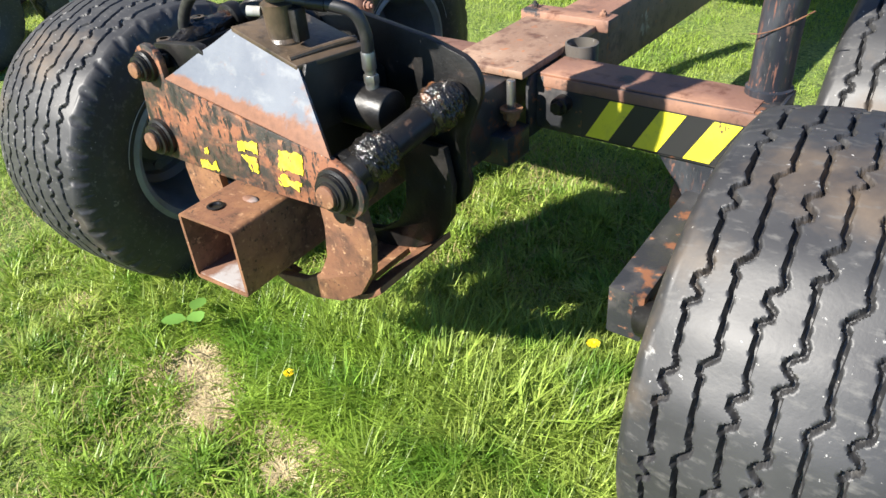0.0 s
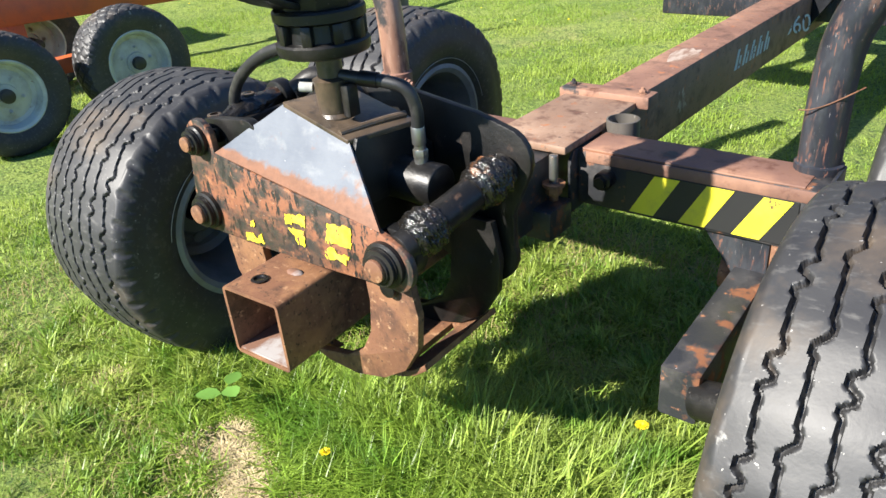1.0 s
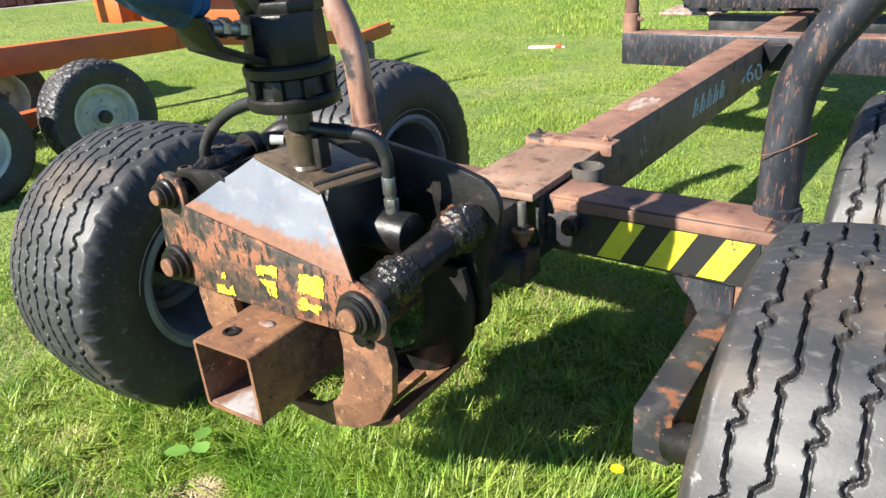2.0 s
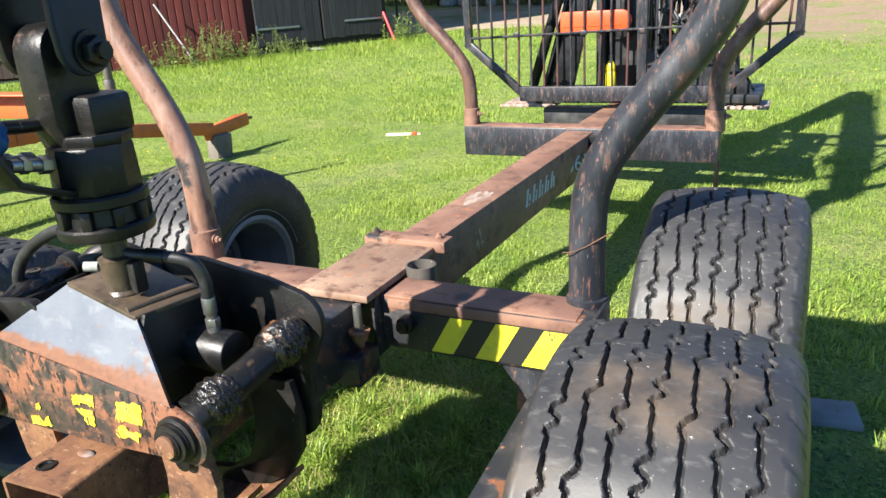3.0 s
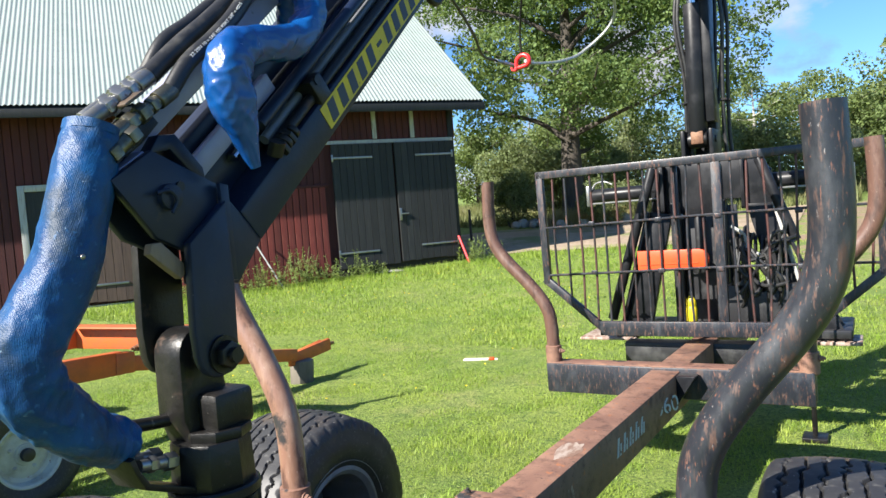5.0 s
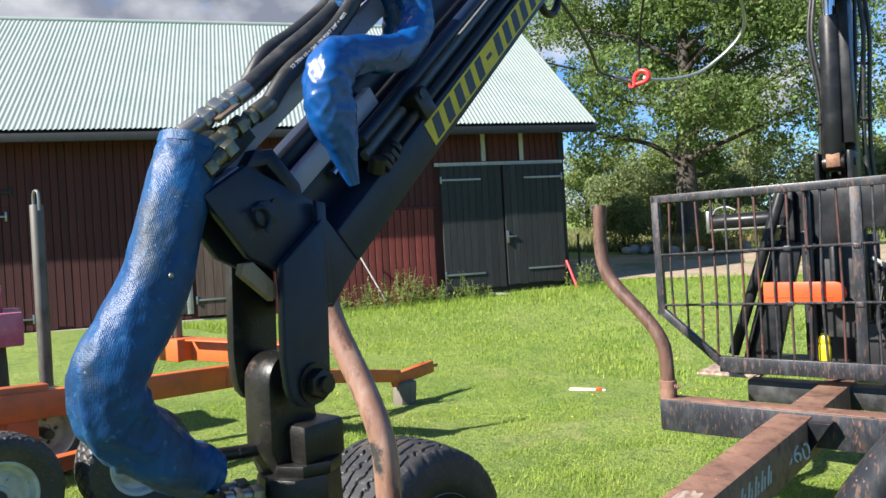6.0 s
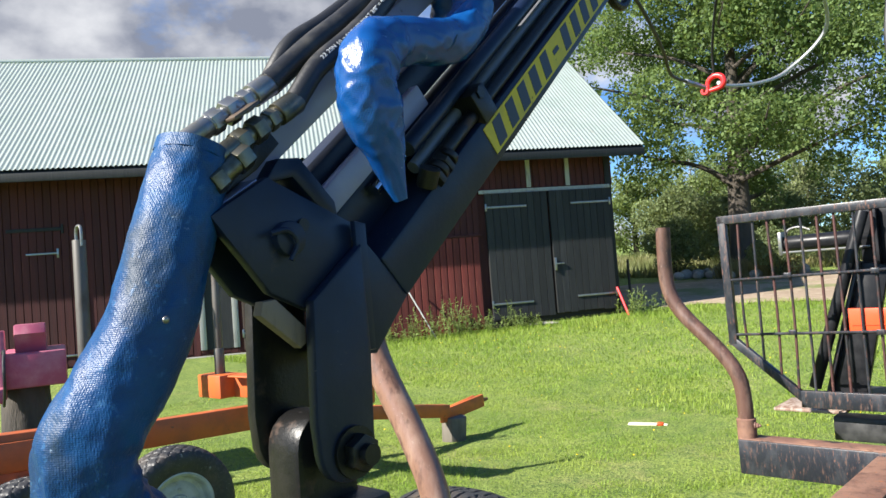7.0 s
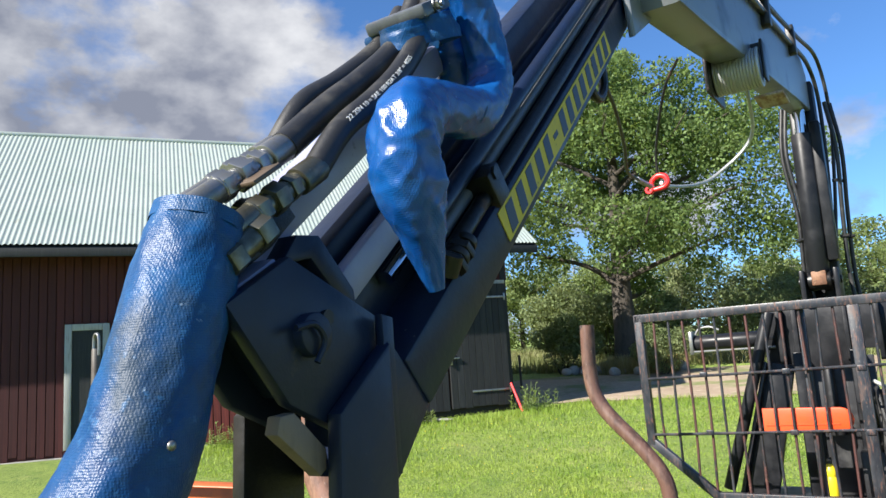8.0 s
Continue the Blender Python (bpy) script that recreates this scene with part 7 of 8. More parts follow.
stick = thing("leaning_stick", "pale broom handle leaning on the barn wall", "stick", (-9.20, 12.00, 0.25))
part("stick", rod(bmesh.new(), (0, 0, 0), (-0.80, -0.15, 1.34), 0.017, n=10), trim_grey, stick)
bar = thing("red_bar", "thin red bar leaning at the barn's corner", "bar", (-6.85, 15.60, 0.50))
part("bar", rod(bmesh.new(), (0, 0, 0), (-0.30, 0.12, 0.62), 0.03, n=10), red_hook, bar)
rock = thing("door_stone", "flat pale stone lying before the barn door", "stone", (-8.1, 14.1, float(ground_z(-8.1, 14.1))), 30)
part("rock", ball(bmesh.new(), (0, 0, 0.02), 0.35, (1.0, 0.5, 0.12)), stone, rock)


# ---- trees ----
def leaf_cloud(centres, radii, count, size, seed, squash=0.8, aspect=0.62):
    """Many small bent leaves strewn through blobs, as one mesh: quads folded along the middle."""
    g = np.random.default_rng(seed)
    w = np.array([r ** 2.2 for r in radii])
    which = g.choice(len(radii), count, p=w / w.sum())
    d = g.normal(size=(count, 3))
    d /= np.linalg.norm(d, axis=1)[:, None]
    rad = g.uniform(0.35, 1.0, count) ** 0.45
    c = np.array(centres)[which] + d * (np.array(radii)[which] * rad)[:, None] * np.array([1, 1, squash])
    a = g.normal(size=(count, 3))
    a[:, 2] -= 0.5
    a /= np.linalg.norm(a, axis=1)[:, None]
    b = np.cross(a, d + g.normal(size=(count, 3)) * 0.7)
    b /= np.linalg.norm(b, axis=1)[:, None] + 1e-9
    s = size * g.uniform(0.6, 1.35, count)[:, None]
    v = np.stack([c - a * s * 0.5, c + b * s * aspect * 0.5 , c + a * s * 0.5, c - b * s * aspect * 0.5], 1).reshape(-1, 3)
    f = np.arange(count * 4).reshape(-1, 4)
    return (v.tolist(), [], f.tolist())


def limb(bm, p, q, r0, r1, seed, n=9):
    g = random.Random(seed)
    p, q = Vector(p), Vector(q)
    mid = [p.lerp(q, f) + Vector((g.uniform(-1, 1), g.uniform(-1, 1), g.uniform(-0.4, 0.6))) * (q - p).length * 0.07 for f in (0.33, 0.66)]
    sweep(bm, [p, *mid, q], lambda s: r0 + (r1 - r0) * s, n=n, steps=4)


def tree(name, label, at, height, spread, trunk_r, leaf_mat, bark_mat, seed, leaves, leaf_size, low=0.22, limbs=13, group="", lean=0.0):
    g = random.Random(seed)
    t = thing(name, label, "tree", at, g.uniform(0, 360), group)
    bm = bmesh.new()
    top = Vector((lean * height, 0, height * 0.86))
    sweep(bm, [(0, 0, -0.3), (0.02 * height, 0.01 * height, height * 0.25), (lean * height * 0.5, -0.01 * height, height * 0.55), top], lambda s: trunk_r * (1.25 - 0.3 * s if s < 0.1 else 1.2 - 1.12 * s) + 0.01, n=14, steps=5)
    centres, radii = [], []
    for k in range(limbs):
        f = low + (0.84 - low) * (k + g.random() * 0.7) / limbs
        a = k * 2.4 + g.uniform(-0.5, 0.5)
        reach = spread * (1.0 - 0.75 * max(0.0, (f - 0.42) / 0.58)) * g.uniform(0.62, 1.0) * (0.75 + 0.6 * min(1, (f - low) / 0.2))
        base = Vector((lean * height * f, 0, height * f))
        end = base + Vector((math.cos(a) * reach, math.sin(a) * reach, reach * g.uniform(0.15, 0.6)))
        limb(bm, base, end, trunk_r * (0.36 - 0.24 * f), 0.012, seed * 31 + k)
        for m in range(5):
            ff = 0.35 + 0.65 * (m + g.random()) / 5
            c = base.lerp(end, ff) + Vector((g.uniform(-1, 1), g.uniform(-1, 1), g.uniform(-0.5, 0.8))) * reach * 0.24
            centres.append(tuple(c))
            radii.append(reach * g.uniform(0.12, 0.25) + 0.12)
    for m in range(5):
        centres.append(tuple(top + Vector((g.uniform(-1, 1), g.uniform(-1, 1), g.uniform(-0.6, 0.9))) * spread * 0.22))
        radii.append(spread * g.uniform(0.14, 0.24))
    part("trunk", bm, bark_mat, t)
    part("crown", leaf_cloud(centres, radii, leaves, leaf_size, seed), leaf_mat, t, smooth=0)
    return t


def gz(x, y, d=0.0):
    return float(ground_z(x, y)) - d


tree("oak_tree", "large spreading oak in full green leaf beside the track", (-7.4, 24.4, gz(-7.4, 24.4)), 11.6, 4.9, 0.36, leaf_oak, bark, 4, 98000, 0.125, 0.20, 28)
TR = "trees along the yard's edge"
birch = tree("birch_tree", "tall pale-stemmed birch at the wood's edge", (-3.2, 37.0, gz(-3.2, 37, 0.3)), 5.6, 2.2, 0.12, leaf_birch, bark_birch, 9, 10500, 0.135, 0.12, 20, TR)
aspen = tree("aspen_tree", "bushy green aspen at the wood's edge", (1.0, 35.0, gz(1, 35, 0.3)), 4.2, 2.2, 0.13, leaf_birch, bark, 15, 10500, 0.145, 0.06, 20, TR)
willow = tree("willow_tree", "rounded grey-green willow at the wood's edge", (5.5, 33.0, gz(5.5, 33, 0.3)), 3.7, 2.5, 0.13, leaf_shrub, bark, 22, 10500, 0.145, 0.04, 20, TR)
for k, (src, x, y, s) in enumerate(((birch, -1.0, 43, 1.05), (aspen, -5.2, 40, 1.0), (birch, 3.9, 38, 1.25), (aspen, 7.2, 36, 1.35), (aspen, 9.5, 41, 1.2), (birch, 12.0, 38, 1.1), (aspen, 13.5, 33, 0.95), (willow, -8.5, 36, 1.0), (birch, -10.5, 41, 1.1), (aspen, -13.0, 37, 1.05), (willow, 17.0, 33, 1.1), (birch, 20.0, 36, 1.15), (aspen, 22.5, 31, 1.1), (birch, -15.5, 40, 1.1), (willow, 2.2, 37, 1.05), (birch, 5.4, 39, 1.4), (willow, -3.6, 34, 0.8), (aspen, -18.0, 38, 1.1), (birch, 26.0, 34, 1.2))):
    c = copy_thing(src, Matrix.Translation((x, y, gz(x, y, 0.3))) @ Matrix.Rotation(1.7 * k, 4, "Z") @ Matrix.Diagonal((s, s, s * (0.92 + 0.05 * (k % 4)), 1)))
    c.scale = (s, s, s)


def shrub(label, at, r, h, seed, leaves, size, material, group):
    g = random.Random(seed)
    t = thing("shrub", label, "shrub", at, 0, group)
    cs, rs = [], []
    bm = bmesh.new()
    for k in range(9):
        a, q = g.uniform(0, 6.3), r * g.uniform(0.1, 0.75)
        c = (math.cos(a) * q, math.sin(a) * q, h * g.uniform(0.3, 0.85))
        limb(bm, (0.1 * c[0], 0.1 * c[1], -0.1), c, 0.03, 0.008, seed + k, 6)
        cs.append(c)
        rs.append(r * g.uniform(0.28, 0.5))
    part("stem", bm, bark, t)
    part("foliage", leaf_cloud(cs, rs, leaves, size, seed, 0.8), material, t, smooth=0)
    return t


SH = "bushes along the track"
s0 = shrub("dense green bush beyond the track", (-6.9, 27.0, gz(-6.9, 27)), 1.7, 2.3, 3, 7000, 0.115, leaf_shrub, SH)
for k, (x, y, s) in enumerate(((-9.5, 28.5, 1.15), (-4.4, 28.2, 1.0), (-2.2, 29.6, 1.15), (0.6, 30.5, 1.0), (3.0, 31.5, 1.1), (6.5, 29.5, 0.9), (9.5, 30.5, 1.1), (13.0, 29, 1.0), (-12.0, 29.5, 1.3), (17, 28, 1.1), (-5.8, 22.6, 0.62), (-9.4, 23.6, 0.8))):
    c = copy_thing(s0, Matrix.Translation((x, y, gz(x, y))) @ Matrix.Rotation(2.1 * k, 4, "Z") @ Matrix.Diagonal((s, s, s, 1)))
    c.scale = (s, s, s)

def flowering_bush(at, seed):
    """A loose, arching bush whose outer sprays end in clusters of cream florets."""
    g = random.Random(seed)
    t = thing("flowering_bush", "tall loose bush covered in cream-white flower heads", "bush", at)
    stems, cs, rs, tips = bmesh.new(), [], [], []
    for k in range(34):
        a, lean = g.uniform(0, 6.283), g.uniform(0.15, 1.0)
        reach, h = 1.9 * lean, 3.9 * g.uniform(0.72, 1.0) * (1.0 - 0.55 * lean * lean)
        tip = Vector((math.cos(a) * reach, math.sin(a) * reach, h))
        mid = Vector((tip.x * 0.42, tip.y * 0.42, h * 0.66))
        sweep(stems, [(tip.x * 0.06, tip.y * 0.06, -0.1), mid, tip], lambda s: 0.030 - 0.024 * s, n=6, steps=4)
        for m in range(7):
            f = 0.25 + 0.75 * (m + g.random()) / 7
            c = mid.lerp(tip, f) + Vector((g.uniform(-1, 1), g.uniform(-1, 1), g.uniform(-0.9, 0.5))) * 0.34
            cs.append(tuple(c))
            rs.append(g.uniform(0.16, 0.34))
            tips.append((c, rs[-1]))
    part("stem", stems, bark, t)
    part("foliage", leaf_cloud(cs, rs, 9500, 0.11, seed, 0.85), leaf_oak, t, smooth=0)
    verts, faces = [], []
    for c, r in tips:
        out = Vector((c[0], c[1], 0.9)).normalized()
        for m in range(g.choice((1, 2, 3, 3, 4))):
            d = (out + Vector((g.uniform(-1, 1), g.uniform(-1, 1), g.uniform(-0.7, 1)))).normalized()
            head, w = Vector(c) + d * r * 0.95, g.uniform(0.055, 0.100)
            for q in range(8):
                o = head + Vector((g.uniform(-1, 1), g.uniform(-1, 1), g.uniform(-0.35, 0.35))) * w
                s, a, k = w * g.uniform(0.30, 0.50), g.uniform(0, 6.283), len(verts)
                ring = [(o.x + s * math.cos(a + 1.2566 * i), o.y + s * math.sin(a + 1.2566 * i), o.z + s * g.uniform(-0.25, 0.25)) for i in range(5)]
                verts += ring + [(o.x, o.y, o.z + 0.6 * s), (o.x, o.y, o.z - 0.6 * s)]
                faces += [(k + i, k + (i + 1) % 5, k + 5) for i in range(5)] + [(k + (i + 1) % 5, k + i, k + 6) for i in range(5)]
    tagged(part("blossom", (verts, [], faces), flower_white, t, "cream-white flower heads", smooth=0), kind="stuff")


flowering_bush((4.25, 21.6, gz(4.25, 21.6)), 8)

# weeds and bushes at the barn's foot
def wall_weed(at, r, h, seed):
    """A loose stand of leafy stems of uneven height."""
    g = random.Random(seed)
    t = thing("weeds", "leafy green weeds at the foot of the barn wall", "weeds", at, g.uniform(0, 360), "weeds by the barn")
    stems, leaves = bmesh.new(), bmesh.new()
    for k in range(int(26 * r / 0.4)):
        a, q = g.uniform(0, 6.283), r * g.random() ** 0.6
        base = Vector((math.cos(a) * q, math.sin(a) * q, -0.03))
        hh = h * g.uniform(0.45, 1.1) * (1.15 - 0.5 * q / r)
        tip = base + Vector((g.uniform(-0.3, 0.3) * hh, g.uniform(-0.3, 0.3) * hh, hh))
        sweep(stems, [base, base.lerp(tip, 0.5) + Vector((0, 0, 0.03)), tip], 0.004, n=4, steps=2)
        for m in range(13):
            f = 0.2 + 0.8 * m / 12
            c = base.lerp(tip, f)
            b = g.uniform(0, 6.283)
            d = Vector((math.cos(b), math.sin(b), g.uniform(-0.2, 0.7))) * g.uniform(0.06, 0.13) * (1.2 - 0.5 * f)
            w = Vector((-math.sin(b), math.cos(b), 0)) * d.length * 0.22
            leaves.faces.new([leaves.verts.new(p) for p in (c, c + d * 0.5 + w, c + d, c + d * 0.5 - w)])
    part("stems", stems, weed_wall, t)
    part("leaves", leaves, weed_wall, t, smooth=0)


for k, (s_, w, h) in enumerate(((-3.9, 0.55, 0.80), (-3.3, 0.40, 0.60), (-4.5, 0.45, 0.60), (-2.55, 0.30, 0.62), (-2.1, 0.25, 0.30), (0.45, 0.55, 0.62), (-5.3, 0.4, 0.45), (-6.1, 0.35, 0.50))):
    p = BR + Vector((0.5875, 0.8093, 0)) * s_ + Vector((0.8093, -0.5875, 0)) * 0.40
    wall_weed((p.x, p.y, gz(p.x, p.y)), w, h, 40 + k)

# boulders beyond the track, dirt mound
r3 = random.Random(6)
for k in range(16):
    x, y = -9.2 + 0.42 * k * 0.55 + r3.uniform(-0.2, 0.2), 23.0 + 0.35 * (k % 4) + r3.uniform(-0.3, 0.3)
    b_ = thing("boulder", "grey-brown field stone in a heap beyond the track", "stone", (x, y, gz(x, y)), r3.uniform(0, 360), "stones beyond the track")
    bm = ball(bmesh.new(), (0, 0, 0.10), r3.uniform(0.14, 0.30), (1, r3.uniform(0.7, 1), 0.7), 2)
    sd = r3.uniform(0, 50)
    for v in bm.verts:
        v.co *= 1 + 0.22 * noise.noise(v.co * 5 + Vector((sd, 0, 0)))
    part("rock", bm, stone, b_)
mound = thing("earth_mound", "low brown heap of bare earth beside the flowering bush", "mound", (2.9, 21.4, gz(2.9, 21.4) - 0.1))
bm = ball(bmesh.new(), (0, 0, 0), 0.95, (1.3, 0.9, 0.48), 4)
for v in bm.verts:
    v.co *= 1 + 0.16 * noise.noise(v.co * 3) + 0.07 * noise.noise(v.co * 11)
part("earth", bm, earth, mound)
fence = thing("fence_post", "thin dark post beyond the track", "post", (-8.9, 19.6, gz(-8.9, 19.6)))
part("post", rod(bmesh.new(), (0, 0, -0.1), (0, 0, 0.95), 0.035, n=10), bark, fence)


# ---- grass ----
def blades(xy, height, width, lean, seed, z=None, seg=3):
    """Curved tapering blades standing at the points xy."""
    g = np.random.default_rng(seed)
    n = len(xy)
    zz = (ground_z(xy[:, 0], xy[:, 1]) - 0.012) if z is None else z
    a = g.uniform(0, 2 * np.pi, n)
    l = np.stack([np.cos(a), np.sin(a)], 1)
    b = np.stack([-l[:, 1], l[:, 0]], 1) * (width * g.uniform(0.6, 1.3, n))[:, None] * 0.5
    k = lean * g.uniform(0.2, 1.25, n)
    base = np.concatenate([xy, zz[:, None]], 1)
    def at(f, side):
        off = l * (height * k * f ** 1.8)[:, None] + b * side
        return base + np.concatenate([off, (height * f * (1 - 0.32 * k * f))[:, None]], 1)
    if seg == 3:
        v = np.stack([at(0, -1), at(0, 1), at(0.55, 0.85), at(0.55, -0.85), at(1.0, 0)], 1).reshape(-1, 3)
        i = np.arange(n)[:, None] * 5
        f4 = (i + np.array([[0, 1, 2, 3]])).tolist()
        f3 = (i + np.array([[3, 2, 4]])).tolist()
        return (v.tolist(), [], f4 + f3)
    v = np.stack([at(0, -1), at(0, 1), at(1.0, 0)], 1).reshape(-1, 3)
    return (v.tolist(), [], (np.arange(n)[:, None] * 3 + np.array([[0, 1, 2]])).tolist())


def patchy(xy, scale, seed):
    """Smooth values in 0..1 over the plane."""
    x, y = xy[:, 0] * scale + seed, xy[:, 1] * scale - seed
    return 0.5 + 0.25 * (np.sin(x * 1.9 + 1.3 * np.sin(y * 1.1)) + np.sin(y * 2.3 + 1.7 * np.sin(x * 0.9 + 2)))


DRY = ((-0.345, 1.555, 0.055), (-0.30, 1.50, 0.070), (-0.22, 1.485, 0.080), (-0.155, 1.455, 0.065), (-0.13, 1.42, 0.040), (0.02, 1.49, 0.038), (0.085, 1.475, 0.045), (0.16, 1.465, 0.042), (0.22, 1.475, 0.040), (-0.89, 1.51, 0.06), (0.30, 1.43, 0.050), (0.16, 1.39, 0.040), (0.50, 1.48, 0.040), (-0.42, 1.47, 0.035), (0.42, 1.52, 0.06))


def scatter(n, x0, x1, y0, y1, seed):
    g = np.random.default_rng(seed)
    return np.stack([g.uniform(x0, x1, n), g.uniform(y0, y1, n)], 1)


def away(xy, keep, seed):
    """Thins the blades over the dry spots."""
    g = np.random.default_rng(seed)
    ok = np.ones(len(xy), bool)
    for x, y, r in DRY:
        d = np.hypot(xy[:, 0] - x, (xy[:, 1] - y) * 1.4)
        ok &= (d > r) | (g.random(len(xy)) < keep)
    return xy[ok]


HOLE = (0.10, 1.70)                         # a dark gap among the long tufts
near = np.concatenate([scatter(120000, -1.45, 1.30, 0.95, 2.95, 21), scatter(70000, -2.6, 2.3, 0.2, 4.6, 121)])
rim_d = np.minimum(np.minimum(near[:, 0] + 2.6, 2.3 - near[:, 0]), np.minimum(near[:, 1] - 0.2, 4.6 - near[:, 1]))
near = away(near[np.random.default_rng(77).random(len(near)) < np.clip(0.12 + rim_d / 0.9, 0, 1)], 0.12, 1)
near = near[((near[:, 0] - HOLE[0]) / 0.075) ** 2 + ((near[:, 1] - HOLE[1]) / 0.055) ** 2 > 1]
tall = 1.1 * np.exp(-(((near[:, 0] - 0.60) / 0.46) ** 2 + ((near[:, 1] - 1.78) / 0.34) ** 2)) + 0.8 * np.exp(-(((near[:, 0] - 0.10) / 0.26) ** 2 + ((near[:, 1] - 1.80) / 0.18) ** 2)) + 0.5 * np.exp(-(((near[:, 0] + 0.55) / 0.6) ** 2 + ((near[:, 1] - 1.74) / 0.17) ** 2))
tuft = np.clip(patchy(near, 17.0, 5) * 1.6 - 0.45, 0, 1) * np.clip(patchy(near, 9.0, 2) * 1.7 - 0.3, 0, 1)
hgt = (0.016 + 0.026 * patchy(near, 2.6, 3) + 0.060 * tuft + 0.115 * np.minimum(tall, 1.1)) * np.random.default_rng(2).uniform(0.45, 1.35, len(near))
lawn = tagged(part("grass", blades(near, hgt, np.where(hgt > 0.09, 0.0056, 0.0048), 1.1, 31), blade, smooth=0), "thick bright green grass round the trailer's wheels", "grass", kind="stuff")
gl = np.random.default_rng(61)
clumps = np.concatenate([np.stack([gl.uniform(-1.3, 1.5, 46), gl.uniform(1.55, 2.9, 46)], 1), np.array([(0.55, 1.75), (0.70, 1.85), (0.42, 1.80), (0.78, 1.70), (0.20, 1.84), (0.62, 1.95), (0.50, 1.65), (-0.60, 1.72), (-0.85, 1.70), (-0.35, 1.78), (0.02, 1.63), (0.20, 1.66), (0.06, 1.79), (0.22, 1.75), (-0.02, 1.72), (0.36, 1.62)])])
weight = np.concatenate([np.full(46, 0.55), np.full(16, 2.6)])
pick = gl.choice(len(clumps), 22000, p=weight / weight.sum())
long_xy = clumps[pick] + gl.normal(size=(22000, 2)) * 0.060
clear = ((long_xy[:, 0] - HOLE[0]) / 0.085) ** 2 + ((long_xy[:, 1] - HOLE[1]) / 0.065) ** 2 > 1
long_h = clear * gl.uniform(0.06, 0.17, 22000) * np.where(pick >= 46, 1.0, 0.62)
tagged(part("grass", blades(long_xy, long_h, np.full(22000, 0.0050), 1.25, 62), blade, smooth=0), "long arching grass tufts left standing between the wheels", "grass", kind="stuff")
mid_xy = scatter(820000, -9.0, 6.5, -3.0, 10.5, 22)
gm = np.random.default_rng(41)
dist = np.hypot(mid_xy[:, 0] - 1.0, mid_xy[:, 1] - 0.8)
mid_xy = mid_xy[gm.random(len(mid_xy)) < np.clip(4.5 / dist, 0, 1) * np.where(mid_xy[:, 1] < 0.5, 0.35, 1.0)]
hm = (0.018 + 0.026 * patchy(mid_xy, 1.3, 9) + 0.034 * np.maximum(0, patchy(mid_xy, 7.0, 2) - 0.45) + 0.03 * np.maximum(0, patchy(mid_xy, 3.1, 5) - 0.55)) * np.random.default_rng(3).uniform(0.6, 1.25, len(mid_xy))
tagged(part("grass", blades(mid_xy, hm, np.full(len(mid_xy), 0.0062), 1.0, 32, seg=1), blade_far, smooth=0), "short green lawn grass beyond the trailer", "grass", kind="stuff")
far_xy = scatter(170000, -16, 14, 8.5, 20, 23)
far_d = np.hypot(far_xy[:, 0], far_xy[:, 1] - 1)
side = (far_xy - np.array([BR.x, BR.y])) @ np.array([-0.8093, 0.5875])
worn = bare_at(far_xy[:, 0], far_xy[:, 1])
thin = patchy(far_xy, 1.1, 8) * 0.6 + 0.4 * patchy(far_xy, 3.7, 1)
far_xy = far_xy[(side < -0.3) & (far_d < 16.9 + 0.6 * patchy(far_xy, 2.0, 3)) & (thin > worn * 1.05 - 0.1)]
hf = (0.04 + 0.045 * patchy(far_xy, 0.9, 4) + 0.12 * np.exp(-np.abs(((far_xy - np.array([BR.x, BR.y])) @ np.array([-0.8093, 0.5875])) + 1.0) / 0.9)) * np.random.default_rng(4).uniform(0.6, 1.2, len(far_xy))
tagged(part("grass", blades(far_xy, hf, np.full(len(far_xy), 0.014), 0.8, 33, seg=1), blade_far, smooth=0), "green lawn grass, longer towards the barn", "grass", kind="stuff")
wild = scatter(60000, -20, 26, 24, 34, 24)
wild = wild[(np.hypot(wild[:, 0], wild[:, 1] - 1) > 24.8) & ((wild[:, 0] < 1.0) | (wild[:, 1] > 29.5))]
hw = (0.25 + 0.35 * patchy(wild, 0.5, 6)) * np.random.default_rng(5).uniform(0.5, 1.2, len(wild))
tagged(part("tall_grass", blades(wild, hw, np.full(len(wild), 0.05), 0.6, 34, seg=1), blade_wild, smooth=0), "rough tall grass beyond the track", "grass", kind="stuff")
straw = scatter(5200, -7.9, -5.6, 23.0, 24.6, 25)
tagged(part("dry_grass", blades(straw, np.random.default_rng(6).uniform(0.3, 0.7, len(straw)), np.full(len(straw), 0.03), 0.5, 35, seg=1), blade_dry, smooth=0), "pale dry grass tussocks beyond the track", "grass", kind="stuff")
dead = scatter(18000, -1.9, 1.3, 0.75, 3.2, 26)
tagged(part("dead_grass", blades(dead, np.random.default_rng(7).uniform(0.02, 0.07, len(dead)), np.full(len(dead), 0.0034), 1.3, 36), blade_dry, smooth=0), "scattered dead straw in the lawn", "grass", kind="stuff")

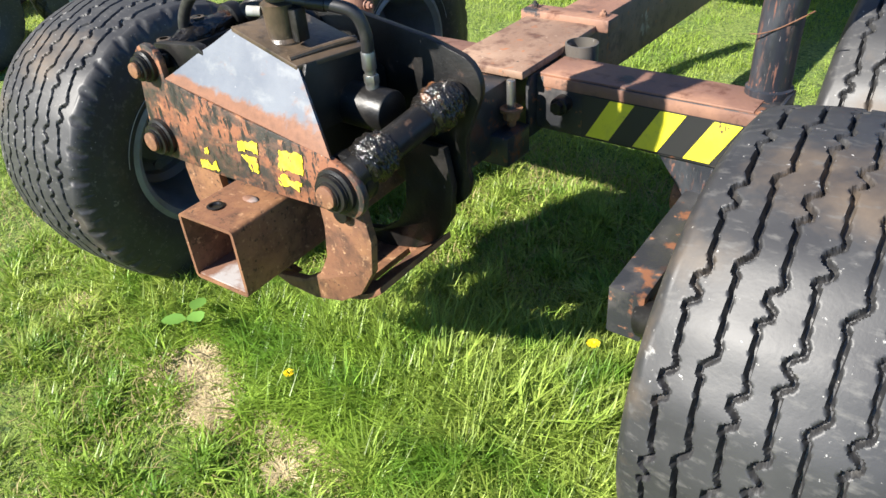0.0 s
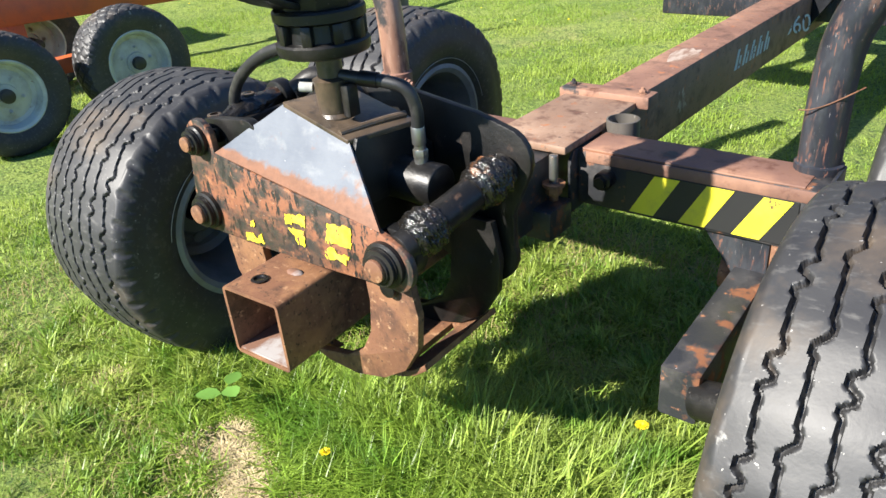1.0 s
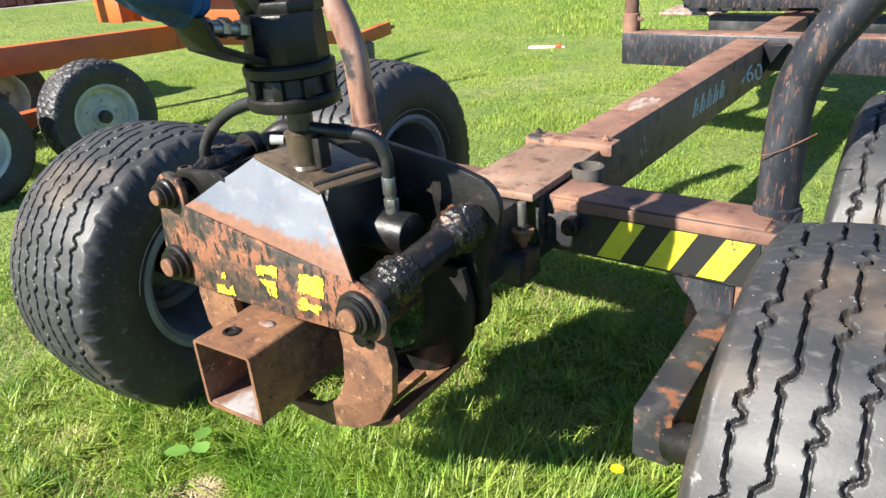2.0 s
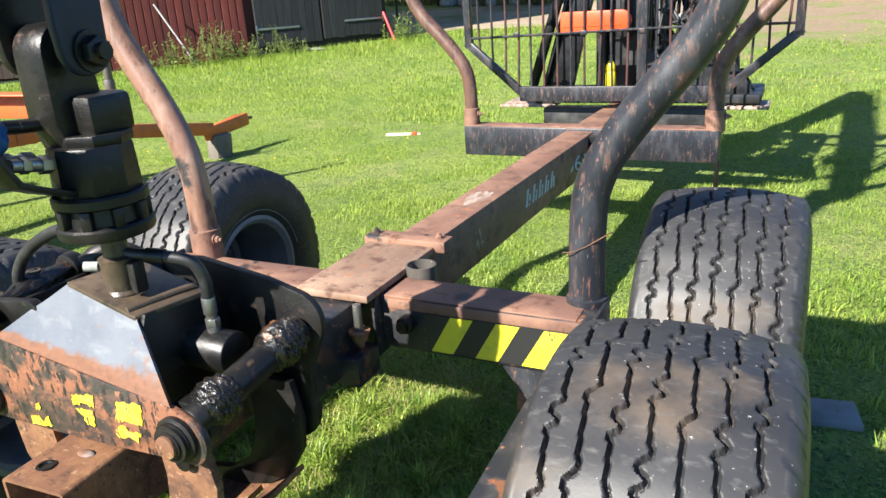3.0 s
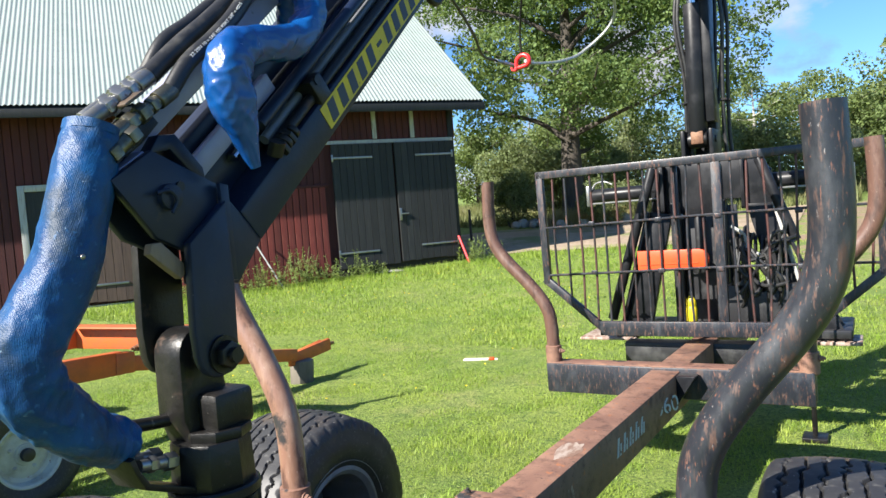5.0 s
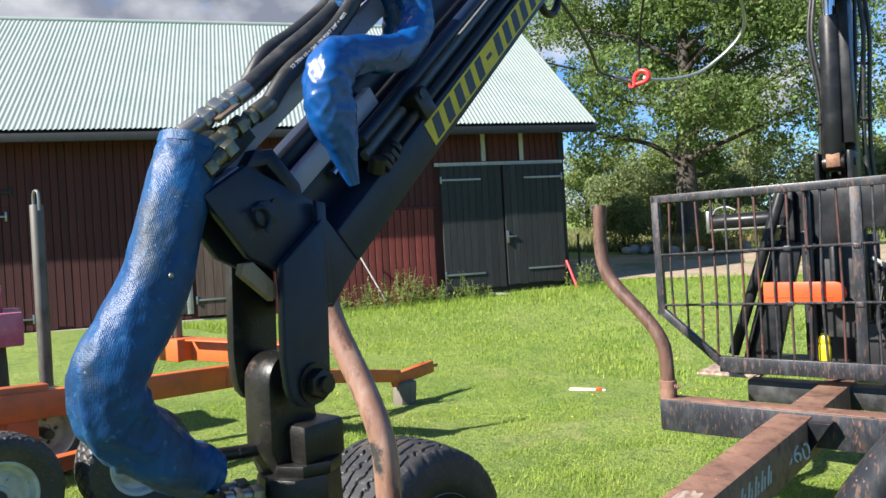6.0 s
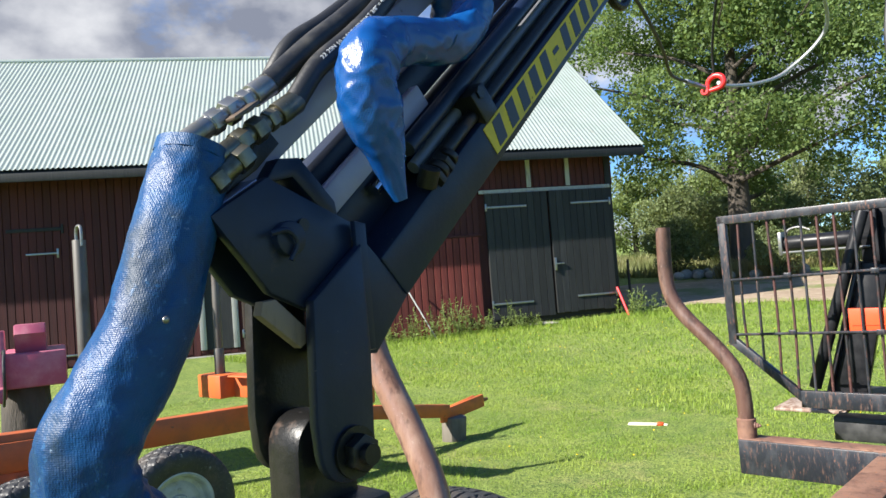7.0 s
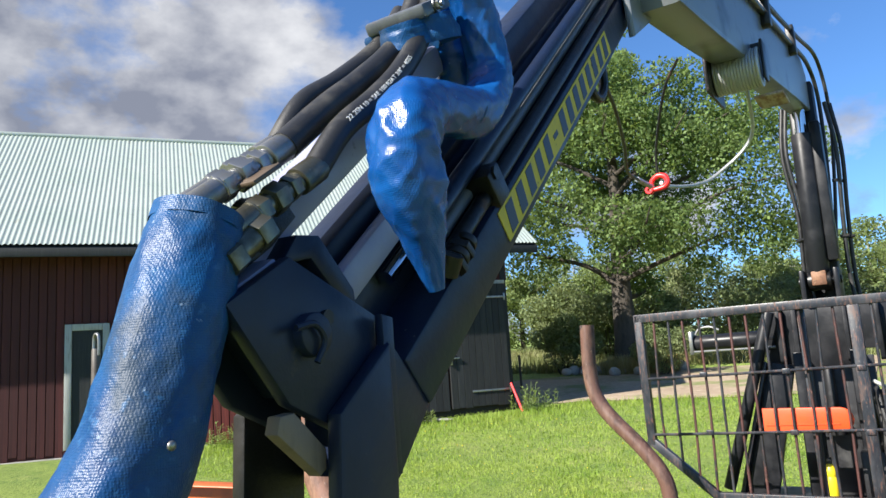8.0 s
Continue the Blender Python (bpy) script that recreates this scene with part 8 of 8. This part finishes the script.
# dry clippings
gd = np.random.default_rng(12)
for x, y, r in DRY:
    n = int(4200 * r / 0.1)
    q = gd.normal(size=(n, 2)) * np.array([r * 0.50, r * 0.36]) + np.array([x, y]) + (gd.random((n, 1)) < 0.3) * gd.normal(size=(n, 2)) * r * 0.5
    ang = gd.uniform(0, 2 * np.pi, n)
    ln = gd.uniform(0.010, 0.045, n)
    z = gd.uniform(0.0, 0.020, n) * np.exp(-((q[:, 0] - x) ** 2 + ((q[:, 1] - y) * 1.4) ** 2) / r ** 2)
    dx = np.stack([np.cos(ang) * ln, np.sin(ang) * ln, gd.uniform(-0.4, 0.4, n) * ln], 1)
    wx = np.stack([-np.sin(ang), np.cos(ang), np.zeros(n)], 1) * 0.0010
    c = np.concatenate([q, z[:, None]], 1)
    v = np.stack([c - dx - wx, c + dx - wx, c + dx + wx, c - dx + wx], 1).reshape(-1, 3)
    cl = thing("dry_clippings", "heap of dry straw-coloured grass clippings on the lawn", "clippings", group="heaps of clippings", kind="stuff")
    part("clippings", (v.tolist(), [], np.arange(n * 4).reshape(-1, 4).tolist()), dry_grass, cl, smooth=0)


def broad_leaf(bm, at, size, yaw, tilt):
    m = Matrix.Translation(at) @ Matrix.Rotation(yaw, 4, "Z") @ Matrix.Rotation(tilt, 4, "Y")
    rim = [(0, 0, 0), (0.25, 0.30, 0.03), (0.55, 0.36, 0.05), (0.85, 0.2, 0.03), (1.0, 0, 0.0), (0.85, -0.2, 0.03), (0.55, -0.36, 0.05), (0.25, -0.30, 0.03)]
    vs = [bm.verts.new(m @ Vector((p[0] * size, p[1] * size, p[2] * size))) for p in rim]
    mid = bm.verts.new(m @ Vector((0.5 * size, 0, -0.01 * size)))
    for a, b in zip(vs, vs[1:] + vs[:1]):
        bm.faces.new((a, b, mid))


def weed_plant(x, y, leaves, size, h, seed):
    g = random.Random(seed)
    t = thing("weed", "small broad-leaved green weed in the lawn", "weed", (x, y, 0), 0, "broad-leaved weeds")
    bm = bmesh.new()
    for k in range(leaves):
        a = 6.28 * k / leaves + g.uniform(-0.4, 0.4)
        e = Vector((math.cos(a) * size * 0.25, math.sin(a) * size * 0.25, h * g.uniform(0.75, 1.1)))
        sweep(bm, [(0, 0, -0.01), e * 0.5 + Vector((0, 0, 0.01)), e], 0.0016, n=5, steps=3)
        broad_leaf(bm, e, size * g.uniform(0.8, 1.15), a, g.uniform(-0.25, 0.2))
    part("leaves", bm, weed, t, smooth=60)


weed_plant(-0.425, 1.60, 3, 0.068, 0.115, 1)
weed_plant(0.02, 1.75, 5, 0.042, 0.07, 2)
weed_plant(0.06, 1.70, 4, 0.034, 0.05, 3)


def dandelion(x, y, h, r, seed):
    g = random.Random(seed)
    t = thing("dandelion", "yellow dandelion flower on a thin stem in the lawn", "flower", (x, y, 0), 0, "dandelions")
    part("stem", sweep(bmesh.new(), [(0, 0, -0.01), (0.004, 0.002, h * 0.5), (0, 0, h)], 0.0014, n=6, steps=4), weed, t)
    bm = bmesh.new()
    for ring, (n, f, up) in enumerate(((18, 1.0, 0.1), (14, 0.75, 0.35), (9, 0.45, 0.7))):
        for k in range(n):
            a = 6.283 * k / n + ring * 0.2 + g.uniform(-0.1, 0.1)
            d = Vector((math.cos(a), math.sin(a), up)).normalized() * r * f
            w = Vector((-math.sin(a), math.cos(a), 0)) * r * 0.13
            c = Vector((0, 0, h))
            bm.faces.new([bm.verts.new(p) for p in (c - w * 0.4, c + d - w, c + d * 1.08, c + d + w, c + w * 0.4)])
    part("petals", bm, petal, t, smooth=0)


for k, (x, y, h, r) in enumerate(((-0.02, 1.594, 0.08, 0.014), (0.605, 2.105, 0.085, 0.017), (0.138, 1.904, 0.07, 0.009))):
    dandelion(x, y, h, r, k)
gf = np.random.default_rng(19)
bm = bmesh.new()
for k in range(150):
    x, y = gf.uniform(-9, 2.5), gf.uniform(5.5, 15)
    if (Vector((x, y, 0)) - Vector((BR.x, BR.y, 0))).dot(Vector((-0.8093, 0.5875, 0))) > -0.5:
        continue
    bmesh.ops.create_icosphere(bm, subdivisions=1, radius=gf.uniform(0.006, 0.011), matrix=Matrix.Translation((x, y, gz(x, y) + gf.uniform(0.05, 0.10))) @ Matrix.Diagonal((1, 1, 0.6, 1)))
tagged(part("lawn_flowers", bm, petal, smooth=0), "tiny yellow flowers strewn over the lawn", "flowers", kind="stuff")
